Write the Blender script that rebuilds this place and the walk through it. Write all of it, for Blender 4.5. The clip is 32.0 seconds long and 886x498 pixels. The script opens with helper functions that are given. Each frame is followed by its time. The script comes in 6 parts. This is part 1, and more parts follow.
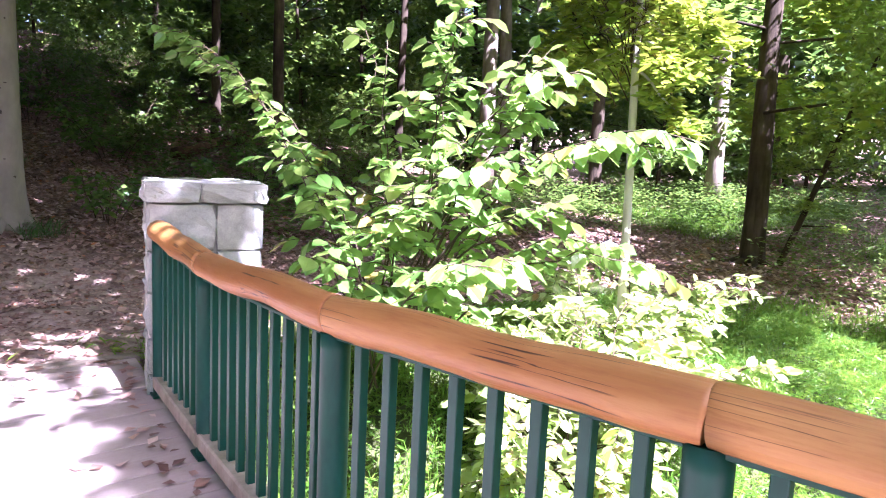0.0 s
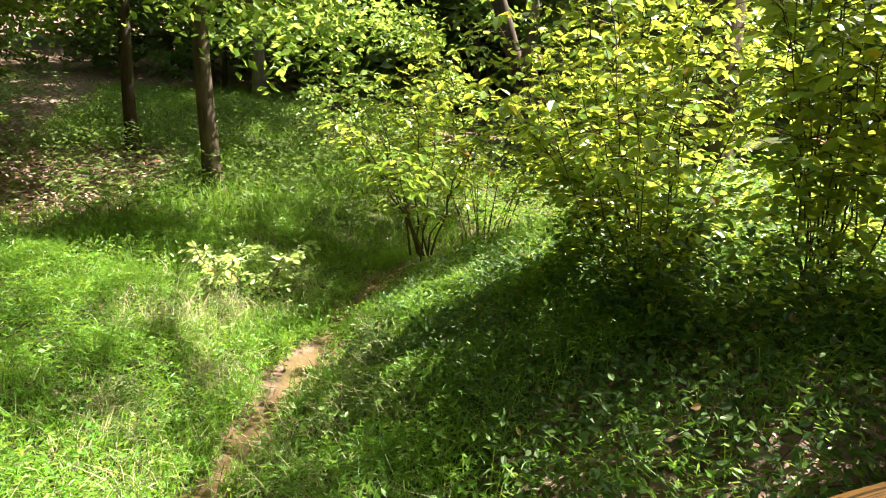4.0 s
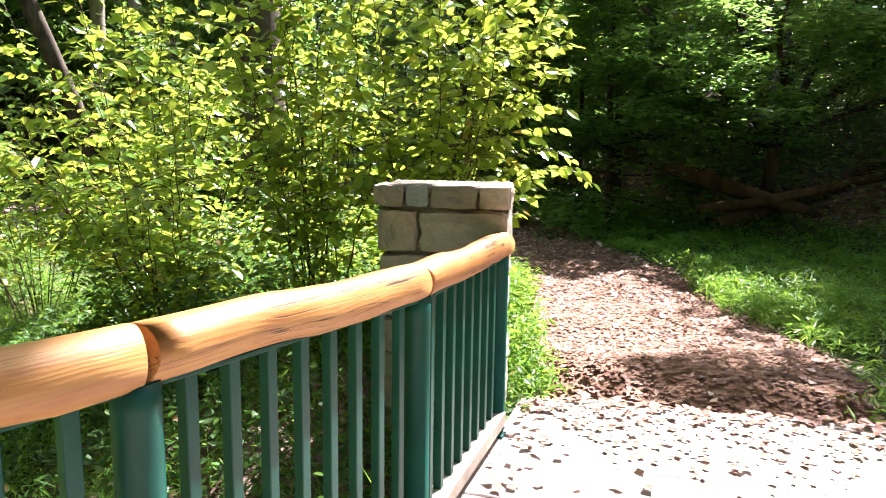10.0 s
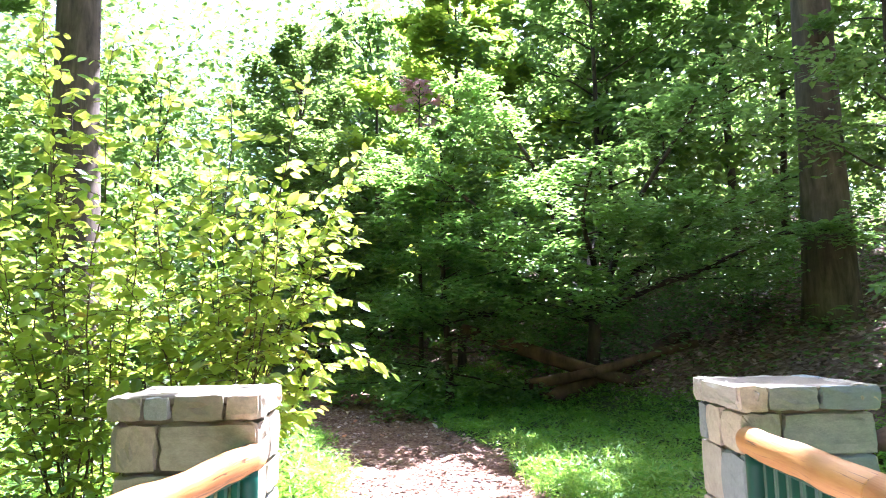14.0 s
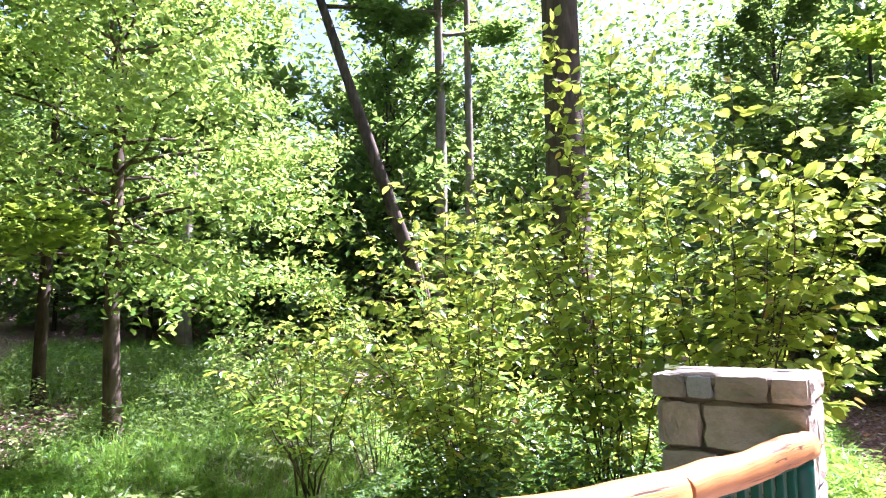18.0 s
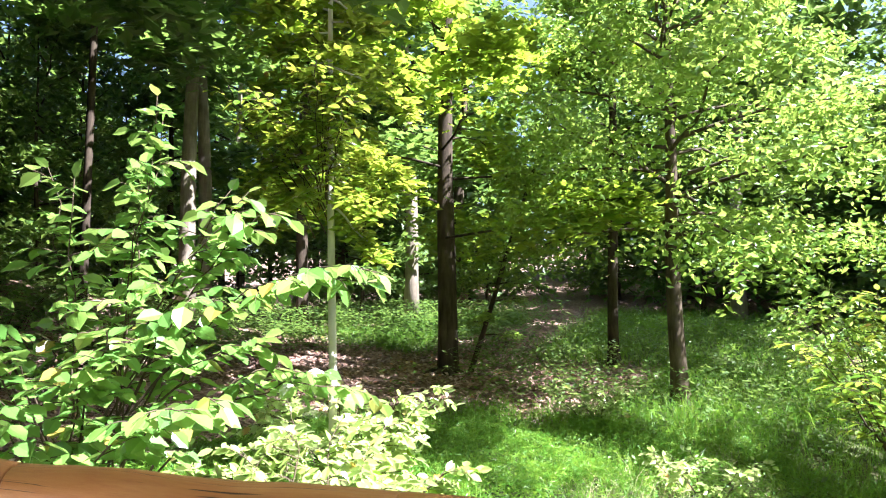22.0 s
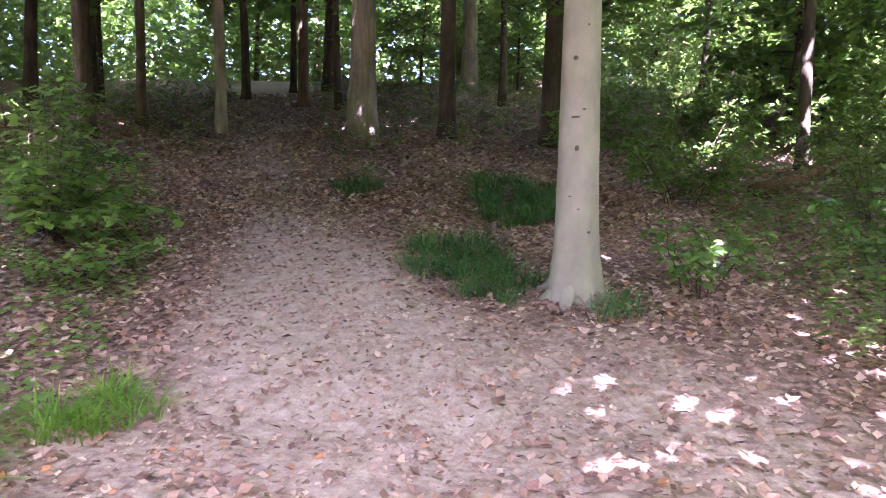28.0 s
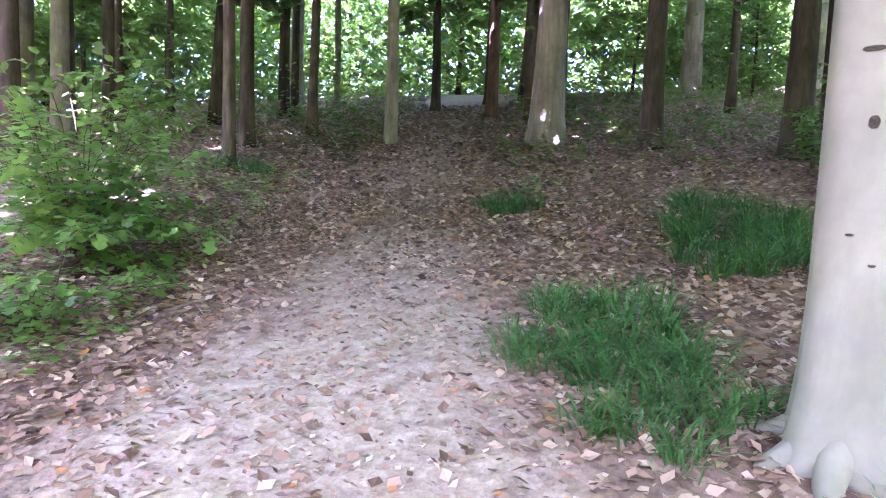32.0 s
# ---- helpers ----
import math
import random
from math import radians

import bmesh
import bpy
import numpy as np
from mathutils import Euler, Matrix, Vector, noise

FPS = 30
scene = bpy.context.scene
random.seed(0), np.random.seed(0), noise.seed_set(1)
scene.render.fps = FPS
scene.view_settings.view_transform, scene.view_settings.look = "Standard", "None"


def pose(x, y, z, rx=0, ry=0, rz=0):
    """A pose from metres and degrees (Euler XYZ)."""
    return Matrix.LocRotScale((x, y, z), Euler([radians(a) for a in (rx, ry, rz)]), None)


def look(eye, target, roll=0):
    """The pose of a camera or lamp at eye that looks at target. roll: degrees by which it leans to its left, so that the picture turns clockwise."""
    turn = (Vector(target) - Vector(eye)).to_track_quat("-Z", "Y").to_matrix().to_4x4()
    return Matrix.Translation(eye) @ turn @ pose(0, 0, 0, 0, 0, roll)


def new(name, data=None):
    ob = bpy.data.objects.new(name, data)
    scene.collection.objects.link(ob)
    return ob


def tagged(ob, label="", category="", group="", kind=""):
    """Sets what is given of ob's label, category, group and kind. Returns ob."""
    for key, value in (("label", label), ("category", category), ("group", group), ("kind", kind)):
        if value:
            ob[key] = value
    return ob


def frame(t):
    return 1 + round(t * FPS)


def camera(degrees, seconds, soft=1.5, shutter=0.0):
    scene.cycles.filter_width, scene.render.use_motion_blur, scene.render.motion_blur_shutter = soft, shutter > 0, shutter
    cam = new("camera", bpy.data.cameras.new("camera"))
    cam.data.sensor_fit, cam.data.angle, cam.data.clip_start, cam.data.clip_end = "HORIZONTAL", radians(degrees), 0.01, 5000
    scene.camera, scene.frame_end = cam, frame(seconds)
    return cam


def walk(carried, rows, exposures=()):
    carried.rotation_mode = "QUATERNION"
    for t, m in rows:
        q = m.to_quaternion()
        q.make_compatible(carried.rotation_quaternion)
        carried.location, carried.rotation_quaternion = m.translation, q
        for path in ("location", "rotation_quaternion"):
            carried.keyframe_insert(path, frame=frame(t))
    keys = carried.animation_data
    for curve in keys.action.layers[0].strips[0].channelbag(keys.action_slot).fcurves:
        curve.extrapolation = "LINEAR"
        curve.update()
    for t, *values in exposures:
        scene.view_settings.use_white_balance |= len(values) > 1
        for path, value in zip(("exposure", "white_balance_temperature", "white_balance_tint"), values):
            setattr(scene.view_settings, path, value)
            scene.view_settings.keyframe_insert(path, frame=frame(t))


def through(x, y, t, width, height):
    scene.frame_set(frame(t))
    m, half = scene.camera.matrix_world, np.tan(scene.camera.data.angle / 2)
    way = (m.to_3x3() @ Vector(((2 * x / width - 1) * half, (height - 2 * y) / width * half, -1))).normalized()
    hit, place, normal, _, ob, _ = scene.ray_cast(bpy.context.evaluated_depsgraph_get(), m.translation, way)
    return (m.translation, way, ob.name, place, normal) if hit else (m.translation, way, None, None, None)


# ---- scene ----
cam = camera(66.7, 32.0, soft=1.1)
PATH = [
    (0.0, (0.369, -0.175, 1.396), (-1.133, 1.123, 1.149), 2.67),
    (0.5, (0.384, -0.005, 1.410), (-0.968, 1.449, 1.169), 4.71),
    (1.0, (0.366, 0.148, 1.390), (-0.907, 1.662, 1.096), 4.00),
    (1.5, (0.349, 0.212, 1.381), (-0.623, 1.925, 1.031), 2.93),
    (2.0, (0.317, 0.287, 1.412), (-0.252, 2.174, 1.074), 0.48),
    (2.5, (0.282, 0.431, 1.440), (0.003, 2.372, 1.045), 0.36),
    (3.0, (0.237, 0.487, 1.431), (0.207, 2.438, 0.991), 1.44),
    (3.5, (0.201, 0.570, 1.431), (0.485, 2.499, 0.986), 2.41),
    (4.0, (0.181, 0.620, 1.434), (0.666, 2.497, 0.938), 1.89),
    (4.5, (0.185, 0.621, 1.433), (0.653, 2.485, 0.875), 4.05),
    (6.5, (0.267, 0.664, 1.425), (0.819, 2.563, 1.129), 4.21),
    (7.0, (0.411, 0.775, 1.446), (1.014, 2.673, 1.252), 2.47),
    (7.5, (0.491, 0.734, 1.453), (1.380, 2.515, 1.256), 0.38),
    (8.0, (0.604, 0.593, 1.447), (1.532, 2.356, 1.267), -2.42),
    (8.5, (0.516, 0.396, 1.392), (1.571, 2.076, 1.139), 0.48),
    (9.0, (0.497, 0.215, 1.372), (1.666, 1.819, 1.124), -0.38),
    (9.5, (0.495, 0.006, 1.382), (1.835, 1.462, 1.097), 1.05),
    (10.0, (0.566, -0.165, 1.373), (1.992, 1.209, 1.094), 0.83),
    (10.5, (0.671, -0.350, 1.375), (2.181, 0.908, 1.009), 2.78),
    (11.0, (0.815, -0.373, 1.372), (2.483, 0.676, 1.027), 2.70),
    (11.5, (0.929, -0.421, 1.405), (2.656, 0.564, 1.188), 2.58),
    (12.0, (1.001, -0.474, 1.430), (2.800, 0.390, 1.300), 1.29),
    (12.5, (1.003, -0.506, 1.456), (2.840, 0.286, 1.440), 0.63),
    (13.0, (0.998, -0.516, 1.477), (2.822, 0.299, 1.557), -0.11),
    (13.5, (0.984, -0.522, 1.494), (2.744, 0.411, 1.670), -1.22),
    (14.0, (0.960, -0.524, 1.504), (2.633, 0.546, 1.737), -1.04),
    (14.5, (0.945, -0.510, 1.503), (2.519, 0.698, 1.750), -0.52),
    (16.5, (0.910, -0.452, 1.478), (1.951, 1.242, 1.693), -0.59),
    (17.0, (0.851, -0.438, 1.486), (1.768, 1.331, 1.669), -0.76),
    (17.5, (0.758, -0.414, 1.495), (1.521, 1.425, 1.683), -0.52),
    (18.0, (0.695, -0.392, 1.494), (1.347, 1.487, 1.700), -0.55),
    (18.5, (0.636, -0.380, 1.491), (1.222, 1.521, 1.700), -0.50),
    (19.0, (0.578, -0.367, 1.485), (0.978, 1.583, 1.681), -1.15),
    (19.5, (0.556, -0.336, 1.481), (0.728, 1.648, 1.669), -0.42),
    (20.0, (0.550, -0.336, 1.483), (0.517, 1.655, 1.667), -0.75),
    (20.5, (0.542, -0.349, 1.483), (0.296, 1.626, 1.677), -0.72),
    (21.0, (0.540, -0.356, 1.479), (0.075, 1.579, 1.674), -0.23),
    (21.5, (0.560, -0.328, 1.477), (-0.129, 1.541, 1.652), -0.18),
    (22.0, (0.522, -0.330, 1.462), (-0.325, 1.477, 1.593), -0.05),
    (22.5, (0.448, -0.348, 1.457), (-0.606, 1.350, 1.538), 0.53),
    (23.0, (0.346, -0.373, 1.462), (-0.914, 1.180, 1.481), 0.82),
    (23.5, (0.234, -0.387, 1.443), (-1.180, 1.027, 1.385), 0.29),
    (24.0, (0.094, -0.390, 1.430), (-1.514, 0.791, 1.289), 1.10),
    (24.5, (-0.081, -0.309, 1.418), (-1.801, 0.699, 1.250), 0.74),
    (25.0, (-0.366, -0.273, 1.427), (-2.228, 0.402, 1.148), 0.94),
    (25.5, (-0.767, -0.279, 1.431), (-2.689, 0.209, 1.167), -0.40),
    (26.0, (-1.177, -0.273, 1.420), (-3.151, -0.052, 1.181), -0.80),
    (26.5, (-1.615, -0.266, 1.415), (-3.599, -0.121, 1.204), -1.22),
    (28.5, (-3.700, 0.179, 1.463), (-5.678, 0.003, 1.226), 1.22),
    (29.0, (-4.200, 0.274, 1.442), (-6.159, -0.011, 1.156), 1.21),
    (29.5, (-4.676, 0.302, 1.460), (-6.646, 0.079, 1.196), 1.82),
    (30.0, (-5.076, 0.355, 1.444), (-7.038, 0.053, 1.201), 1.87),
    (30.5, (-5.487, 0.330, 1.452), (-7.442, -0.045, 1.251), 1.65),
    (31.0, (-5.775, 0.303, 1.477), (-7.712, -0.152, 1.277), 0.57),
    (31.5, (-6.213, 0.423, 1.451), (-8.104, -0.206, 1.275), 2.70),
    (32.0, (-6.461, 0.444, 1.426), (-8.341, -0.223, 1.279), 2.07),
]
EXPO = [(0.0, 3.5, 5250, 48), (1.0, 3.3, 5300, 50), (2.0, 2.95, 5650, 36), (3.0, 2.45, 6400, 18), (4.0, 2.5, 6700, 16), (7.0, 3.0, 6200, 22), (9.0, 2.95, 5800, 22), (11.0, 2.5, 5800, 19), (12.0, 2.95, 5650, 28), (13.0, 3.78, 5400, 20), (14.5, 3.85, 5150, 32), (17.0, 3.25, 5150, 46), (18.0, 3.05, 5300, 40), (20.0, 2.85, 5800, 27), (22.0, 2.9, 5600, 17), (23.0, 2.95, 5200, 13), (24.0, 3.2, 5000, 17), (25.0, 3.5, 5050, 38), (26.0, 3.95, 5300, 62), (29.0, 5.5, 5200, 50), (30.0, 5.68, 5030, 50), (32.0, 6.03, 4850, 49)]
walk(cam, [(t, look(eye, target, roll)) for t, eye, target, roll in PATH], EXPO)

# ---- light ----
SUN_AZ, SUN_EL = radians(4), radians(56)
world = bpy.data.worlds.new("sky")
scene.world = world
world.use_nodes = True
wn = world.node_tree.nodes
sky = wn.new("ShaderNodeTexSky")
sky.sky_type, sky.sun_disc, sky.sun_elevation, sky.sun_rotation = "NISHITA", False, SUN_EL, radians(90) - SUN_AZ
sky.air_density, sky.dust_density = 1.0, 4.0
world.node_tree.links.new(sky.outputs[0], wn["Background"].inputs[0])
wn["Background"].inputs[1].default_value = 0.05
sun = new("sun", bpy.data.lights.new("sun", "SUN"))
sun.data.energy, sun.data.angle, sun.data.color = 5.0, radians(0.53), (1.0, 0.95, 0.86)
sdir = Vector((math.cos(SUN_EL) * math.cos(SUN_AZ), math.cos(SUN_EL) * math.sin(SUN_AZ), math.sin(SUN_EL)))
sun.matrix_world = look(sdir * 60, (0, 0, 0))


# ---- materials ----
def mat(name, rough=0.8, metal=0.0, spec=0.5):
    m = bpy.data.materials.new(name)
    m.use_nodes = True
    b = m.node_tree.nodes["Principled BSDF"]
    b.inputs["Roughness"].default_value, b.inputs["Metallic"].default_value = rough, metal
    b.inputs["Specular IOR Level"].default_value = spec
    return m, m.node_tree.nodes, m.node_tree.links, b


def coords(nodes, links, scale=(1, 1, 1), kind="Object"):
    tc = nodes.new("ShaderNodeTexCoord")
    mp = nodes.new("ShaderNodeMapping")
    mp.inputs["Scale"].default_value = scale
    links.new(tc.outputs[kind], mp.inputs[0])
    return mp.outputs[0]


def noise_tex(nodes, links, vec, scale, detail=6, rough=0.6, distort=0.0):
    n = nodes.new("ShaderNodeTexNoise")
    n.inputs["Scale"].default_value, n.inputs["Detail"].default_value = scale, detail
    n.inputs["Roughness"].default_value, n.inputs["Distortion"].default_value = rough, distort
    links.new(vec, n.inputs["Vector"])
    return n.outputs["Fac"]


def ramp(nodes, links, fac, stops):
    r = nodes.new("ShaderNodeValToRGB")
    e = r.color_ramp.elements
    while len(e) < len(stops):
        e.new(0.5)
    for k, (p, c) in zip(e, stops):
        k.position, k.color = p, (*c, 1)
    links.new(fac, r.inputs[0])
    return r.outputs[0]


def mixc(nodes, links, fac, a, b, mode="MIX"):
    m = nodes.new("ShaderNodeMix")
    m.data_type, m.blend_type = "RGBA", mode
    for sock, v in ((m.inputs[0], fac), (m.inputs[6], a), (m.inputs[7], b)):
        if isinstance(v, (int, float)):
            sock.default_value = v
        elif isinstance(v, tuple):
            sock.default_value = (*v, 1)
        else:
            links.new(v, sock)
    return m.outputs[2]


def bump(nodes, links, b, height, strength, dist=0.01):
    n = nodes.new("ShaderNodeBump")
    n.inputs["Strength"].default_value, n.inputs["Distance"].default_value = strength, dist
    links.new(height, n.inputs["Height"])
    links.new(n.outputs[0], b.inputs["Normal"])


def leaf_material(name, dark, light, yellow, rough=0.42, through=0.45, accent=None, spec=0.5, one=False):
    """Green leaf that lets light through; the tint varies leaf by leaf."""
    m, nd, lk, b = mat(name, rough, spec=spec)
    vary = nd.new("ShaderNodeObjectInfo").outputs["Random"] if one else nd.new("ShaderNodeNewGeometry").outputs["Random Per Island"]
    stops = [(0.0, dark), (0.5, light), (0.93, yellow)]
    if accent:
        stops += [(0.965, yellow), (0.975, accent)]
    col = ramp(nd, lk, vary, stops)
    v = noise_tex(nd, lk, coords(nd, lk), 0.9, 3)
    col2 = mixc(nd, lk, ramp(nd, lk, v, [(0.35, (0.0,) * 3), (0.7, (0.6,) * 3)]), col, light)
    lk.new(col2, b.inputs["Base Color"])
    tr = nd.new("ShaderNodeBsdfTranslucent")
    bright = mixc(nd, lk, 0.5, col2, tuple(min(0.75, 2.6 * q) for q in yellow))
    lk.new(bright, tr.inputs[0])
    mx = nd.new("ShaderNodeMixShader")
    mx.inputs[0].default_value = through
    lk.new(b.outputs[0], mx.inputs[1])
    lk.new(tr.outputs[0], mx.inputs[2])
    lk.new(mx.outputs[0], nd["Material Output"].inputs[0])
    return m


def bark_material(name, a, b_, scale=9.0, depth=0.5, stretch=0.18, blotch=None):
    m, nd, lk, b = mat(name, 0.9, spec=0.2)
    vec = coords(nd, lk, (1, 1, stretch))
    n1 = noise_tex(nd, lk, vec, scale, 8, 0.65, 0.4)
    col = ramp(nd, lk, n1, [(0.3, a), (0.68, b_)])
    n2 = noise_tex(nd, lk, coords(nd, lk), 1.7, 4)
    col = mixc(nd, lk, ramp(nd, lk, n2, [(0.42, (0,) * 3), (0.66, (0.55,) * 3)]), col, blotch or tuple(x * 0.55 for x in a))
    lk.new(col, b.inputs["Base Color"])
    bump(nd, lk, b, n1, depth, 0.02)
    return m


LEAF_SHRUB = leaf_material("shrub_leaf", (0.055, 0.135, 0.014), (0.135, 0.255, 0.021), (0.275, 0.375, 0.033), 0.30, 0.52, (0.30, 0.13, 0.03))
LEAF_SHRUB_ONE = leaf_material("shrub_single_leaf", (0.055, 0.135, 0.014), (0.135, 0.255, 0.021), (0.275, 0.375, 0.033), 0.30, 0.52, (0.30, 0.13, 0.03), one=True)
LEAF_PALE = leaf_material("pale_leaf", (0.19, 0.30, 0.06), (0.29, 0.41, 0.09), (0.43, 0.50, 0.16), 0.3, 0.3, (0.40, 0.20, 0.06), 0.6)
LEAF_DARK = leaf_material("evergreen_leaf", (0.05, 0.13, 0.03), (0.09, 0.19, 0.045), (0.17, 0.26, 0.06), 0.25, 0.35, None, 0.7)
LEAF_BROAD = leaf_material("broad_shrub_leaf", (0.070, 0.180, 0.035), (0.125, 0.270, 0.050), (0.230, 0.360, 0.070), 0.22, 0.28, (0.34, 0.24, 0.05), 0.7)
LEAF_BROAD_ONE = leaf_material("broad_single_leaf", (0.070, 0.180, 0.035), (0.125, 0.270, 0.050), (0.230, 0.360, 0.070), 0.22, 0.28, (0.34, 0.24, 0.05), 0.7, one=True)
LEAF_TREE = leaf_material("tree_leaf", (0.048, 0.098, 0.020), (0.080, 0.148, 0.028), (0.145, 0.205, 0.038), 0.4, 0.44)
LEAF_MAPLE = leaf_material("maple_leaf", (0.070, 0.145, 0.012), (0.120, 0.215, 0.017), (0.230, 0.295, 0.024), 0.40, 0.58)
LEAF_SOFT = leaf_material("soft_leaf", (0.075, 0.170, 0.024), (0.130, 0.250, 0.034), (0.235, 0.345, 0.052), 0.34, 0.52)
LEAF_FOREST = leaf_material("forest_leaf", (0.045, 0.095, 0.020), (0.075, 0.140, 0.028), (0.130, 0.200, 0.035), 0.42, 0.45)
# herb green darkened so the shade below the shrubs is in the colour
LEAF_SHADE = leaf_material("shade_toned_herb_leaf", (0.028, 0.070, 0.016), (0.048, 0.105, 0.022), (0.085, 0.15, 0.03), 0.5, 0.35, (0.16, 0.07, 0.02), 0.3)
LEAF_HORNBEAM = leaf_material("hornbeam_leaf", (0.058, 0.130, 0.030), (0.100, 0.195, 0.042), (0.180, 0.275, 0.050), 0.30, 0.48)
LEAF_RED = leaf_material("red_leaf", (0.30, 0.09, 0.10), (0.42, 0.15, 0.16), (0.46, 0.22, 0.18), 0.45, 0.5)
GRASS = leaf_material("grass_blade", (0.040, 0.145, 0.012), (0.085, 0.235, 0.016), (0.21, 0.32, 0.035), 0.45, 0.4)
TUFT = leaf_material("tuft_blade", (0.028, 0.085, 0.02), (0.05, 0.14, 0.032), (0.10, 0.20, 0.05), 0.36, 0.3)
LITTER = leaf_material("dry_leaf", (0.09, 0.042, 0.028), (0.34, 0.195, 0.146), (0.60, 0.45, 0.36), 0.7, 0.12, (0.45, 0.17, 0.05), 0.3)
CHIP = leaf_material("wood_chip", (0.10, 0.052, 0.034), (0.22, 0.118, 0.075), (0.38, 0.245, 0.168), 0.8, 0.03, None, 0.2)
BARK = bark_material("grey_brown_bark", (0.05, 0.037, 0.026), (0.16, 0.12, 0.085))
BARK_REDDISH = bark_material("reddish_bark", (0.07, 0.04, 0.026), (0.19, 0.115, 0.075))
BARK_DARK = bark_material("dark_bark", (0.03, 0.022, 0.016), (0.10, 0.075, 0.052))
BARK_PALE = bark_material("pale_bark", (0.16, 0.13, 0.10), (0.33, 0.28, 0.22), 8.0, 0.5, 0.15)
BARK_BEECH = bark_material("smooth_beech_bark", (0.23, 0.20, 0.165), (0.34, 0.30, 0.25), 3.0, 0.12, 0.5, (0.17, 0.155, 0.125))
BARK_WHITE = bark_material("white_bark", (0.45, 0.42, 0.36), (0.66, 0.62, 0.55), 7.0, 0.2, 0.3, (0.36, 0.32, 0.26))
BARK_KNOT = bark_material("knot_bark", (0.05, 0.04, 0.032), (0.14, 0.115, 0.09), 40.0, 0.6, 1.0)
TWIG = bark_material("twig_bark", (0.06, 0.045, 0.03), (0.13, 0.095, 0.06), 30.0, 0.2)
ROT = bark_material("rotten_wood", (0.05, 0.03, 0.02), (0.17, 0.10, 0.06), 6.0, 0.8, 0.4)


def log_material():
    m, nd, lk, b = mat("varnished_log", 0.5, spec=0.4)
    vec = coords(nd, lk, (0.75, 5, 5))
    wv = nd.new("ShaderNodeTexWave")
    wv.wave_type, wv.bands_direction = "BANDS", "Z"
    wv.inputs["Scale"].default_value, wv.inputs["Distortion"].default_value = 7.5, 6.0
    wv.inputs["Detail"].default_value, wv.inputs["Detail Scale"].default_value = 2.0, 0.9
    lk.new(vec, wv.inputs["Vector"])
    grain = noise_tex(nd, lk, coords(nd, lk, (9, 70, 70)), 1.0, 6, 0.7)
    broad = noise_tex(nd, lk, coords(nd, lk, (0.8, 6, 6)), 1.0, 5, 0.6)
    col = ramp(nd, lk, broad, [(0.28, (0.20, 0.084, 0.022)), (0.5, (0.32, 0.152, 0.038)), (0.72, (0.45, 0.250, 0.074))])
    lines = ramp(nd, lk, wv.outputs["Fac"], [(0.0, (0.2,) * 3), (0.28, (0.06,) * 3), (0.48, (0,) * 3)])
    where = ramp(nd, lk, noise_tex(nd, lk, coords(nd, lk), 2.4, 3), [(0.46, (0.0,) * 3), (0.66, (1,) * 3)])
    col = mixc(nd, lk, mixc(nd, lk, 1.0, lines, where, "MULTIPLY"), col, (0.20, 0.07, 0.022))
    col = mixc(nd, lk, ramp(nd, lk, grain, [(0.33, (0.55,) * 3), (0.52, (0,) * 3)]), col, (0.25, 0.095, 0.032))
    patch = noise_tex(nd, lk, coords(nd, lk, (1, 1, 1), "Generated"), 2.6, 4)
    col = mixc(nd, lk, ramp(nd, lk, patch, [(0.48, (0,) * 3), (0.7, (0.55,) * 3)]), col, (0.46, 0.265, 0.085))
    oi = nd.new("ShaderNodeObjectInfo")
    col = mixc(nd, lk, ramp(nd, lk, oi.outputs["Random"], [(0.0, (0,) * 3), (1.0, (0.4,) * 3)]), col, (0.29, 0.105, 0.035))
    # long drying cracks
    ck = noise_tex(nd, lk, coords(nd, lk, (0.22, 24, 24)), 1.3, 3, 0.5)
    crack = ramp(nd, lk, ck, [(0.484, (0,) * 3), (0.496, (1,) * 3), (0.504, (1,) * 3), (0.516, (0,) * 3)])
    gate = ramp(nd, lk, noise_tex(nd, lk, coords(nd, lk), 2.0, 2), [(0.49, (0,) * 3), (0.54, (1,) * 3)])
    crack = mixc(nd, lk, 1.0, crack, gate, "MULTIPLY")
    col = mixc(nd, lk, crack, col, (0.05, 0.022, 0.010))
    # knots
    vo = nd.new("ShaderNodeTexVoronoi")
    vo.inputs["Scale"].default_value = 2.3
    lk.new(coords(nd, lk), vo.inputs["Vector"])
    knot = ramp(nd, lk, vo.outputs["Distance"], [(0.0, (1,) * 3), (0.05, (0.8,) * 3), (0.085, (0,) * 3)])
    col = mixc(nd, lk, knot, col, (0.10, 0.04, 0.015))
    lk.new(col, b.inputs["Base Color"])
    lk.new(ramp(nd, lk, broad, [(0.3, (0.38,) * 3), (0.7, (0.62,) * 3)]), b.inputs["Roughness"])
    hb = mixc(nd, lk, 0.82, wv.outputs["Fac"], grain)
    bump(nd, lk, b, mixc(nd, lk, crack, hb, (0.0, 0.0, 0.0)), 0.35, 0.005)
    return m


def steel_material():
    m, nd, lk, b = mat("green_painted_steel", 0.45, 0.0, 0.28)
    n = noise_tex(nd, lk, coords(nd, lk, (1, 1, 0.35)), 14, 6)
    n2 = noise_tex(nd, lk, coords(nd, lk, (1, 1, 0.25)), 2.5, 4)
    col = ramp(nd, lk, n, [(0.3, (0.002, 0.036, 0.025)), (0.7, (0.005, 0.062, 0.042))])
    col = mixc(nd, lk, ramp(nd, lk, n2, [(0.55, (0,) * 3), (0.8, (0.22,) * 3)]), col, (0.05, 0.13, 0.105))
    lk.new(col, b.inputs["Base Color"])
    bump(nd, lk, b, n, 0.08, 0.004)
    return m


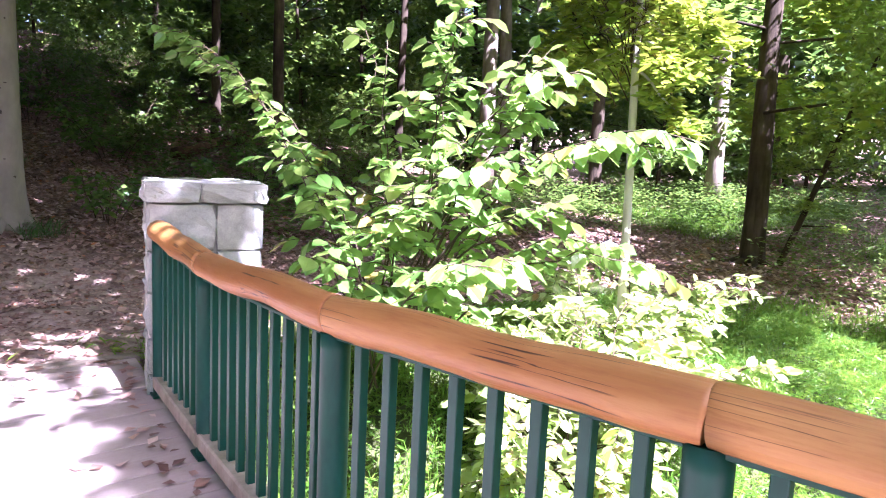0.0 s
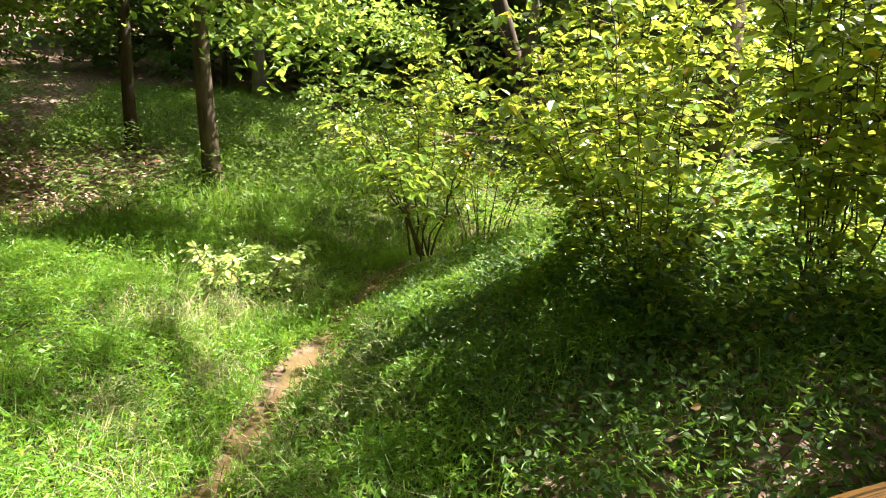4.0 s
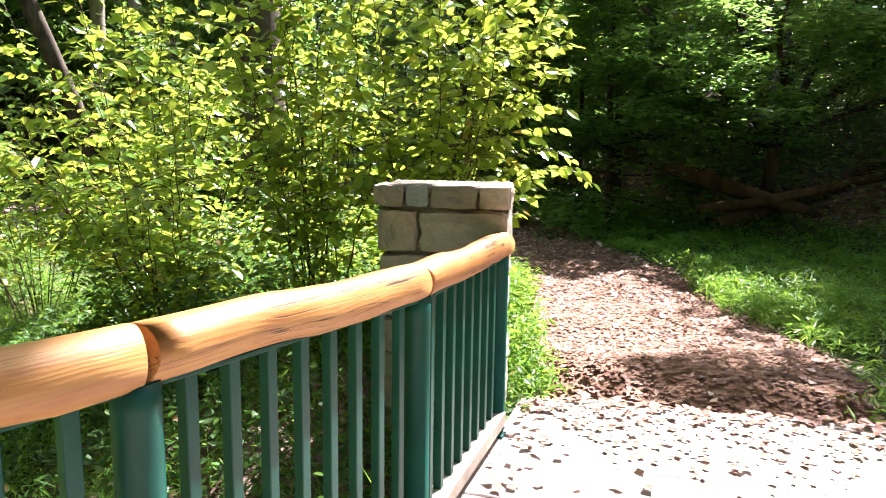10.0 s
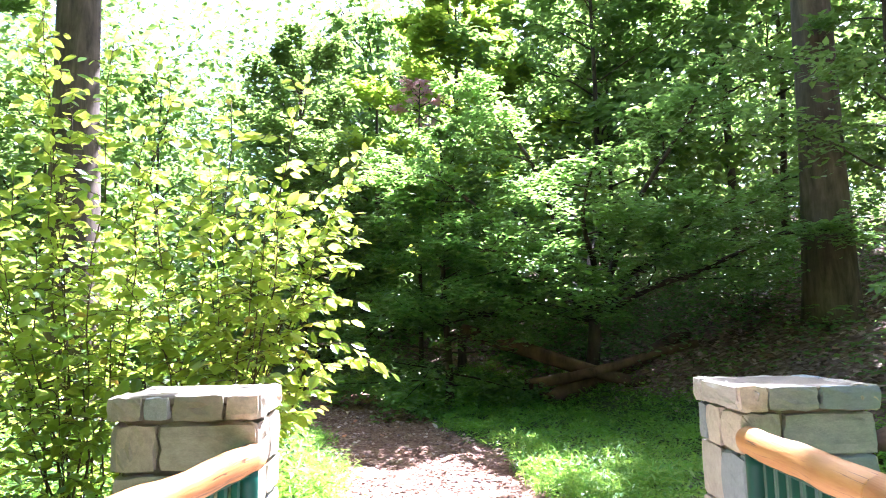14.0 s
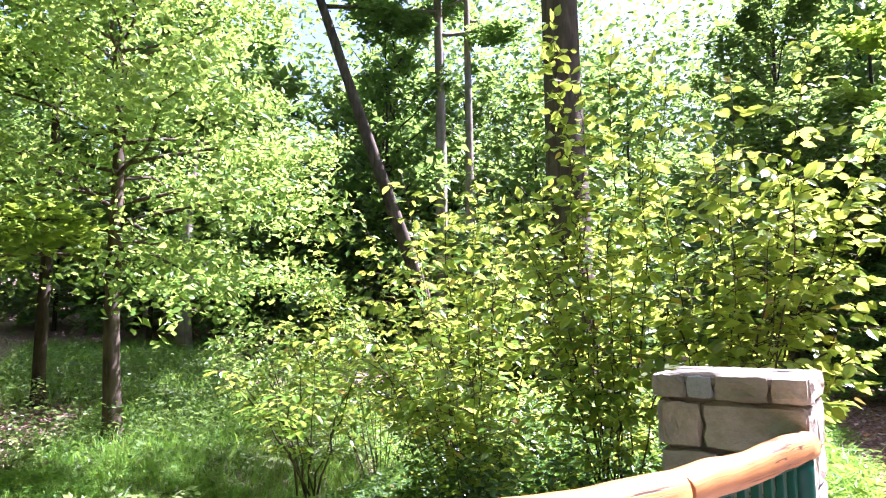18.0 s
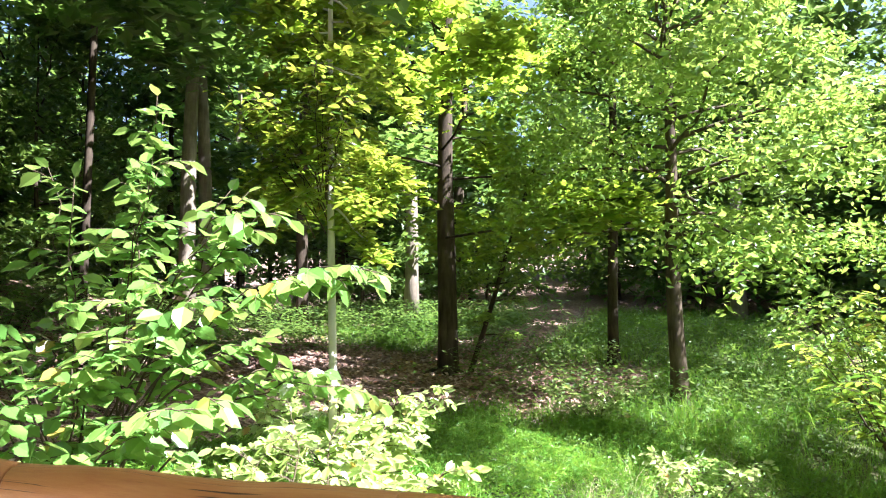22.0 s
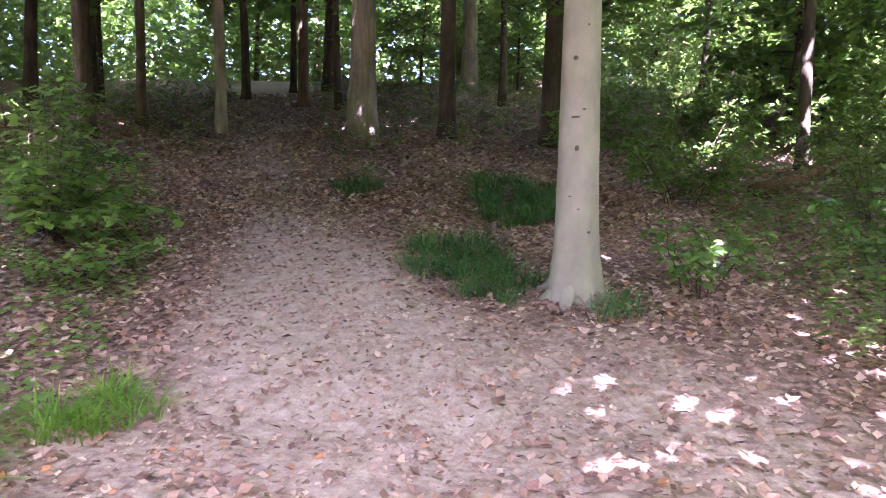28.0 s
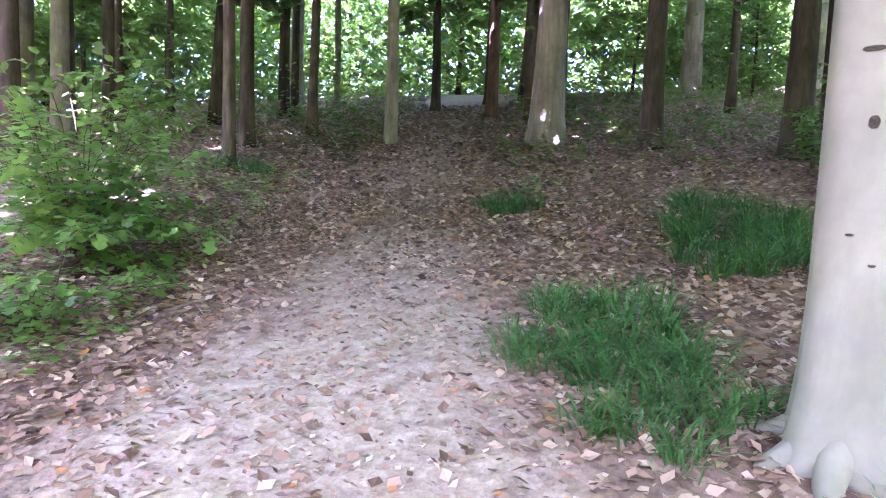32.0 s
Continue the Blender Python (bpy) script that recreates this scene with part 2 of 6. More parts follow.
def stone_material(name, a, c, d):
    m, nd, lk, b = mat(name, 0.92, spec=0.25)
    oi = nd.new("ShaderNodeObjectInfo")
    vec = coords(nd, lk)
    n1, n2 = noise_tex(nd, lk, vec, 6, 8, 0.7), noise_tex(nd, lk, vec, 38, 6, 0.7)
    base = ramp(nd, lk, oi.outputs["Random"], [(0.0, a), (0.55, c), (1.0, d)])
    col = mixc(nd, lk, ramp(nd, lk, n1, [(0.4, (0,) * 3), (0.72, (0.65,) * 3)]), base, tuple(x * 0.62 for x in a))
    col = mixc(nd, lk, ramp(nd, lk, n2, [(0.35, (0.35,) * 3), (0.6, (0,) * 3)]), col, tuple(x * 0.5 for x in c))
    lk.new(col, b.inputs["Base Color"])
    bump(nd, lk, b, mixc(nd, lk, 0.5, n1, n2), 0.6, 0.02)
    return m


def deck_material():
    m, nd, lk, b = mat("dusty_boards", 0.9, spec=0.2)
    oi = nd.new("ShaderNodeObjectInfo")
    g = noise_tex(nd, lk, coords(nd, lk, (1.5, 22, 22)), 1.4, 6)
    wood = ramp(nd, lk, g, [(0.3, (0.16, 0.125, 0.105)), (0.7, (0.34, 0.29, 0.26))])
    wood = mixc(nd, lk, ramp(nd, lk, oi.outputs["Random"], [(0.0, (0,) * 3), (1.0, (0.4,) * 3)]), wood, (0.24, 0.18, 0.15))
    d = noise_tex(nd, lk, coords(nd, lk), 1.1, 6, 0.65)
    d2 = noise_tex(nd, lk, coords(nd, lk), 45, 4, 0.7)
    dust = mixc(nd, lk, d2, (0.40, 0.325, 0.295), (0.50, 0.425, 0.385))
    col = mixc(nd, lk, ramp(nd, lk, d, [(0.30, (0.25,) * 3), (0.58, (0.95,) * 3)]), wood, dust)
    lk.new(col, b.inputs["Base Color"])
    bump(nd, lk, b, mixc(nd, lk, 0.5, g, d2), 0.4, 0.006)
    return m


def ground_material():
    """Forest floor: leaf mould, trodden sandy path, wood chips, grass soil and wet creek bed, by the masks of the sheet."""
    m, nd, lk, b = mat("forest_floor", 0.95, spec=0.15)
    vec = coords(nd, lk)
    n1, n2, n3 = noise_tex(nd, lk, vec, 0.9, 6, 0.65), noise_tex(nd, lk, vec, 9, 6, 0.7), noise_tex(nd, lk, vec, 55, 5, 0.7)
    vo = nd.new("ShaderNodeTexVoronoi")
    vo.inputs["Scale"].default_value = 15.0
    lk.new(vec, vo.inputs["Vector"])
    sep = nd.new("ShaderNodeSeparateColor")
    lk.new(vo.outputs["Color"], sep.inputs[0])
    mould = ramp(nd, lk, sep.outputs[0], [(0.0, (0.12, 0.072, 0.054)), (0.5, (0.24, 0.15, 0.117)), (1.0, (0.38, 0.262, 0.212))])
    mould = mixc(nd, lk, ramp(nd, lk, n2, [(0.38, (0.6,) * 3), (0.6, (0,) * 3)]), mould, (0.05, 0.032, 0.022))
    sand = ramp(nd, lk, n2, [(0.3, (0.30, 0.22, 0.18)), (0.55, (0.46, 0.36, 0.305)), (0.75, (0.57, 0.475, 0.415))])
    sand = mixc(nd, lk, ramp(nd, lk, n3, [(0.4, (0.35,) * 3), (0.6, (0,) * 3)]), sand, (0.20, 0.14, 0.115))
    chips = ramp(nd, lk, sep.outputs[1], [(0.0, (0.12, 0.062, 0.04)), (0.5, (0.21, 0.115, 0.075)), (1.0, (0.30, 0.185, 0.125))])
    soil = ramp(nd, lk, n2, [(0.35, (0.045, 0.06, 0.02)), (0.65, (0.08, 0.09, 0.035))])
    bed = ramp(nd, lk, n2, [(0.35, (0.09, 0.062, 0.04)), (0.65, (0.19, 0.135, 0.09))])
    col = mould
    jit = nd.new("ShaderNodeMath")
    jit.operation = "MULTIPLY_ADD"
    jit.inputs[1].default_value, jit.inputs[2].default_value = 0.9, -0.45
    lk.new(mixc(nd, lk, 0.5, n1, n2), jit.inputs[0])
    for key, tint in (("grass", soil), ("sand", sand), ("chips", chips), ("creek", bed)):
        at = nd.new("ShaderNodeAttribute")
        at.attribute_name = key
        ad = nd.new("ShaderNodeMath")
        ad.operation, ad.use_clamp = "ADD", True
        lk.new(at.outputs["Fac"], ad.inputs[0])
        lk.new(jit.outputs[0], ad.inputs[1])
        col = mixc(nd, lk, ramp(nd, lk, ad.outputs[0], [(0.2 if key == "sand" else 0.38, (0,) * 3), (0.9 if key == "sand" else 0.62, (1,) * 3)]), col, tint)
    lk.new(col, b.inputs["Base Color"])
    bump(nd, lk, b, mixc(nd, lk, 0.5, n2, vo.outputs["Distance"]), 0.7, 0.03)
    return m


LOG, STEEL, DECK, FLOOR = log_material(), steel_material(), deck_material(), ground_material()
STONE = stone_material("tan_fieldstone", (0.34, 0.295, 0.22), (0.43, 0.38, 0.285), (0.50, 0.385, 0.25))
STONE_CREAM = stone_material("cream_fieldstone", (0.40, 0.375, 0.32), (0.48, 0.45, 0.38), (0.50, 0.425, 0.31))
STONE_PALE = stone_material("pale_fieldstone", (0.365, 0.38, 0.35), (0.44, 0.455, 0.415), (0.455, 0.435, 0.365))
STONE_BLUE = stone_material("bluish_fieldstone", (0.235, 0.27, 0.28), (0.31, 0.345, 0.35), (0.36, 0.36, 0.315))
MORTAR = stone_material("mortar", (0.25, 0.21, 0.165), (0.27, 0.23, 0.18), (0.25, 0.21, 0.165))
MORTAR_PALE = stone_material("pale_mortar", (0.30, 0.29, 0.275), (0.33, 0.32, 0.30), (0.31, 0.295, 0.27))
TIMBER = bark_material("weathered_timber", (0.24, 0.195, 0.15), (0.42, 0.36, 0.29), 12.0, 0.3, 0.6)
WATER, _n, _l, _b = mat("brown_water", 0.08, 0.0, 0.5)
_b.inputs["Base Color"].default_value = (0.13, 0.088, 0.048, 1)
bump(_n, _l, _b, noise_tex(_n, _l, coords(_n, _l), 5, 3), 0.25, 0.02)



# ---- mesh helpers ----
RNG = np.random.default_rng(7)


def mesh_np(name, verts, faces, material, smooth=False):
    """A mesh from arrays: verts (n, 3), faces (m, k)."""
    me = bpy.data.meshes.new(name)
    verts, faces = np.asarray(verts, np.float32), np.asarray(faces, np.int32)
    k = faces.shape[1]
    me.vertices.add(len(verts))
    me.vertices.foreach_set("co", verts.ravel())
    me.loops.add(faces.size)
    me.loops.foreach_set("vertex_index", faces.ravel())
    me.polygons.add(len(faces))
    me.polygons.foreach_set("loop_start", np.arange(0, faces.size, k, dtype=np.int32))
    me.polygons.foreach_set("use_smooth", np.full(len(faces), smooth))
    me.update(calc_edges=True)
    if material:
        me.materials.append(material)
    return me


def part(name, bm, material, parent, label=""):
    me = bm
    if not isinstance(bm, bpy.types.Mesh):
        me = bpy.data.meshes.new(name)
        bm.to_mesh(me)
        bm.free()
        me.materials.append(material)
    ob = new(name, me)
    ob.parent = parent
    return tagged(ob, label)


def thing(name, x, y, z, label, category, group="", kind="", rz=0):
    ob = new(name)
    ob.empty_display_size = 0.2
    ob.matrix_basis = pose(x, y, z, 0, 0, rz)
    return tagged(ob, label, category, group, kind)


def tube(points, radii, sides=8, cap=True):
    """Arrays of a tapered tube along a line of points."""
    pts = np.asarray(points, float)
    n = len(pts)
    tang = np.gradient(pts, axis=0)
    tang /= np.linalg.norm(tang, axis=1)[:, None] + 1e-9
    ref = np.where(np.abs(tang[:, 2:3]) > 0.9, np.array([[1.0, 0, 0]]), np.array([[0, 0, 1.0]]))
    u = np.cross(ref, tang)
    u /= np.linalg.norm(u, axis=1)[:, None]
    v = np.cross(tang, u)
    a = np.linspace(0, 2 * np.pi, sides, endpoint=False)
    ring = np.cos(a)[None, :, None] * u[:, None, :] + np.sin(a)[None, :, None] * v[:, None, :]
    rad = np.asarray(radii, float)
    rad = rad[:, None, None] if rad.ndim == 1 else rad[:, :, None]
    verts = (pts[:, None, :] + ring * rad).reshape(-1, 3)
    i, j = np.meshgrid(np.arange(n - 1), np.arange(sides), indexing="ij")
    p, q = i * sides + j, i * sides + (j + 1) % sides
    faces = np.stack([p, q, q + sides, p + sides], -1).reshape(-1, 4)
    if cap:
        verts = np.vstack([verts, pts[:1], pts[-1:]])
        c0, c1 = len(verts) - 2, len(verts) - 1
        k = np.arange(sides)
        low = np.stack([np.full(sides, c0), (k + 1) % sides, k, k], -1)[:, :3]
        top = np.stack([np.full(sides, c1), (n - 1) * sides + k, (n - 1) * sides + (k + 1) % sides], -1)
        return verts, faces, np.vstack([low, top])
    return verts, faces, None


def tubes_mesh(name, lines, material, sides=8, smooth=True):
    """One mesh of several tapered tubes: lines of (points, radii)."""
    vs, fs, base = [], [], 0
    for pts, rad in lines:
        v, f, c = tube(pts, rad, sides)
        fs.append(f + base)
        c4 = np.column_stack([c, c[:, 2]])
        vs.append(v)
        fs_c = c4 + base
        base += len(v)
        fs.append(fs_c)
    verts = np.vstack(vs)
    me = bpy.data.meshes.new(name)
    quads = np.vstack(fs)
    tri = quads[:, 2] == quads[:, 3]
    sizes = np.where(tri, 3, 4)
    flat = np.concatenate([q[:s] for q, s in zip(quads, sizes)])
    me.vertices.add(len(verts))
    me.vertices.foreach_set("co", verts.astype(np.float32).ravel())
    me.loops.add(len(flat))
    me.loops.foreach_set("vertex_index", flat.astype(np.int32))
    me.polygons.add(len(quads))
    me.polygons.foreach_set("loop_start", np.concatenate([[0], np.cumsum(sizes)[:-1]]).astype(np.int32))
    me.polygons.foreach_set("use_smooth", np.full(len(quads), smooth))
    me.update(calc_edges=True)
    me.materials.append(material)
    return me


LEAF_FINE = np.array([[0, 0, 0], [0.28, 0.25, 0.05], [0.62, 0.25, 0.03], [1.0, 0, -0.06], [0.62, -0.25, 0.03], [0.28, -0.25, 0.05], [0.45, 0, -0.02]])
LEAF_FINE_F = np.array([[0, 6, 1], [1, 6, 2], [2, 6, 3], [3, 6, 4], [4, 6, 5], [5, 6, 0]])
LEAF_MID = np.array([[0, 0, 0], [0.42, 0.27, 0.05], [1.0, 0, -0.03], [0.42, -0.27, 0.05]])
LEAF_BROAD_V = LEAF_FINE * np.array([1, 1.32, 1.2])
LEAF_MID_F = np.array([[0, 2, 1], [0, 3, 2]])
LEAF_DRY = np.array([[0, 0, 0], [0.32, 0.38, 0.14], [1.0, 0.06, 0.10], [0.55, -0.36, 0.09]])
LEAF_LANCE = np.array([[0, 0, 0], [0.4, 0.10, 0.03], [1.0, 0, -0.10], [0.4, -0.10, 0.03]])
LEAF_LOBED = np.array([[0, 0, 0], [0.1, 0.42, 0.02], [0.45, 0.2, 0.0], [0.62, 0.48, 0.0], [1.0, 0, -0.04], [0.62, -0.48, 0.0], [0.45, -0.2, 0.0], [0.1, -0.42, 0.02]])
LEAF_LOBED_F = np.array([[0, 2, 1], [2, 4, 3], [0, 4, 2], [0, 6, 4], [6, 5, 4], [0, 7, 6]])


def leaves(name, pos, size, material, shape="mid", up=0.7, heading=None, droop=0.15, hang=False):
    """One mesh of many separate leaves at pos, each turned at random but facing up by the share `up`."""
    base, tri = {"mid": (LEAF_MID, LEAF_MID_F), "fine": (LEAF_FINE, LEAF_FINE_F), "dry": (LEAF_DRY, LEAF_MID_F), "lance": (LEAF_LANCE, LEAF_MID_F), "broad": (LEAF_BROAD_V, LEAF_FINE_F), "lobed": (LEAF_LOBED, LEAF_LOBED_F)}[shape]
    n = len(pos)
    nrm = RNG.normal(size=(n, 3))
    nrm /= np.linalg.norm(nrm, axis=1)[:, None]
    nrm = nrm * (1 - up) + np.array([0, 0, up])
    nrm /= np.linalg.norm(nrm, axis=1)[:, None]
    if heading is None:
        a = RNG.uniform(0, 2 * np.pi, n)
        heading = np.stack([np.cos(a), np.sin(a), np.full(n, -droop)], 1)
    if hang:  # the blade points along its heading, its face as near to nrm as that allows
        x = heading / (np.linalg.norm(heading, axis=1)[:, None] + 1e-9)
        y = np.cross(nrm, x)
        y /= np.linalg.norm(y, axis=1)[:, None] + 1e-9
        nrm = np.cross(x, y)
    else:
        x = heading - nrm * np.sum(heading * nrm, 1)[:, None]
        x /= np.linalg.norm(x, axis=1)[:, None] + 1e-9
        y = np.cross(nrm, x)
    s = size * RNG.uniform(0.65, 1.3, n)
    v = pos[:, None, :] + s[:, None, None] * (base[None, :, 0:1] * x[:, None, :] + base[None, :, 1:2] * y[:, None, :] + base[None, :, 2:3] * nrm[:, None, :])
    f = tri[None, :, :] + (np.arange(n) * len(base))[:, None, None]
    return mesh_np(name, v.reshape(-1, 3), f.reshape(-1, 3), material)


def blades(name, pos, height, width, material, lean=0.5):
    """One mesh of many grass blades."""
    n = len(pos)
    a = RNG.uniform(0, 2 * np.pi, n)
    b = RNG.uniform(0, 2 * np.pi, n)
    h = height * RNG.uniform(0.5, 1.35, n)
    l = lean * h * RNG.uniform(0.3, 1.2, n)
    d = np.stack([np.cos(a), np.sin(a), np.zeros(n)], 1)
    w = np.stack([np.cos(b), np.sin(b), np.zeros(n)], 1) * (width * RNG.uniform(0.7, 1.3, n))[:, None]
    up = np.zeros((n, 3))
    up[:, 2] = h
    mid = pos + up * 0.62 + d * (l * 0.3)[:, None]
    tip = pos + up * RNG.uniform(0.75, 1.0, n)[:, None] + d * l[:, None]
    v = np.stack([pos - w * 0.6, pos + w * 0.6, mid + w * 0.5, mid - w * 0.5, tip], 1).reshape(-1, 3)
    k = (np.arange(n) * 5)[:, None]
    f = np.concatenate([k + np.array([[0, 1, 2]]), k + np.array([[0, 2, 3]]), k + np.array([[3, 2, 4]])], 0)
    return mesh_np(name, v, f, material)


def smooth(a, b, x):
    t = np.clip((x - a) / (b - a), 0, 1)
    return t * t * (3 - 2 * t)


def line_dist(px, py, line):
    """Distance to a bent line and on which side of it (positive: to the right when walking along it)."""
    best, side = np.full(np.shape(px), 1e9), np.zeros(np.shape(px))
    for (ax, ay), (bx, by) in zip(line[:-1], line[1:]):
        dx, dy = bx - ax, by - ay
        t = np.clip(((px - ax) * dx + (py - ay) * dy) / (dx * dx + dy * dy), 0, 1)
        qx, qy = px - ax - t * dx, py - ay - t * dy
        d = np.hypot(qx, qy)
        s = np.sign(dy * qx - dx * qy)
        side = np.where(d < best, s, side)
        best = np.minimum(best, d)
    return best, side


def fractal(x, y, scale, seed=0.0):
    """Cheap smooth ground noise in about -1 to 1."""
    v = np.zeros(np.shape(x))
    for k, (a, c) in enumerate(((1, 1.0), (2.1, 0.5), (4.3, 0.25))):
        fx, fy = x * a / scale, y * a / scale
        v = v + c * np.sin(fx * 1.7 + 1.3 * np.sin(fy * 1.1 + seed + k) + seed) * np.cos(fy * 1.9 + 1.1 * np.sin(fx * 0.9 + 2 * seed) + k)
    return v / 1.5


# ---- the lie of the land ----
CREEK = [(-0.8, -60), (-0.7, -8), (-0.6, 1.5), (-0.3, 4.4), (0.2, 5.8), (0.86, 7.4), (1.8, 9.2), (4.0, 11.2), (7.5, 13.5), (12, 19), (20, 60)]
PATH_EAST = [(3.6, 0.9), (5.2, 1.8), (7.2, 3.9), (9.2, 6.1), (11.2, 8.2), (14, 12), (17, 18), (20, 30)]
PATH_WEST = [(-4.2, 0.0), (-6, -0.3), (-9, -1.0), (-11.7, -1.9), (-14, -2.85), (-16, -3.55), (-19, -4.7), (-22, -5.5), (-26, -6.3), (-30, -7.0), (-36, -9.5), (-48, -3)]
PATH_NORTH = [(-6, 1.5), (-7, 6), (-7.2, 12), (-6.0, 17), (-6.2, 24), (-10, 36)]
HILL_EAST = [(3, -60), (6.0, -9), (8.5, -1.5), (12.5, 4.6), (18, 11.5), (26, 24), (36, 60)]
RAIL_A = [(-3.52, 1.08, 0.95), (-2.6, 0.985, 0.90), (-1.3, 0.865, 0.945), (-0.18, 0.95, 0.98), (1.04, 1.085, 0.997), (2.08, 1.41, 0.957), (3.06, 1.86, 0.945)]
RAIL_B = [(-4.02, -1.33, 1.02), (-2.9, -1.47, 1.0), (-1.6, -1.6, 1.0), (-0.2, -1.62, 1.0), (1.2, -1.4, 1.0), (2.35, -0.96, 1.0), (3.34, -0.5, 1.0), (4.25, -0.03, 0.98)]


def land(x, y):
    x, y = np.asarray(x, float), np.asarray(y, float)
    d, s = line_dist(x, y, CREEK)
    east = -1.15 + 1.13 * smooth(-0.1, 3.3, d)
    near = smooth(7, 2.5, y)
    west_near = -1.15 + 1.1 * smooth(0.3, 3.4, d)
    west_far = -1.15 + 0.55 * smooth(0.05, 2.0, d) + 0.42 * smooth(1.5, 8, d)
    west = west_near * near + west_far * (1 - near)
    z = np.where(s > 0, east, west)
    # hill to the west, with a bank north of the path
    rise = 0.165 * np.maximum(0, -7.2 - x) + 0.075 * np.maximum(0, -18 - x) - 0.24 * np.maximum(0, -40 - x)
    z = z + rise * smooth(22, 9, y) + 0.45 * smooth(-11, -17, x) * smooth(2.5, 7, y) * smooth(17, 11, y)
    z = z + 0.5 * smooth(15, 21, y) * smooth(4, -1, x) * smooth(-30, -12, x)
    z = z + 0.09 * np.maximum(0, y - 24) * smooth(6, 0, x)
    # low bank on the south side of the western path
    dw, sw = line_dist(x, y, PATH_WEST)
    z = z + 0.42 * smooth(1.8, 4.6, dw) * (sw < 0) * smooth(-9.5, -13.5, x) * smooth(-30, -22, x)
    # hill to the east
    dh, sh = line_dist(x, y, HILL_EAST)
    up = np.where(sh > 0, dh, 0)
    z = z + 0.42 * np.minimum(up, 9) + 0.22 * np.clip(up - 9, 0, 30)
    z = z + 0.05 * fractal(x, y, 1.6) * smooth(0.2, 1.2, d) + 0.02 * fractal(x, y, 0.5, 2.0)
    # the deck lies over the ground
    over = smooth(-4.6, -4.15, x) * smooth(5.2, 4.4, x + 0.5 * (y - 1)) * smooth(-2.3, -1.7, y) * smooth(2.6, 1.7, y - 0.25 * np.maximum(0, x))
    return z - 0.16 * over


def masks(x, y):
    d, s = line_dist(x, y, CREEK)
    pe, _ = line_dist(x, y, PATH_EAST)
    pw, _ = line_dist(x, y, PATH_WEST)
    pn, _ = line_dist(x, y, PATH_NORTH)
    dh, sh = line_dist(x, y, HILL_EAST)
    wob = 0.25 * fractal(x, y, 1.3, 1.0)
    chips = smooth(1.15, 0.75, pe + wob) * (x > 3.0)
    half = 0.62 + 0.5 * smooth(-14, -9, x)
    sand = np.maximum(smooth(half + 0.6, half - 0.45, pw + wob) * (x < -4.0) * (0.34 + 0.5 * smooth(-17, -9, x)), 0.75 * smooth(4.2, 1.6, np.hypot(x + 6.2, y + 0.1)))
    sand = np.maximum(sand, 0.8 * smooth(5.0, 2.5, np.hypot(x + 35.5, (y + 8.8) * 1.6)))
    sand = np.maximum(sand, 0.8 * smooth(0.9, 0.4, np.hypot(x - 3.9, y - 1.9)))
    creek = smooth(0.32, 0.1, d + 0.6 * wob) + 0.5 * smooth(1.5, 0.8, d + wob) * smooth(6.5, 8.5, y) * (s < 0)
    north = smooth(1.8, 0.9, pn + wob)
    grass_e = smooth(0.02, 0.2, d + 0.7 * wob) * (s > 0) * smooth(0.8, 1.2, pe + wob) * np.where(sh > 0, smooth(1.6, 0.3, dh), 1.0) * np.maximum(y > -3, smooth(-9, -5, y + 2 * wob) * smooth(5.5, 3.5, x))
    grass_e = grass_e * (0.42 + 0.58 * smooth(1.0, 1.9, np.hypot((x - 2.3) * 0.9, y - 2.9) + wob))
    grass_w = smooth(0.02, 0.2, d + 0.7 * wob) * (s < 0) * smooth(-4.6, -3.2, x + 0.25 * y * (y < 8)) * smooth(10.2, 8.4, y + wob - 7.5 * smooth(-2.2, -0.8, x))
    mound = smooth(-14, -9, x) * smooth(14.5, 16.5, y + wob) * smooth(30, 25, y) * smooth(3, 0, x) * (1 - north)
    grass = np.clip(grass_e + np.maximum(grass_w, mound) * (s < 0), 0, 1)
    return grass, sand, chips, np.clip(creek, 0, 1), north


def axis(lo, hi, fine_lo, fine_hi, step):
    a = [fine_lo]
    while a[-1] < fine_hi:
        a.append(a[-1] + step)
    s = step
    while a[-1] < hi:
        s *= 1.13
        a.append(a[-1] + s)
    b, s = [fine_lo], step
    while b[-1] > lo:
        s *= 1.13
        b.append(b[-1] - s)
    return np.array(sorted(b[1:]) + a)


gx, gy = axis(-260, 260, -13, 14, 0.16), axis(-260, 260, -5, 14, 0.16)
GX, GY = np.meshgrid(gx, gy, indexing="ij")
gv = np.stack([GX, GY, land(GX, GY)], -1).reshape(-1, 3)
gi, gj = np.meshgrid(np.arange(len(gx) - 1), np.arange(len(gy) - 1), indexing="ij")
gk = gi * len(gy) + gj
ground = new("ground", mesh_np("ground", gv, np.stack([gk, gk + len(gy), gk + len(gy) + 1, gk + 1], -1).reshape(-1, 4), FLOOR, True))
tagged(ground, "uneven forest floor of leaf mould, sandy path, grass and creek banks", "ground", kind="structure")
for key, val in zip(("grass", "sand", "chips", "creek"), masks(gv[:, 0], gv[:, 1])):
    at = ground.data.attributes.new(key, "FLOAT", "POINT")
    at.data.foreach_set("value", np.asarray(val, np.float32))

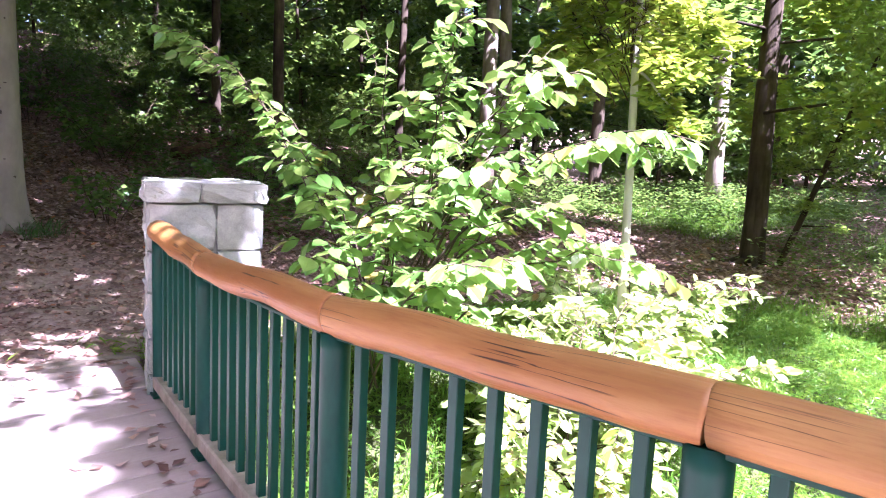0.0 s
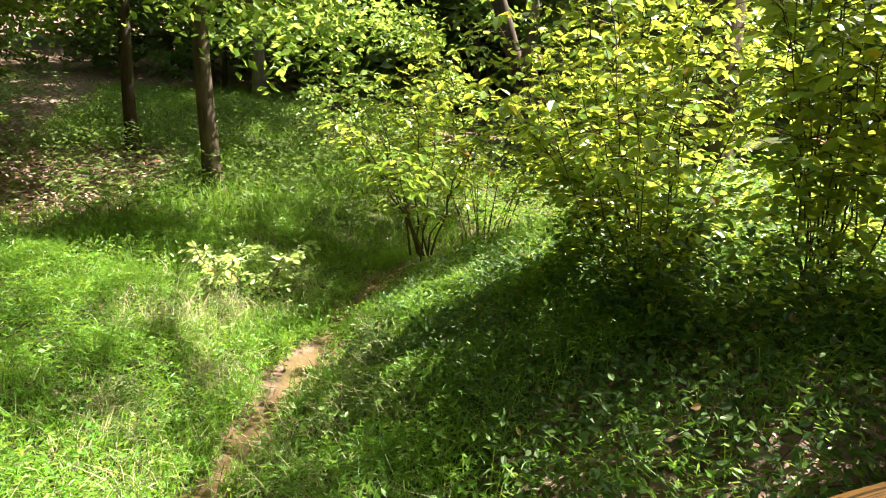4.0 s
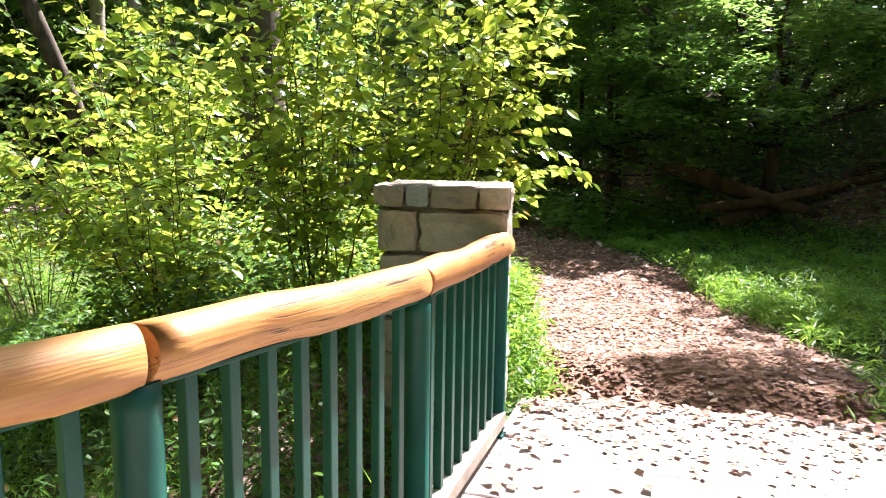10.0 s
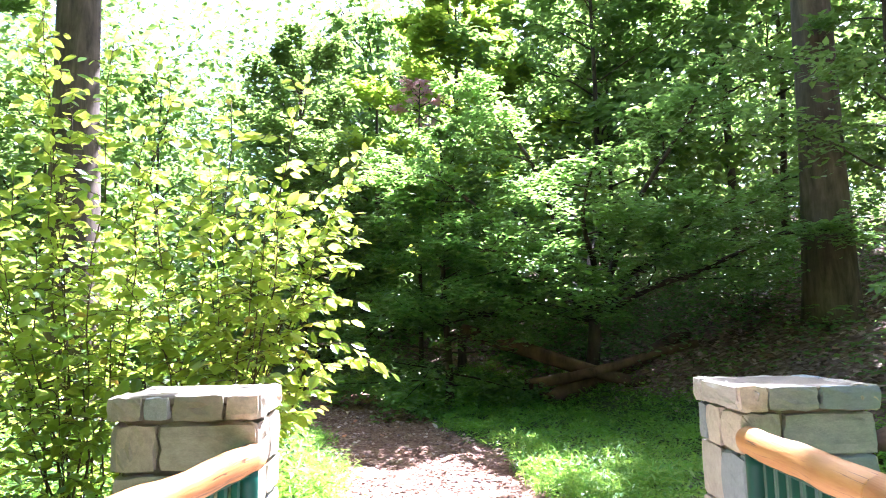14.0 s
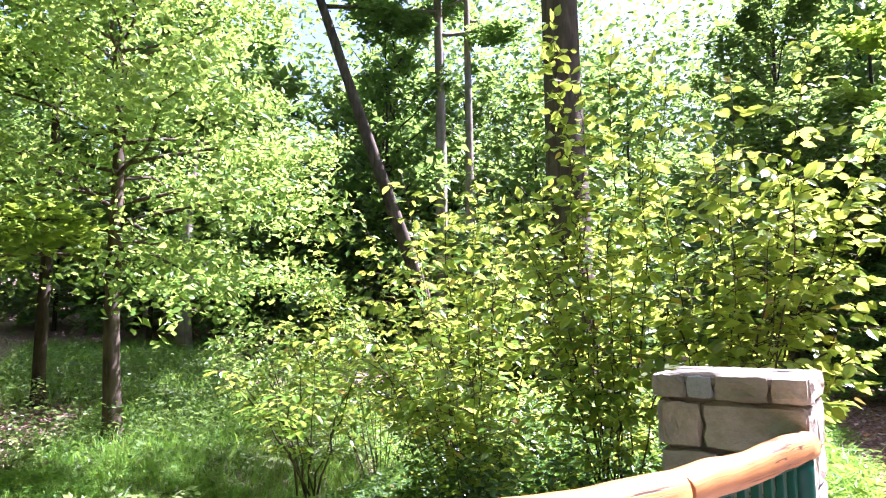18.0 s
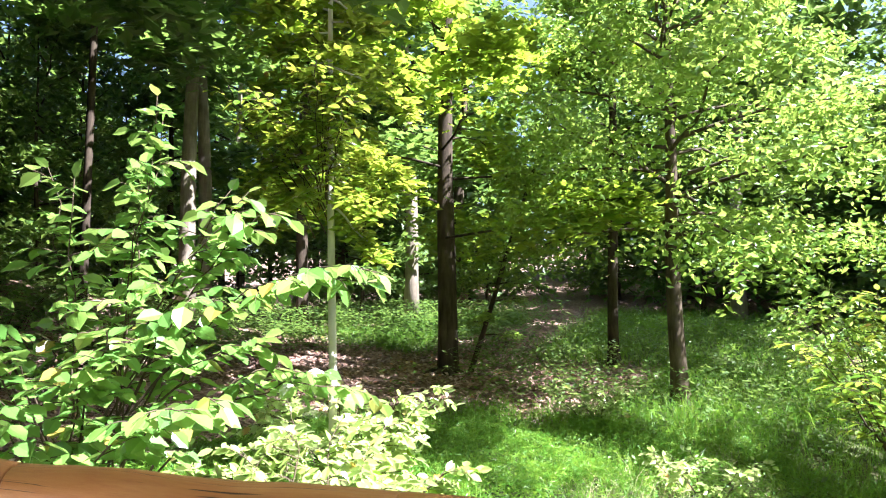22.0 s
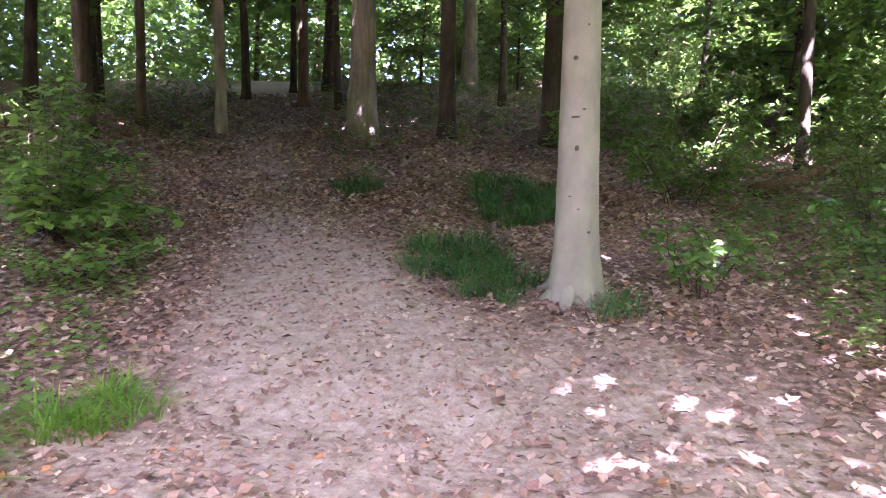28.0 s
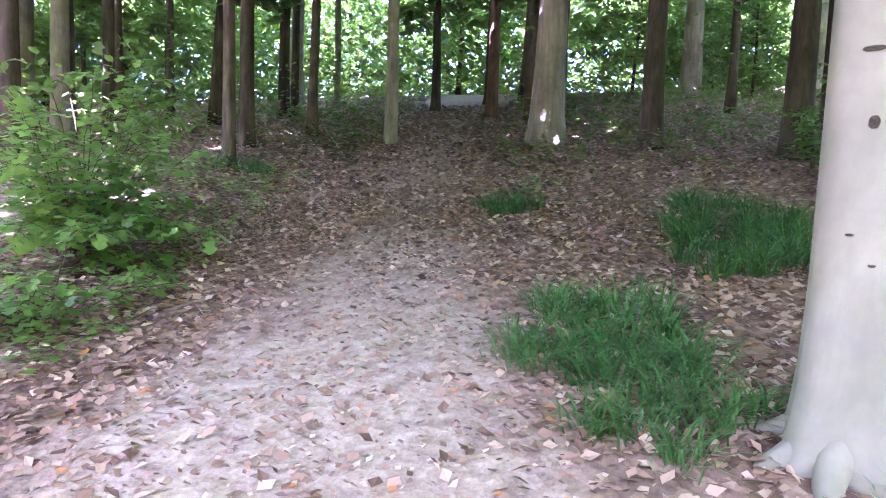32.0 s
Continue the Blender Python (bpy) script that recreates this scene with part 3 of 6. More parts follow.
# creek water
cw = [(-0.75, -9), (-0.65, -3), (-0.6, 1.5), (-0.3, 4.4), (0.2, 5.8), (0.86, 7.4), (1.8, 9.2), (4.0, 11.2), (7.5, 13.5)]
wv, wf = [], []
wide = lambda v: 0.13 + 0.05 * math.sin(v * 9.1) + 0.03 * math.sin(v * 23.0 + 1)
WN = 90
for k in range(WN + 1):
    u = k / WN * (len(cw) - 1)
    i = min(int(u), len(cw) - 2)
    (x0, y0), (x1, y1) = cw[i], cw[i + 1]
    ln = math.hypot(x1 - x0, y1 - y0)
    x, y = x0 + (x1 - x0) * (u - i), y0 + (y1 - y0) * (u - i)
    for q, ph in ((-1, 0.0), (1, 2.0)):
        w = q * wide(u + ph) + 0.03 * math.sin(u * 14)
        wv.append((x + w * (y1 - y0) / ln, y - w * (x1 - x0) / ln, -1.135))
    if k:
        wf.append((2 * k - 2, 2 * k - 1, 2 * k + 1, 2 * k))
water = new("water", mesh_np("water", wv, wf, WATER))
tagged(water, "shallow brown creek water over a sandy bed", "water", kind="structure")


# ---- the footbridge ----
def curve_at(line, u):
    """Point at share u (0 to 1) of a smooth line through the given points."""
    p = np.array(line, float)
    n = len(p) - 1
    k = min(int(u * n), n - 1)
    t = u * n - k
    p0, p1, p2, p3 = p[max(k - 1, 0)], p[k], p[k + 1], p[min(k + 2, n)]
    return 0.5 * (2 * p1 + (p2 - p0) * t + (2 * p0 - 5 * p1 + 4 * p2 - p3) * t * t + (3 * p1 - p0 - 3 * p2 + p3) * t ** 3)


def box_bm(w, d, h, bevel=0.004, z0=0.0):
    bm = bmesh.new()
    bmesh.ops.create_cube(bm, size=1.0, matrix=Matrix.Translation((0, 0, z0 + h / 2)) @ Matrix.Diagonal((w, d, h, 1)))
    if bevel:
        bmesh.ops.bevel(bm, geom=list(bm.edges), offset=bevel, segments=1, affect="EDGES")
    return bm


def mesh_of(bm, name, material):
    me = bpy.data.meshes.new(name)
    bm.to_mesh(me)
    bm.free()
    me.materials.append(material)
    return me


def log_mesh(length, r, seed, bend=0.0):
    """Peeled log along +x: uneven girth, cut ends a little rounded, a few swollen knots."""
    rr = np.random.default_rng(seed)
    n, sides = 26, 20
    u = np.linspace(0, 1, n)
    x = u * length
    prof = 1 + 0.026 * np.sin(u * 5.1 + rr.uniform(0, 6)) + 0.014 * np.sin(u * 13 + rr.uniform(0, 6)) + 0.012 * np.sin(u * 31 + rr.uniform(0, 6))
    prof = 1 + (prof - 1) * np.clip(4 * u * (1 - u), 0, 1)
    prof[0] *= 0.975
    prof[-1] *= 0.975
    x[1], x[-2] = 0.006, length - 0.006
    ang = np.linspace(0, 2 * np.pi, sides, endpoint=False)
    rad = r * prof[:, None] * (1 + 0.02 * np.sin(3 * ang + u[:, None] * 4 + rr.uniform(0, 6)))
    for _ in range(4):
        ku, ka, kh = rr.uniform(0.1, 0.9), rr.uniform(0, 6.28), rr.uniform(0.06, 0.13)
        dd = ((u[:, None] - ku) * length / 0.07) ** 2 + (np.angle(np.exp(1j * (ang[None] - ka))) * r / 0.05) ** 2
        rad = rad * (1 + kh * np.exp(-dd))
    ph = rr.uniform(0, 6, 2)
    env = np.sin(np.pi * u)
    pts = np.stack([x, 0.007 * env * np.sin(u * 9 + ph[0]), (bend + 0.008 * np.sin(u * 8 + ph[1])) * env], 1)
    v, f, c = tube(pts, rad, sides)
    me = bpy.data.meshes.new("log")
    me.from_pydata(v.tolist(), [], f.tolist() + c.tolist())
    me.polygons.foreach_set("use_smooth", np.concatenate([np.ones(len(f), bool), np.zeros(len(c), bool)]))
    me.materials.append(LOG)
    return me


def bar_mesh(h, r=0.016):
    """Square bar with a faint bevel."""
    return mesh_of(box_bm(2 * r, 1.9 * r, h, 0.0025), "baluster", STEEL)


def post_mesh(h, r):
    """Round pipe with a welded collar near its top and foot."""
    v, f, c = tube([(0, 0, 0), (0, 0, 0.012), (0, 0, 0.014), (0, 0, h - 0.05), (0, 0, h)], [r * 1.12, r * 1.12, r, r, r], 18)
    me = bpy.data.meshes.new("post")
    me.from_pydata(v.tolist(), [], f.tolist() + c.tolist())
    me.polygons.foreach_set("use_smooth", np.concatenate([np.ones(len(f), bool), np.zeros(len(c), bool)]))
    me.materials.append(STEEL)
    return me


POST = post_mesh(0.98, 0.046)
BAR = bar_mesh(0.86)
PLATE = mesh_of(box_bm(0.13, 0.11, 0.012, 0.002), "foot_plate", STEEL)


def railing(line, name, label, seed):
    """Posts, balusters between two flat bars, a timber kerb and a capping of peeled logs, one per bay."""
    x0, y0, _ = line[0]
    top = thing(name, x0, y0, 0, label, "railing")
    inv = Matrix.Translation((-x0, -y0, 0))
    n = len(line)
    for k in range(n):
        x, y, z = line[k]
        a, b = line[max(0, k - 1)], line[min(n - 1, k + 1)]
        yaw = math.degrees(math.atan2(b[1] - a[1], b[0] - a[0]))
        p = part("post", POST, STEEL, top)
        p.matrix_basis = inv @ pose(x, y, z - 1.03, 0, 0, yaw)
        f = part("foot_plate", PLATE, STEEL, p)
        f.matrix_basis = pose(0, 0, 1.03 - z)
    for k in range(n - 1):
        a, b = Vector(line[k]), Vector(line[k + 1])
        d = b - a
        ln = d.to_2d().length
        yaw, tilt = math.degrees(math.atan2(d.y, d.x)), -math.degrees(math.atan2(d.z, ln))
        count = max(3, round(ln / 0.122))
        for i in range(1, count):
            q = a.lerp(b, i / count)
            s = part("baluster", BAR, STEEL, top)
            s.matrix_basis = inv @ pose(q.x, q.y, q.z - 0.885, 0, 0, yaw)
        for nm, dz, hh, w in (("lower_bar", -0.90, 0.028, 0.05), ("upper_bar", -0.066, 0.014, 0.055)):
            s = part(nm, box_bm(ln - 0.07, w, hh, 0.003), STEEL, top)
            s.matrix_basis = inv @ Matrix.Translation((a + b) / 2 + Vector((0, 0, dz))) @ pose(0, 0, 0, 0, tilt, yaw)
        kb = box_bm(ln + 0.02, 0.10, 0.075, 0.008)
        for v in kb.verts:
            v.co += Vector((0, 0.004 * math.sin(v.co.x * 9 + k), 0.003 * math.sin(v.co.x * 13 + k)))
        s = part("timber_kerb", kb, TIMBER, top, "weathered timber kerb under the bars")
        s.matrix_basis = inv @ Matrix.Translation(((a.x + b.x) / 2, (a.y + b.y) / 2, 0.045)) @ pose(0, 0, 0, 0, 0, yaw)
        ext = 0.03 if 0 < k < n - 2 else 0.06
        r = 0.062
        lg = part("log_rail", log_mesh(ln + 2 * ext - 0.05 if k in (0, n - 2) else ln - 0.001, r, seed + k), LOG, top, "varnished peeled log with knots and drying cracks")
        off = ext if k in (0,) else -0.002
        st = a - d.normalized() * (off if k == 0 else -0.002)
        lg.matrix_basis = inv @ Matrix.Translation(st + Vector((0, 0, -0.002))) @ pose(0, 0, 0, 0, tilt, yaw) @ pose(0, 0, 0, seed * 40 + k * 70)
    return top


railing(RAIL_A, "railing", "green steel railing capped with varnished logs, beside the creek", 3)
railing(RAIL_B, "railing", "green steel railing capped with varnished logs along the deck", 11)


def stone_variants(material):
    out = []
    for s in range(8):
        rr = np.random.default_rng(40 + s)
        bm = bmesh.new()
        bmesh.ops.create_cube(bm, size=1.0)
        bmesh.ops.subdivide_edges(bm, edges=list(bm.edges), cuts=3, use_grid_fill=True)
        for v in bm.verts:
            c = v.co
            k = sum(abs(abs(q) - 0.5) < 1e-4 for q in c)
            v.co = c * (0.95 if k == 3 else 0.985 if k == 2 else 1.035) + Vector(rr.normal(0, 0.02 if k > 1 else 0.034, 3))
        out.append(mesh_of(bm, "stone", material))
    return out


STONES = {m.name: stone_variants(m) for m in (STONE, STONE_CREAM, STONE_PALE, STONE_BLUE)}


def pillar(x, y, rz, w, d, h, seed, label, z0=-0.35, rock=None, second=None, share=0.0, course=(0.10, 0.19), run=(0.12, 0.36), joint=1.0, bed=None):
    """Square pillar of squared fieldstone in courses with raked joints and an overhanging cap course. Local +x is the front."""
    rr = np.random.default_rng(seed)
    rock, second, bed = rock or STONE, second or STONE, bed or MORTAR
    top = thing("stone_pillar", x, y, 0, label, "pillar", "bridge pillars", rz=rz)
    part("mortar_core", box_bm(d - 0.05, w - 0.05, h - 0.05 - z0, 0.01, z0), bed, top)
    z = z0
    while z < h - 0.02:
        ch = rr.uniform(*course)
        cap = z + ch > h - 0.24
        if cap:
            z, ch = max(z, h - 0.125) if z > h - 0.2 else z, 0.0
            ch = (h - z) if h - z < 0.16 else (h - 0.125 - z)
            cap = h - z < 0.16
        grow = 0.022 if cap else rr.uniform(-0.004, 0.006)
        for side in range(4):
            L, other = (w, d) if side % 2 == 0 else (d, w)
            half = other / 2 + grow
            a = -L / 2 - grow
            end = L / 2 + grow
            while a < end - 0.01:
                l = rr.uniform(*run)
                if end - a - l < 0.11:
                    l = end - a
                thick = rr.uniform(0.10, 0.13)
                ht = ch - joint * rr.uniform(0.012, 0.03)
                kind = second if rr.random() < share else rock
                s = part("stone" if not cap else "cap_stone", STONES[kind.name][rr.integers(8)], kind, top)
                prow = rr.uniform(-0.006, 0.012)
                turn = [0, 90, 180, 270][side]
                m = pose(0, 0, 0, 0, 0, turn) @ Matrix.Translation((half - thick / 2 + prow, a + l / 2, z + ch / 2))
                flip = pose(0, 0, 0, 0, 0, 0) if rr.random() < 0.5 else pose(0, 0, 0, 180, 0, 0)
                s.matrix_basis = m @ flip @ Matrix.Diagonal((thick, l - joint * rr.uniform(0.01, 0.028), ht, 1))
                a += l
        z += ch
        if cap:
            break
    slab = box_bm(d + 0.01, w + 0.01, 0.05, 0.012, h - 0.056)
    part("top_bed", slab, bed, top, "mortar bed on top")


pillar(-3.80, 1.42, -16, 0.63, 0.64, 1.235, 1, "pale grey fieldstone pillar with a rough cap, beside an arching shrub", rock=STONE_PALE, course=(0.17, 0.27), run=(0.22, 0.46), joint=0.45, bed=MORTAR_PALE)
pillar(3.15, 2.28, 216, 0.62, 0.54, 1.23, 2, "tan and grey fieldstone pillar with rough cap stones, beside the chip path", second=STONE_PALE, share=0.2)
pillar(4.74, -0.08, 211, 0.60, 0.56, 1.22, 3, "grey fieldstone pillar with rough cap stones, at the edge of the grass", rock=STONE_CREAM, second=STONE_BLUE, share=0.25, course=(0.12, 0.3), run=(0.12, 0.4), joint=0.8)
pillar(-4.43, -1.60, -8, 0.66, 0.70, 1.29, 4, "bluish grey fieldstone pillar of split blocks at the end of the deck", rock=STONE_BLUE, second=STONE_CREAM, share=0.12, course=(0.10, 0.29), run=(0.09, 0.32), joint=0.65, bed=MORTAR_PALE)

deck = thing("deck", -0.2, -0.3, 0, "dusty wooden footbridge deck of cross boards", "deck", kind="structure")
dinv = Matrix.Translation((0.2, 0.3, 0))
EDGE_A = [(-4.35, 1.2, 0)] + [p for p in RAIL_A[1:-1]] + [(3.55, 2.1, 0)]
EDGE_B = [(-4.42, -1.25, 0)] + [p for p in RAIL_B[1:-1]] + [(4.75, 0.3, 0)]
nb = 58
prow = np.random.default_rng(5)
for k in range(nb):
    q = []
    for u in ((k + 0.006) / nb, (k + 0.994) / nb):
        a, b = curve_at(EDGE_A, u), curve_at(EDGE_B, u)
        dv = (a - b)[:2] / np.linalg.norm((a - b)[:2])
        ins = 0.10 if 0.07 < u < 0.93 else -0.02
        q.append((a[:2] + dv * ins, b[:2] - dv * ins))
    zt = -0.004 + prow.uniform(-0.003, 0.003)
    c = [(*q[0][1], zt), (*q[1][1], zt), (*q[1][0], zt), (*q[0][0], zt)]
    cen = Vector(np.mean(np.array(c), axis=0))
    ax = Vector((q[0][0][0] - q[0][1][0], q[0][0][1] - q[0][1][1], 0))
    yaw = math.atan2(ax.y, ax.x)
    m = Matrix.Translation(cen) @ Matrix.Rotation(yaw, 4, "Z")
    mi = m.inverted()
    loc = [mi @ Vector(p) for p in c]
    vs = [tuple(p) for p in loc] + [(p.x, p.y, p.z - 0.045) for p in loc]
    bm = bmesh.new()
    bv = [bm.verts.new(p) for p in vs]
    for f in ((0, 1, 2, 3), (7, 6, 5, 4), (0, 4, 5, 1), (1, 5, 6, 2), (2, 6, 7, 3), (3, 7, 4, 0)):
        bm.faces.new([bv[i] for i in f])
    bmesh.ops.recalc_face_normals(bm, faces=list(bm.faces))
    bmesh.ops.bevel(bm, geom=[e for e in bm.edges if all(v.co.z > -0.02 for v in e.verts)], offset=0.005, segments=1, affect="EDGES")
    pl = part("plank", bm, DECK, deck)
    pl.matrix_basis = dinv @ m
    if k < nb - 1:
        ends = [Vector((*q[1][i], -0.03)) for i in (0, 1)]
        run = ends[1] - ends[0]
        dirt = part("packed_dirt", box_bm(run.length - 0.02, 0.03, 0.014, 0.0, -0.007), FLOOR, deck, "dust packed into the joint between boards")
        dirt.matrix_basis = dinv @ Matrix.Translation((ends[0] + ends[1]) / 2) @ Matrix.Rotation(math.atan2(run.y, run.x), 4, "Z")
for line, sgn in ((RAIL_A, -0.25), (RAIL_B, 0.25)):
    for k in range(len(line) - 1):
        a, b = Vector(line[k]), Vector(line[k + 1])
        d = b - a
        bm = box_bm(d.to_2d().length + 0.1, 0.16, 0.28, 0.01, -0.335)
        s = part("beam", bm, TIMBER, deck)
        s.matrix_basis = dinv @ pose((a.x + b.x) / 2, (a.y + b.y) / 2 + sgn * 0.4, 0, 0, 0, math.degrees(math.atan2(d.y, d.x)))
bm = box_bm(0.09, 2.42, 0.055, 0.008, -0.04)
eb = part("threshold_board", bm, TIMBER, deck, "raised worn board across the end of the deck")
eb.matrix_basis = dinv @ pose(-4.42, 0.0, 0.0, 0, 0, -1.5)


# ---- trees ----
def trunk_line(h, lean, wob, seed, n=14):
    rr = np.random.default_rng(seed)
    u = np.linspace(0, 1, n)
    ph = rr.uniform(0, 6, 4)
    x = lean[0] * u * h + wob * (np.sin(u * 5 + ph[0]) - math.sin(ph[0]) + 0.5 * np.sin(u * 11 + ph[1]))
    y = lean[1] * u * h + wob * (np.sin(u * 4.4 + ph[2]) - math.sin(ph[2]) + 0.5 * np.sin(u * 10 + ph[3]))
    return np.stack([x, y, u * h], 1)


def limb_line(start, az, up, length, rr, n=7):
    u = np.linspace(0, 1, n)
    d = np.array([math.cos(az), math.sin(az), 0])
    side = np.array([-d[1], d[0], 0])
    sag = rr.uniform(-0.25, 0.05)
    w = rr.uniform(-0.15, 0.15)
    return start + length * (u[:, None] * (d * math.cos(up)) + w * (u ** 2)[:, None] * side + np.outer(u * math.sin(up) + sag * u ** 2, (0, 0, 1)) + 0.03 * np.outer(np.sin(u * 9 + w * 40), side) + 0.025 * np.outer(np.sin(u * 7 + w * 90) * u, (0, 0, 1)))


def crown_points(limbs, n, spread, flat, rr, inner=0.25):
    """Leaf places in flat sprays along the limbs."""
    ln = np.array([np.linalg.norm(l[-1] - l[0]) for l in limbs])
    pick = rr.choice(len(limbs), n, p=ln / ln.sum())
    t = inner + (1 - inner) * rr.beta(1.6, 1.1, n)
    out = np.zeros((n, 3))
    for k, l in enumerate(limbs):
        m = pick == k
        if not m.any():
            continue
        tt = t[m] * (len(l) - 1)
        i = np.minimum(tt.astype(int), len(l) - 2)
        p = l[i] + (l[i + 1] - l[i]) * (tt - i)[:, None]
        d = l[-1] - l[0]
        L = np.linalg.norm(d)
        side = np.cross(d / L, (0, 0, 1))
        side /= np.linalg.norm(side) + 1e-9
        # twigs leave the limb at fixed places, so that gaps stay between the sprays
        nt = max(3, int(L * 2.2))
        tw = np.floor(t[m] * nt) / nt
        s = rr.uniform(-1, 1, m.sum())
        tip = np.clip(1.25 - tw, 0.15, 1)
        p = p + side * (s * spread * L * tip)[:, None] + (d / L) * (np.abs(s) * 0.35 * spread * L * tip)[:, None]
        p[:, 2] += rr.normal(0, flat * L, m.sum()) - 0.22 * np.abs(s) * spread * L
        out[m] = p
    return out


def tree(x, y, h, r, bark, leaf, label, category="tree", crown0=0.35, limbs=16, reach=2.5, n=4000, size=0.13, up=(0.1, 0.7), lean=(0, 0), wob=0.05,
         seed=1, spread=0.3, flat=0.05, flare=1.5, split=True, group="", shape="mid", name="tree", sector=None, leafup=0.65, limb_r=0.32, knots=()):
    rr = np.random.default_rng(seed)
    z = float(land(x, y)) - 0.06
    top = thing(name, x, y, z, label, category, group)
    pts = trunk_line(h, lean, wob, seed)
    u = np.linspace(0, 1, len(pts))
    rad = r * (1 - 0.82 * u ** 1.15) * (1 + (flare - 1) * np.exp(-pts[:, 2] / (2.2 * r + 0.05)))
    sides = 16 if r > 0.12 else 9
    extra = np.array([0.04, 0.12, 0.25, 0.45, 0.8]) * min(1, 6 * r)
    zz = np.sort(np.concatenate([pts[:, 2], extra]))
    dense = np.stack([np.interp(zz, pts[:, 2], pts[:, 0]), np.interp(zz, pts[:, 2], pts[:, 1]), zz], 1)
    rd = np.interp(zz, pts[:, 2], r * (1 - 0.82 * u ** 1.15)) * (1 + (flare - 1) * np.exp(-zz / (1.6 * r + 0.03)))
    ang = np.linspace(0, 2 * np.pi, sides, endpoint=False)
    ph = rr.uniform(0, 6.28)
    lob = 1 + (0.03 + 0.34 * (flare - 1) * np.exp(-zz / (1.5 * r + 0.03)))[:, None] * np.sin(5 * ang + ph)[None, :] + 0.03 * np.sin(2 * ang[None] + zz[:, None] * 1.5)
    stem = part("trunk", tubes_mesh("trunk", [(dense, rd[:, None] * lob)], bark, sides), bark, top)
    for kz, ka, kw, kh in knots:
        kr = float(np.interp(kz, zz, rd))
        bm = bmesh.new()
        bmesh.ops.create_icosphere(bm, subdivisions=2, radius=1.0)
        for v in bm.verts:
            v.co = v.co * (1 + 0.25 * noise.noise(v.co * 2.3 + Vector((kz, ka, 0))))
        kp = part("knot", bm, BARK_KNOT, stem, "dark knot in the smooth bark")
        kp.matrix_basis = pose(float(np.interp(kz, zz, dense[:, 0])), float(np.interp(kz, zz, dense[:, 1])), kz, 0, 0, ka) @ Matrix.Translation((kr * 0.985, 0, 0)) @ Matrix.Diagonal((0.008, kw, kh, 1))
    lines = []
    for k in range(limbs):
        t = crown0 + (1 - crown0) * (k + rr.uniform(0, 0.8)) / limbs * 0.96
        st = np.array([np.interp(t * h, pts[:, 2], pts[:, i]) for i in range(3)])
        az = k * 2.4 + rr.uniform(-0.5, 0.5) if sector is None else rr.uniform(*sector)
        prof = (1 - 0.75 * max(0, (t - crown0) / (1 - crown0)) ** 1.5) * rr.uniform(0.65, 1.15)
        el = radians(90) * (up[0] + (up[1] - up[0]) * (t - crown0) / (1 - crown0)) + rr.uniform(-0.1, 0.1)
        lines.append(limb_line(st, az, el, reach * prof, rr))
    rl = [(l, np.linspace(max(0.006, limb_r * r * (1 - 0.5 * k / max(1, limbs))), 0.004, len(l))) for k, l in enumerate(lines)]
    if split:
        for l in rl:
            part("limb", tubes_mesh("limb", [l], bark, 6), bark, top)
    elif rl:
        tagged(part("branchwork", tubes_mesh("branchwork", rl, bark, 4), bark, top), kind="stuff")
    if n:
        pos = crown_points(lines, n, spread, flat, rr)
        tagged(part("crown", leaves("crown", pos, size, leaf, shape, leafup), leaf, top), kind="stuff")
    return top


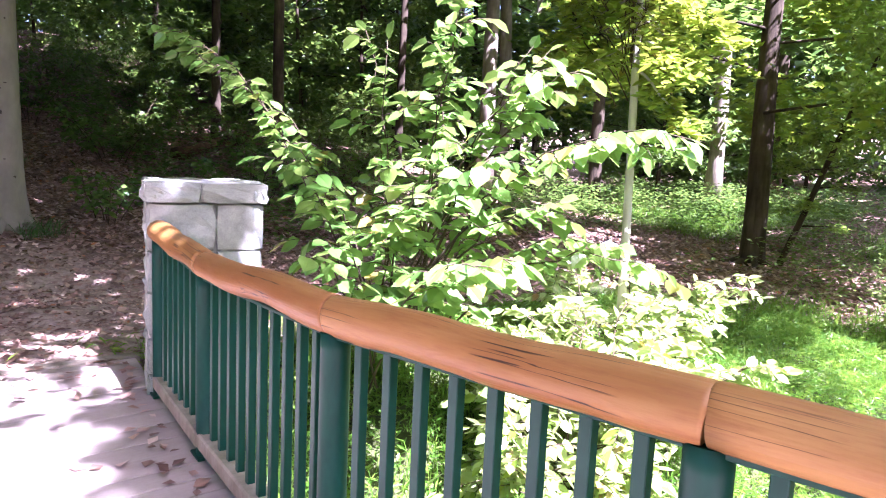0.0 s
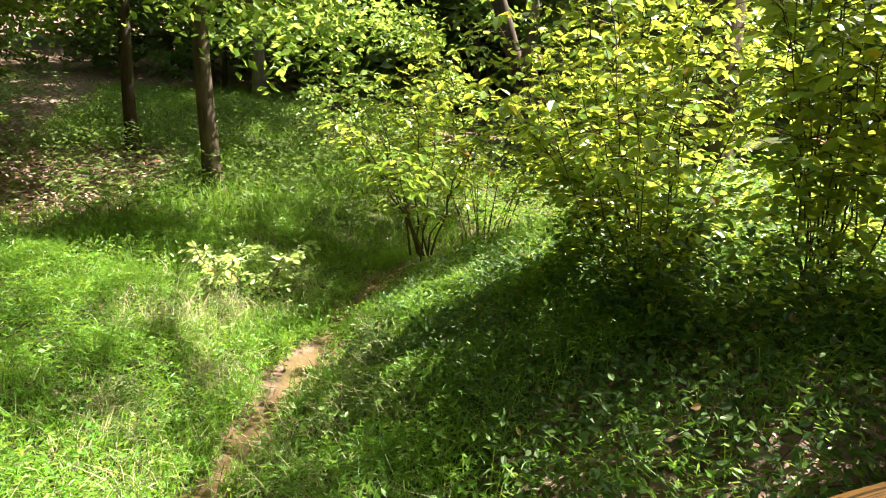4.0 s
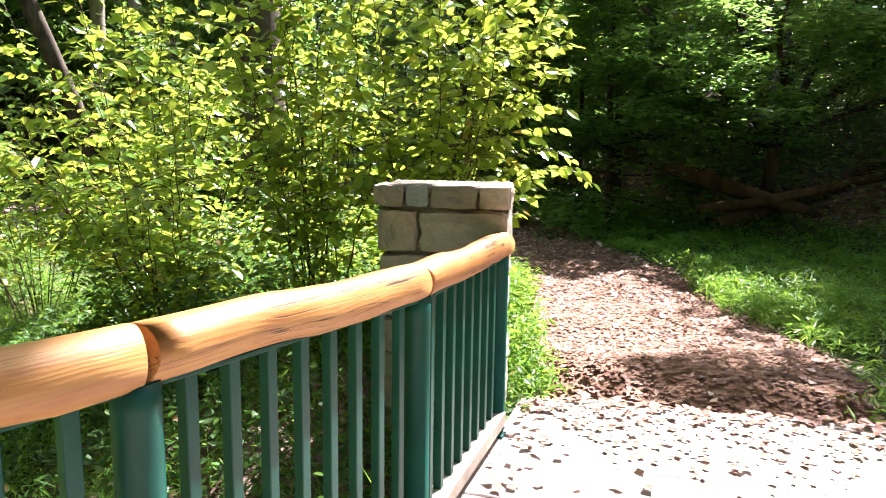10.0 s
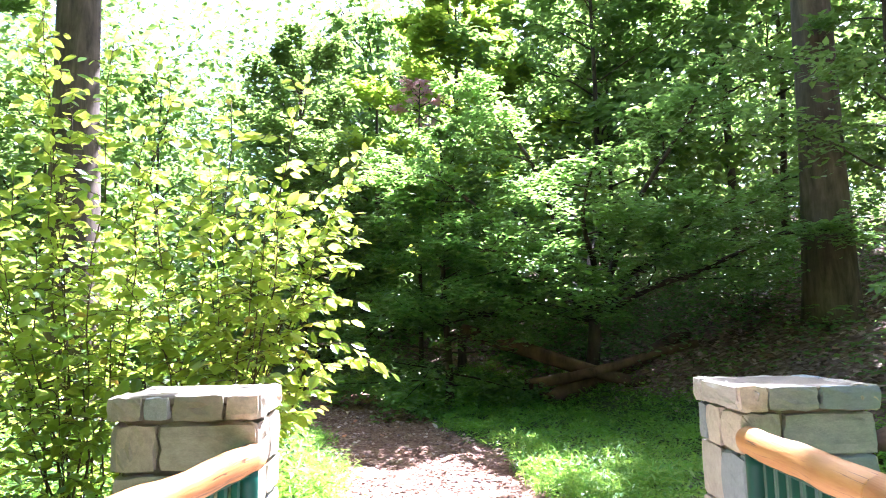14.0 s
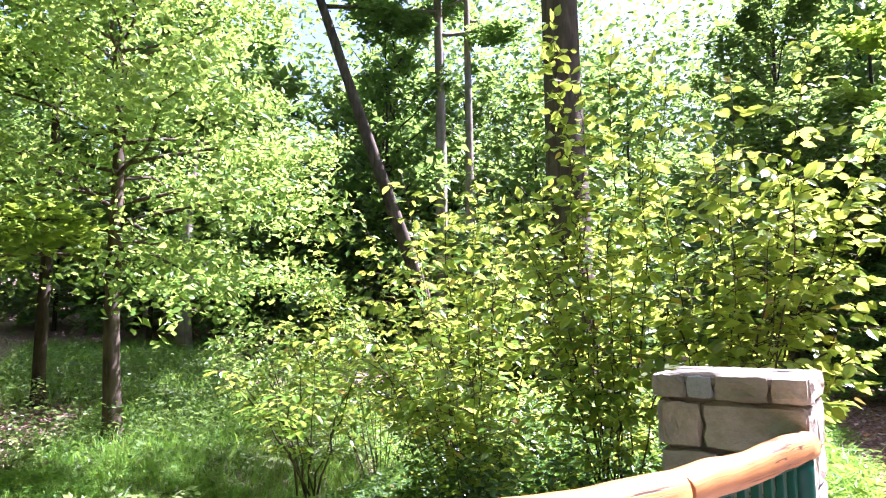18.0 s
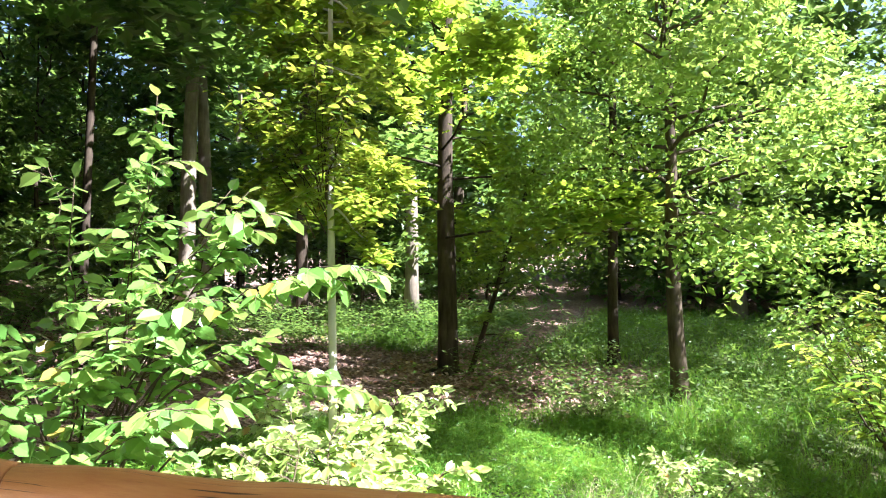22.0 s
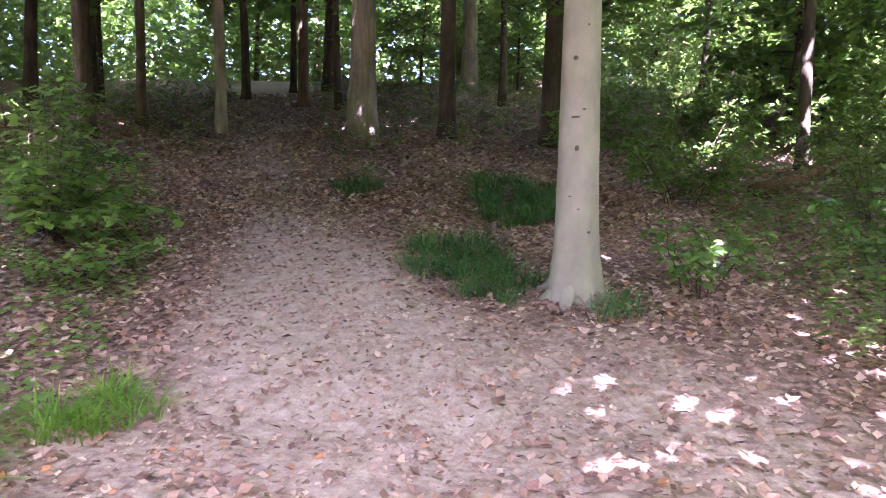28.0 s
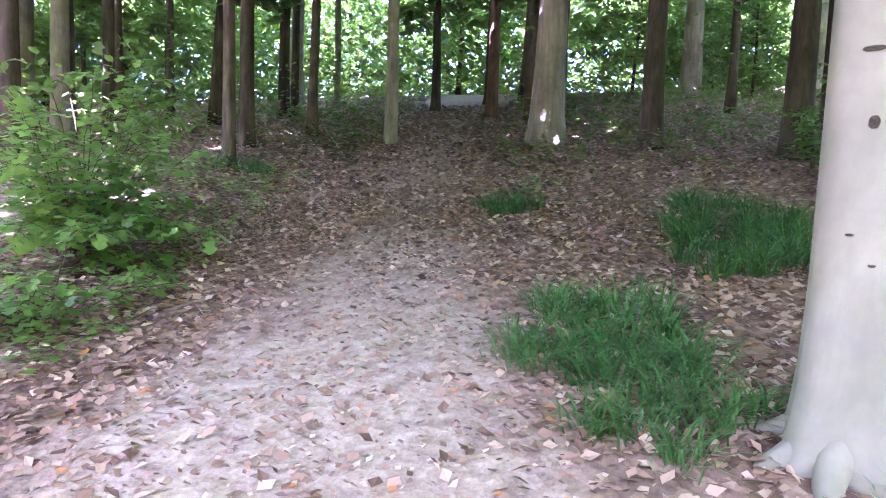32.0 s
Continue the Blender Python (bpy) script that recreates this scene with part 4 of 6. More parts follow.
def shrub(x, y, h, spread, stems, label, leaf=None, size=0.11, twigs=9, per=9, seed=1, bark=None, lean=(0, 0), up=0.55, z=None, shape="fine", name="shrub", tw_len=0.55, thick=0.0085, arch=0.4, single=0, branches=(), rise=0.45):
    """Several thin stems with side twigs, each twig with leaves set in turn on both sides."""
    rr = np.random.default_rng(seed)
    leaf, bark = leaf or LEAF_SHRUB, bark or TWIG
    z = float(land(x, y)) - 0.03 if z is None else z
    top = thing(name, x, y, z, label, "shrub")
    pos, head, lines = [], [], []
    for k in range(stems):
        az = k * 6.283 / stems + rr.uniform(-0.5, 0.5)
        hh = h * rr.uniform(0.7, 1.05)
        out = spread * rr.uniform(0.4, 1.0)
        u = np.linspace(0, 1, 9)
        d = np.array([math.cos(az), math.sin(az), 0])
        b0 = rr.uniform(0.05, min(0.38, 0.4 * spread))
        dz = float(land(x + b0 * d[0], y + b0 * d[1])) - 0.03 - z
        st = np.outer(u ** (1 + arch) * out + b0, d) + np.outer(u * hh, (lean[0], lean[1], 1.0)) + np.outer(1 - u, (0, 0, dz)) + 0.045 * u[:, None] * np.stack([np.sin(u * 9 + k), np.cos(u * 8 + 2 * k), 0 * u], 1)
        part("stem", tubes_mesh("stem", [(st, np.linspace(thick * rr.uniform(0.8, 1.3), 0.003, 9))], bark, 6), bark, top)
        tips = [(st[5:], 1.0)]
        for i in range(twigs):
            t = 0.28 + 0.7 * (i + rr.uniform(0, 1)) / twigs
            s0 = np.array([np.interp(t * 8, np.arange(9), st[:, c]) for c in range(3)])
            a2 = az + rr.uniform(-1.9, 1.9)
            L = tw_len * rr.uniform(0.5, 1.2) * (1.15 - 0.5 * t)
            v = np.linspace(0, 1, 6)
            tw = s0 + L * (np.outer(v, (math.cos(a2) * 0.85, math.sin(a2) * 0.85, rise)) + np.outer(-0.45 * v ** 2, (0, 0, 1)))
            lines.append((tw, np.linspace(0.005, 0.0015, 6)))
            tips.append((tw, L))
        for tw, _ in tips:
            m = per if len(tw) == 6 else per // 2 + 2
            for j in range(m):
                t = (0.22 + 0.78 * j / (m - 1)) * (len(tw) - 1)
                i = min(int(t), len(tw) - 2)
                p = tw[i] + (tw[i + 1] - tw[i]) * (t - i)
                d = tw[i + 1] - tw[i]
                d = d / (np.linalg.norm(d) + 1e-9)
                sd = np.cross(d, (0, 0, 1))
                sd = sd / (np.linalg.norm(sd) + 1e-9)
                pos.append(p)
                head.append(d * (0.65 if j < m - 1 else 1.5) + sd * (0.8 if j % 2 else -0.8) * (j < m - 1) + np.array([0, 0, -0.3]) + rr.normal(0, 0.12, 3))
    for pts, m in branches:
        p = np.array(pts, float)
        u, w = np.linspace(0, 1, len(p)), np.linspace(0, 1, 9)
        br = np.stack([np.interp(w, u, p[:, c]) for c in range(3)], 1)
        br[1:-1] = 0.25 * br[:-2] + 0.5 * br[1:-1] + 0.25 * br[2:]
        part("branch", tubes_mesh("branch", [(br, np.linspace(0.008, 0.002, 9))], bark, 6), bark, top)
        for j in range(m):
            t = (0.25 + 0.75 * j / (m - 1)) * 8
            i = min(int(t), 7)
            d = br[i + 1] - br[i]
            d = d / np.linalg.norm(d)
            sd = np.cross(d, (0, 0, 1))
            sd = sd / (np.linalg.norm(sd) + 1e-9)
            pos.append(br[i] + (br[i + 1] - br[i]) * (t - i))
            head.append(d * 0.6 + sd * (0.8 if j % 2 else -0.8) + np.array([0, 0, -0.35]) + rr.normal(0, 0.12, 3))
    tagged(part("twig", tubes_mesh("twig", lines, bark, 3), bark, top), kind="stuff")
    pos, head = np.array(pos), np.array(head)
    if single:
        # the leaves that can be picked out one by one
        one = LEAF_BROAD_ONE if leaf is LEAF_BROAD else LEAF_SHRUB_ONE
        forms = [leaves("leaf", np.zeros((1, 3)), size, one, shape, 1.0, np.array([[1.0, 0, 0]])) for _ in range(3)]
        order = rr.permutation(len(pos))
        for i in order[:single]:
            x_ = Vector(head[i]).normalized()
            up_ = (Vector((0, 0, up)) + Vector(rr.normal(0, 1 - up, 3)) * 0.6).normalized()
            y_ = up_.cross(x_).normalized()
            z_ = x_.cross(y_)
            m = Matrix((x_, y_, z_)).transposed().to_4x4()
            lf = part("leaf", forms[rr.integers(3)], one, top)
            lf.matrix_basis = Matrix.Translation(pos[i]) @ m
        pos, head = pos[order[single:]], head[order[single:]]
    tagged(part("foliage", leaves("foliage", pos, size, leaf, shape, up, head), leaf, top), kind="stuff")
    return top


def spray(rr, a, b, sag, twig, gap, leaf_gap, loose, droop):
    """A bough from a to b, bowed up by the share sag of its length, with side twigs in a flat fan: its line, its twigs, and the places and headings of its leaves."""
    a, b = np.array(a, float), np.array(b, float)
    L = np.linalg.norm(b - a)
    u = np.linspace(0, 1, 10)
    line = a + (b - a) * u[:, None] + np.outer(4 * sag * L * u * (1 - u), (0, 0, 1))
    line[1:-1] += rr.normal(0, 0.012 * L, (8, 3))
    twigs, runs = [], [line[3:]]
    n = max(3, int(0.8 * L / gap))
    for i in range(n):
        t = 0.2 + 0.77 * (i + rr.uniform(-0.3, 0.3) + 0.5) / n
        k = min(int(t * 9), 8)
        d = line[k + 1] - line[k]
        start = line[k] + d * (t * 9 - k)
        d = d / (np.linalg.norm(d) + 1e-9)
        if abs(d[2]) > 0.75:
            az = 2.4 * i + rr.uniform(-0.4, 0.4)
            out = np.array([math.cos(az), math.sin(az), 0.35 + 0.3 * rr.random()])
        else:
            side = np.cross(d, (0, 0, 1))
            out = 0.6 * d + (1 if i % 2 else -1) * 0.85 * side / np.linalg.norm(side) + np.array([0, 0, rr.uniform(-0.05, 0.3)])
        ln = twig * rr.uniform(0.5, 1.2) * (1.15 - 0.7 * t)
        v = np.linspace(0, 1, 5)
        tw = start + ln * (np.outer(v, out) - np.outer(0.35 * v ** 2, (0, 0, 1)))
        twigs.append((tw, np.linspace(0.0045, 0.0012, 5)))
        runs.append(tw)
    pos, head = [], []
    for r in runs:
        seg = np.linalg.norm(np.diff(r, axis=0), axis=1)
        c = np.concatenate([[0], np.cumsum(seg)])
        at = np.arange(0.18 * c[-1], c[-1] + 1e-6, leaf_gap)
        for j, q in enumerate(at):
            i = min(int(np.searchsorted(c, q, "right")) - 1, len(seg) - 1)
            d = (r[i + 1] - r[i]) / (seg[i] + 1e-9)
            sd = np.cross(d, (0, 0, 1))
            sd = sd / (np.linalg.norm(sd) + 1e-6)
            last = j == len(at) - 1
            pos.append(r[i] + d * (q - c[i]))
            head.append(d * (1.5 if last else 0.6) + sd * (0 if last else 0.85 if j % 2 else -0.85) + np.array([0, 0, -droop]) + rr.normal(0, loose, 3))
    return line, twigs, pos, head


def spray_shrub(x, y, label, boughs, leaf, one=None, size=0.12, shape="fine", single=0, up=0.6, gap=0.16, leaf_gap=0.062, seed=1, thick=0.011, bark=None, name="shrub", category="shrub", per=1, loose=0.0, ruffle=0.28, droop=0.4):
    """Shrub of long boughs, each from its start to its tip in world places; per: how many alike boughs stand for each line, spread by `loose`."""
    rr = np.random.default_rng(seed)
    bark = bark or TWIG
    z = float(land(x, y)) - 0.03
    o = np.array([x, y, z])
    top = thing(name, x, y, z, label, category)
    twigs, pos, head = [], [], []
    for a, b, sag, twig in boughs:
        for k in range(per):
            ja, jb = (0, 0) if k == 0 else (rr.normal(0, 0.3 * loose, 3), rr.normal(0, loose, 3))
            line, tw, ps, hd = spray(rr, np.array(a) + ja - o, np.array(b) + jb - o, sag, twig, gap, leaf_gap, ruffle, droop)
            part("stem", tubes_mesh("stem", [(line, np.linspace(thick * rr.uniform(0.75, 1.2), 0.0025, 10))], bark, 6), bark, top)
            twigs += tw
            pos += ps
            head += hd
    tagged(part("twig", tubes_mesh("twig", twigs, bark, 3), bark, top), kind="stuff")
    pos, head = np.array(pos), np.array(head)
    if single:
        forms = [leaves("leaf", np.zeros((1, 3)), size, one, shape, 1.0, np.array([[1.0, 0, 0]])) for _ in range(5)]
        order = rr.permutation(len(pos))
        for i in order[:single]:
            x_ = Vector(head[i]).normalized()
            y_ = (Vector((0, 0, up)) + Vector(rr.normal(0, 1 - up, 3)) * 0.7).normalized().cross(x_).normalized()
            lf = part("leaf", forms[rr.integers(5)], one, top)
            lf.matrix_basis = Matrix.Translation(pos[i]) @ Matrix((x_, y_, x_.cross(y_))).transposed().to_4x4()
        pos, head = pos[order[single:]], head[order[single:]]
    tagged(part("foliage", leaves("foliage", pos, size, leaf, shape, up, head, hang=True), leaf, top), kind="stuff")
    return top


def root_toes(top, r, toes, bark, seed):
    """Roots that run out from the foot of a trunk and dive into the ground; toes: heading in degrees and length."""
    q = np.random.default_rng(seed)
    o = np.array(top.location)
    for az, ln in toes:
        a = radians(az)
        d = np.array([math.cos(a), math.sin(a)])
        u = np.linspace(0, 1, 8)
        w = o[:2] + np.outer(r * 0.75 + ln * u, d) + np.outer(0.10 * ln * np.sin(u * 5 + q.uniform(0, 6)) * u, (-d[1], d[0]))
        zz = land(w[:, 0], w[:, 1]) - o[2] + 0.10 * (1 - u) ** 2 - 0.055 * u
        part("root", tubes_mesh("root", [(np.column_stack([w - o[:2], zz]), np.linspace(0.085, 0.03, 8))], bark, 10), bark, top)


def shade_bough(top, start, tip, low, high, n, size, leaf, bark, seed, tufts=26, thick=0.11):
    """A shade caster added above the view: a long limb from the trunk to a cloud of leaf tufts between two corners, in
    world places.
    """
    q = np.random.default_rng(seed)
    o = np.array(top.location)
    a, b = np.array(start, float) - o, np.array(tip, float) - o
    u = np.linspace(0, 1, 8)
    line = a + (b - a) * u[:, None] + np.outer(np.sin(u * math.pi), (0, 0, 0.6))
    part("limb", tubes_mesh("limb", [(line, np.linspace(thick, 0.015, 8))], bark, 6), bark, top)
    c = q.uniform(low, high, (tufts, 3)) - o
    side = [(np.array([line[q.integers(3, 8)], (line[6] + t) / 2 + (0, 0, 0.2), t]), np.linspace(0.03, 0.005, 3)) for t in c]
    tagged(part("branchwork", tubes_mesh("branchwork", side, bark, 4), bark, top), kind="stuff")
    p = c[q.integers(0, tufts, n)] + q.normal(0, 1, (n, 3)) * (0.5, 0.5, 0.22)
    tagged(part("bough_leaves", leaves("bough_leaves", p, size, leaf, "mid", 0.7), leaf, top), kind="stuff")


# trees that stand near the walk
beech = tree(-9.74, 1.17, 17, 0.20, BARK_BEECH, LEAF_FOREST, "smooth pale grey beech trunk with dark knots and flared roots", crown0=0.34, limbs=30, up=(0.0, 0.5), reach=8.5, n=27000, size=0.36, spread=0.36, seed=21, flare=1.5, wob=0.02, knots=((1.47, -14, 0.022, 0.028), (1.76, -20, 0.045, 0.012), (1.83, 4, 0.02, 0.008), (0.68, 24, 0.02, 0.02), (1.02, -30, 0.018, 0.006), (0.9, -5, 0.015, 0.006), (2.3, -25, 0.025, 0.02), (2.6, 12, 0.02, 0.02), (0.35, -40, 0.012, 0.03)))
root_toes(beech, 0.2, ((-20, 0.38), (25, 0.30), (-62, 0.34), (70, 0.3), (120, 0.3), (200, 0.35), (-120, 0.3)), BARK_BEECH, 6)
maple = tree(-5.35, 12.4, 14, 0.21, BARK_DARK, LEAF_MAPLE, "dark-barked maple with lit yellow-green leaves, beside the leafy path", crown0=0.2, limbs=30, reach=4.6, n=14000, size=0.19, seed=22, shape="lobed", lean=(0.01, 0.01), up=(0.05, 0.7), limb_r=0.16, flare=1.25, wob=0.07)
root_toes(maple, 0.21, ((-100, 0.7), (-60, 0.9), (-140, 0.8), (-20, 0.6)), BARK_DARK, 8)
tree(-5.0, 12.75, 7, 0.06, BARK_DARK, LEAF_SOFT, "thin leaning stem hung with leafy vines beside the dark maple", crown0=0.12, limbs=30, reach=0.8, n=3000, size=0.1, seed=56, lean=(0.28, 0.08), flare=1.2)
tree(-2.5, 15.3, 12, 0.13, BARK_DARK, LEAF_TREE, "slender dark tree on the far bank of the creek", crown0=0.25, limbs=22, reach=2.8, n=9000, size=0.17, seed=23)
tree(-0.75, 12.0, 9, 0.15, BARK, LEAF_SOFT, "brown-barked tree with a wide drooping sunlit crown over the creek", crown0=0.33, limbs=46, reach=4.4, n=32000, size=0.125, seed=24, up=(0.0, 0.6), spread=0.36, leafup=0.35)
tree(-2.95, 4.75, 7.5, 0.042, BARK_WHITE, LEAF_SHRUB, "thin white-barked sapling hung with leafy vines", crown0=0.36, limbs=60, reach=0.8, n=9000, size=0.10, seed=25, flare=1.1, up=(-0.3, 0.3), wob=0.02, lean=(0.01, -0.02), shape="fine")
big = tree(6.35, 9.4, 24, 0.38, BARK, LEAF_TREE, "tall straight tree with furrowed brown bark behind the shrubs", crown0=0.62, limbs=14, reach=5, n=1500, size=0.28, seed=26, flare=1.2, sector=(-0.9, 0.9))
slope = tree(13.9, 0.05, 16, 0.40, BARK, LEAF_FOREST, "tall tree with furrowed grey bark at the foot of the hill", crown0=0.55, limbs=18, reach=3.4, n=3600, size=0.25, seed=27, flare=1.2, up=(-0.1, 0.5), sector=(-1.5, 1.5))
tree(12.4, 6.7, 5.6, 0.08, BARK_DARK, LEAF_HORNBEAM, "leafy young hornbeam with branches down to the grass", crown0=0.06, limbs=40, reach=2.5, n=17000, size=0.14, seed=61, spread=0.4, up=(-0.05, 0.7))
tree(13.2, 11.5, 9, 0.12, BARK_DARK, LEAF_TREE, "leafy young tree beside the chip path", crown0=0.12, limbs=36, reach=4.0, n=26000, size=0.17, seed=29, spread=0.36)
tree(17.2, 9.3, 12, 0.12, BARK_DARK, LEAF_MAPLE, "light green maple behind the dark spreading tree", crown0=0.25, limbs=32, reach=4.2, n=15000, size=0.2, seed=30, shape="lobed", spread=0.36)
tree(8.1, 20.2, 20, 0.25, BARK, LEAF_FOREST, "leaning grey trunk among tall trees", crown0=0.6, limbs=12, reach=4, n=6000, size=0.3, seed=31, lean=(-0.36, 0.0), flare=1.1)
pale = tree(8.5, 22.3, 24, 0.26, BARK_PALE, LEAF_FOREST, "tall pale grey trunk in the woods", crown0=0.5, limbs=14, reach=4, n=6000, size=0.3, seed=32, flare=1.1)
tree(9.9, 22.8, 24, 0.2, BARK_PALE, LEAF_FOREST, "tall thin pale trunk in the woods", crown0=0.55, limbs=12, reach=3.5, n=5000, size=0.3, seed=33, flare=1.1)
tree(12.6, -0.9, 9, 0.07, BARK_DARK, LEAF_TREE, "thin sapling with sparse leaves on the slope", crown0=0.2, limbs=20, reach=2.3, n=5000, size=0.14, seed=34)
tree(13.8, 8.3, 7.5, 0.06, BARK_DARK, LEAF_RED, "thin tree with a small red-leaved top among the green", crown0=0.88, limbs=9, reach=0.8, n=420, size=0.15, seed=57, spread=0.4)
tree(18.5, 5.5, 12, 0.10, BARK_DARK, LEAF_FOREST, "thin dark tree on the leafy slope", crown0=0.3, limbs=30, reach=4.6, n=7000, size=0.30, seed=35)
tree(19.7, 2.4, 13, 0.12, BARK_DARK, LEAF_FOREST, "thin dark tree on the leafy slope", crown0=0.3, limbs=30, reach=4.8, n=8000, size=0.30, seed=36)
# unseen tree, added so that its bough shades the log rail
over = tree(15.6, -6.6, 14.5, 0.22, BARK, LEAF_FOREST, "unseen hillside tree added for one bough that shades the footbridge", crown0=0.6, limbs=12, reach=4, n=4000, size=0.3, seed=39, flare=1.2, sector=(-1.4, 1.4))
oz = over.location.z
bough = np.array([(0.0, 0.0, 9.0), (-2.8, 3.2, 11.0), (-6.6, 7.3, 12.8 - oz), (-8.6, 8.0, 13.0 - oz), (-10.2, 8.15, 13.0 - oz)])
part("limb", tubes_mesh("limb", [(bough, np.linspace(0.1, 0.01, 5))], BARK, 6), BARK, over)
bq = np.random.default_rng(39)
bu = bq.uniform(0, 1, 1000)
bp = np.stack([-6.9 - 3.3 * bu, 7.85 + 0.35 * bu + bq.normal(0, 0.22, 1000), 13.0 - oz + bq.normal(0, 0.3, 1000)], 1)
tagged(part("bough_leaves", leaves("bough_leaves", bp, 0.24, LEAF_FOREST, "mid", 0.7), LEAF_FOREST, over), kind="stuff")
# unseen tree, added to cast shade west of the deck
south = tree(-4.6, -5.6, 18, 0.24, BARK, LEAF_FOREST, "unseen tree added south of the footbridge for its shade", crown0=0.45, limbs=26, reach=8.5, n=24000, size=0.44, seed=40, flare=1.3, spread=0.36, sector=(0.9, 2.9), up=(0.0, 0.5))
# boughs added out of view only to shade banks, deck end, pillars and trunks
shade_bough(big, (6.5, 9.2, 11.0), (1.0, 7.0, 13.0), (-1.4, 4.9, 12.2), (4.2, 8.2, 13.2), 2300, 0.36, LEAF_FOREST, BARK, 91, 44)
shade_bough(big, (6.5, 9.3, 12.0), (10.2, 9.8, 12.8), (9.3, 7.8, 12.0), (11.6, 12.4, 13.2), 600, 0.34, LEAF_FOREST, BARK, 99, 34)
shade_bough(big, (6.5, 9.1, 10.5), (9.6, 3.4, 12.0), (9.2, 3.1, 11.7), (10.0, 3.6, 12.3), 175, 0.26, LEAF_FOREST, BARK, 82, 9, 0.035)
shade_bough(big, (6.5, 9.1, 11.5), (9.3, 5.6, 12.0), (8.9, 4.3, 11.7), (9.6, 6.4, 12.3), 120, 0.26, LEAF_FOREST, BARK, 81, 14, 0.035)
shade_bough(south, (-4.6, -5.6, 7.5), (0.4, -0.8, 9.3), (-1.2, -3.0, 8.8), (0.9, 1.0, 9.6), 1300, 0.32, LEAF_FOREST, BARK, 92, 30)
shade_bough(south, (-4.6, -5.6, 8.5), (1.6, 1.2, 9.5), (1.5, 1.5, 9.0), (2.4, 1.8, 9.5), 200, 0.28, LEAF_FOREST, BARK, 98, 9)
shade_bough(south, (-4.6, -5.6, 8.0), (1.2, -1.4, 9.3), (0.6, -2.1, 8.8), (2.0, -0.75, 9.6), 420, 0.32, LEAF_FOREST, BARK, 84, 12)
shade_bough(beech, (-9.7, 1.2, 9.5), (-0.8, 2.3, 10.4), (-2.0, 0.7, 10.0), (1.1, 4.0, 10.8), 1500, 0.34, LEAF_FOREST, BARK_BEECH, 93, 26)
shade_bough(beech, (-9.7, 1.2, 11.5), (-13.6, 0.6, 14.0), (-16.4, -1.3, 13.4), (-10.8, 2.4, 14.6), 2600, 0.38, LEAF_FOREST, BARK_BEECH, 94, 34)
shade_bough(beech, (-9.7, 1.2, 12.0), (-6.0, 2.0, 14.0), (-8.8, 0.0, 13.0), (-3.6, 4.4, 14.6), 4200, 0.40, LEAF_FOREST, BARK_BEECH, 96, 48)
shade_bough(pale, (8.5, 22.3, 12.5), (7.0, 18.0, 14.8), (2.5, 15.2, 14.0), (12.0, 22.5, 16.0), 4200, 0.42, LEAF_FOREST, BARK_PALE, 88, 60)
shade_bough(beech, (-9.7, 1.2, 10.5), (-1.9, 1.6, 12.2), (-2.6, 0.5, 11.4), (-0.4, 2.7, 12.6), 900, 0.36, LEAF_FOREST, BARK_BEECH, 85, 18)
shade_bough(slope, (13.9, 0.05, 9.5), (16.0, 1.6, 12.2), (14.2, -0.8, 11.6), (18.6, 2.1, 12.8), 1900, 0.34, LEAF_FOREST, BARK, 83, 44)
# crowns added to shade the deck's western end and the bank; first tree unseen
tree(-6.8, -6.4, 19, 0.26, BARK, LEAF_FOREST, "unseen tree added beside the western end of the footbridge for its shade", crown0=0.42, limbs=26, reach=7.5, n=20000, size=0.44, seed=37, flare=1.3, spread=0.36)
bank = tree(-12.2, 6.2, 19, 0.12, BARK_DARK, LEAF_FOREST, "tall dark shade tree on the bank beyond the arching shrub", crown0=0.4, limbs=26, reach=7.5, n=19000, size=0.44, seed=38, flare=1.3, spread=0.36, sector=(2.0, 6.7))
shade_bough(bank, (-12.2, 6.2, 10.5), (-5.0, 6.0, 13.3), (-6.2, 3.4, 12.6), (-1.6, 8.8, 14.0), 4200, 0.40, LEAF_FOREST, BARK_DARK, 87, 56)
shade_bough(bank, (-12.2, 6.2, 11.0), (-6.4, 8.8, 13.0), (-8.6, 6.4, 12.4), (-4.4, 11.0, 13.6), 3400, 0.40, LEAF_FOREST, BARK_DARK, 86, 48)
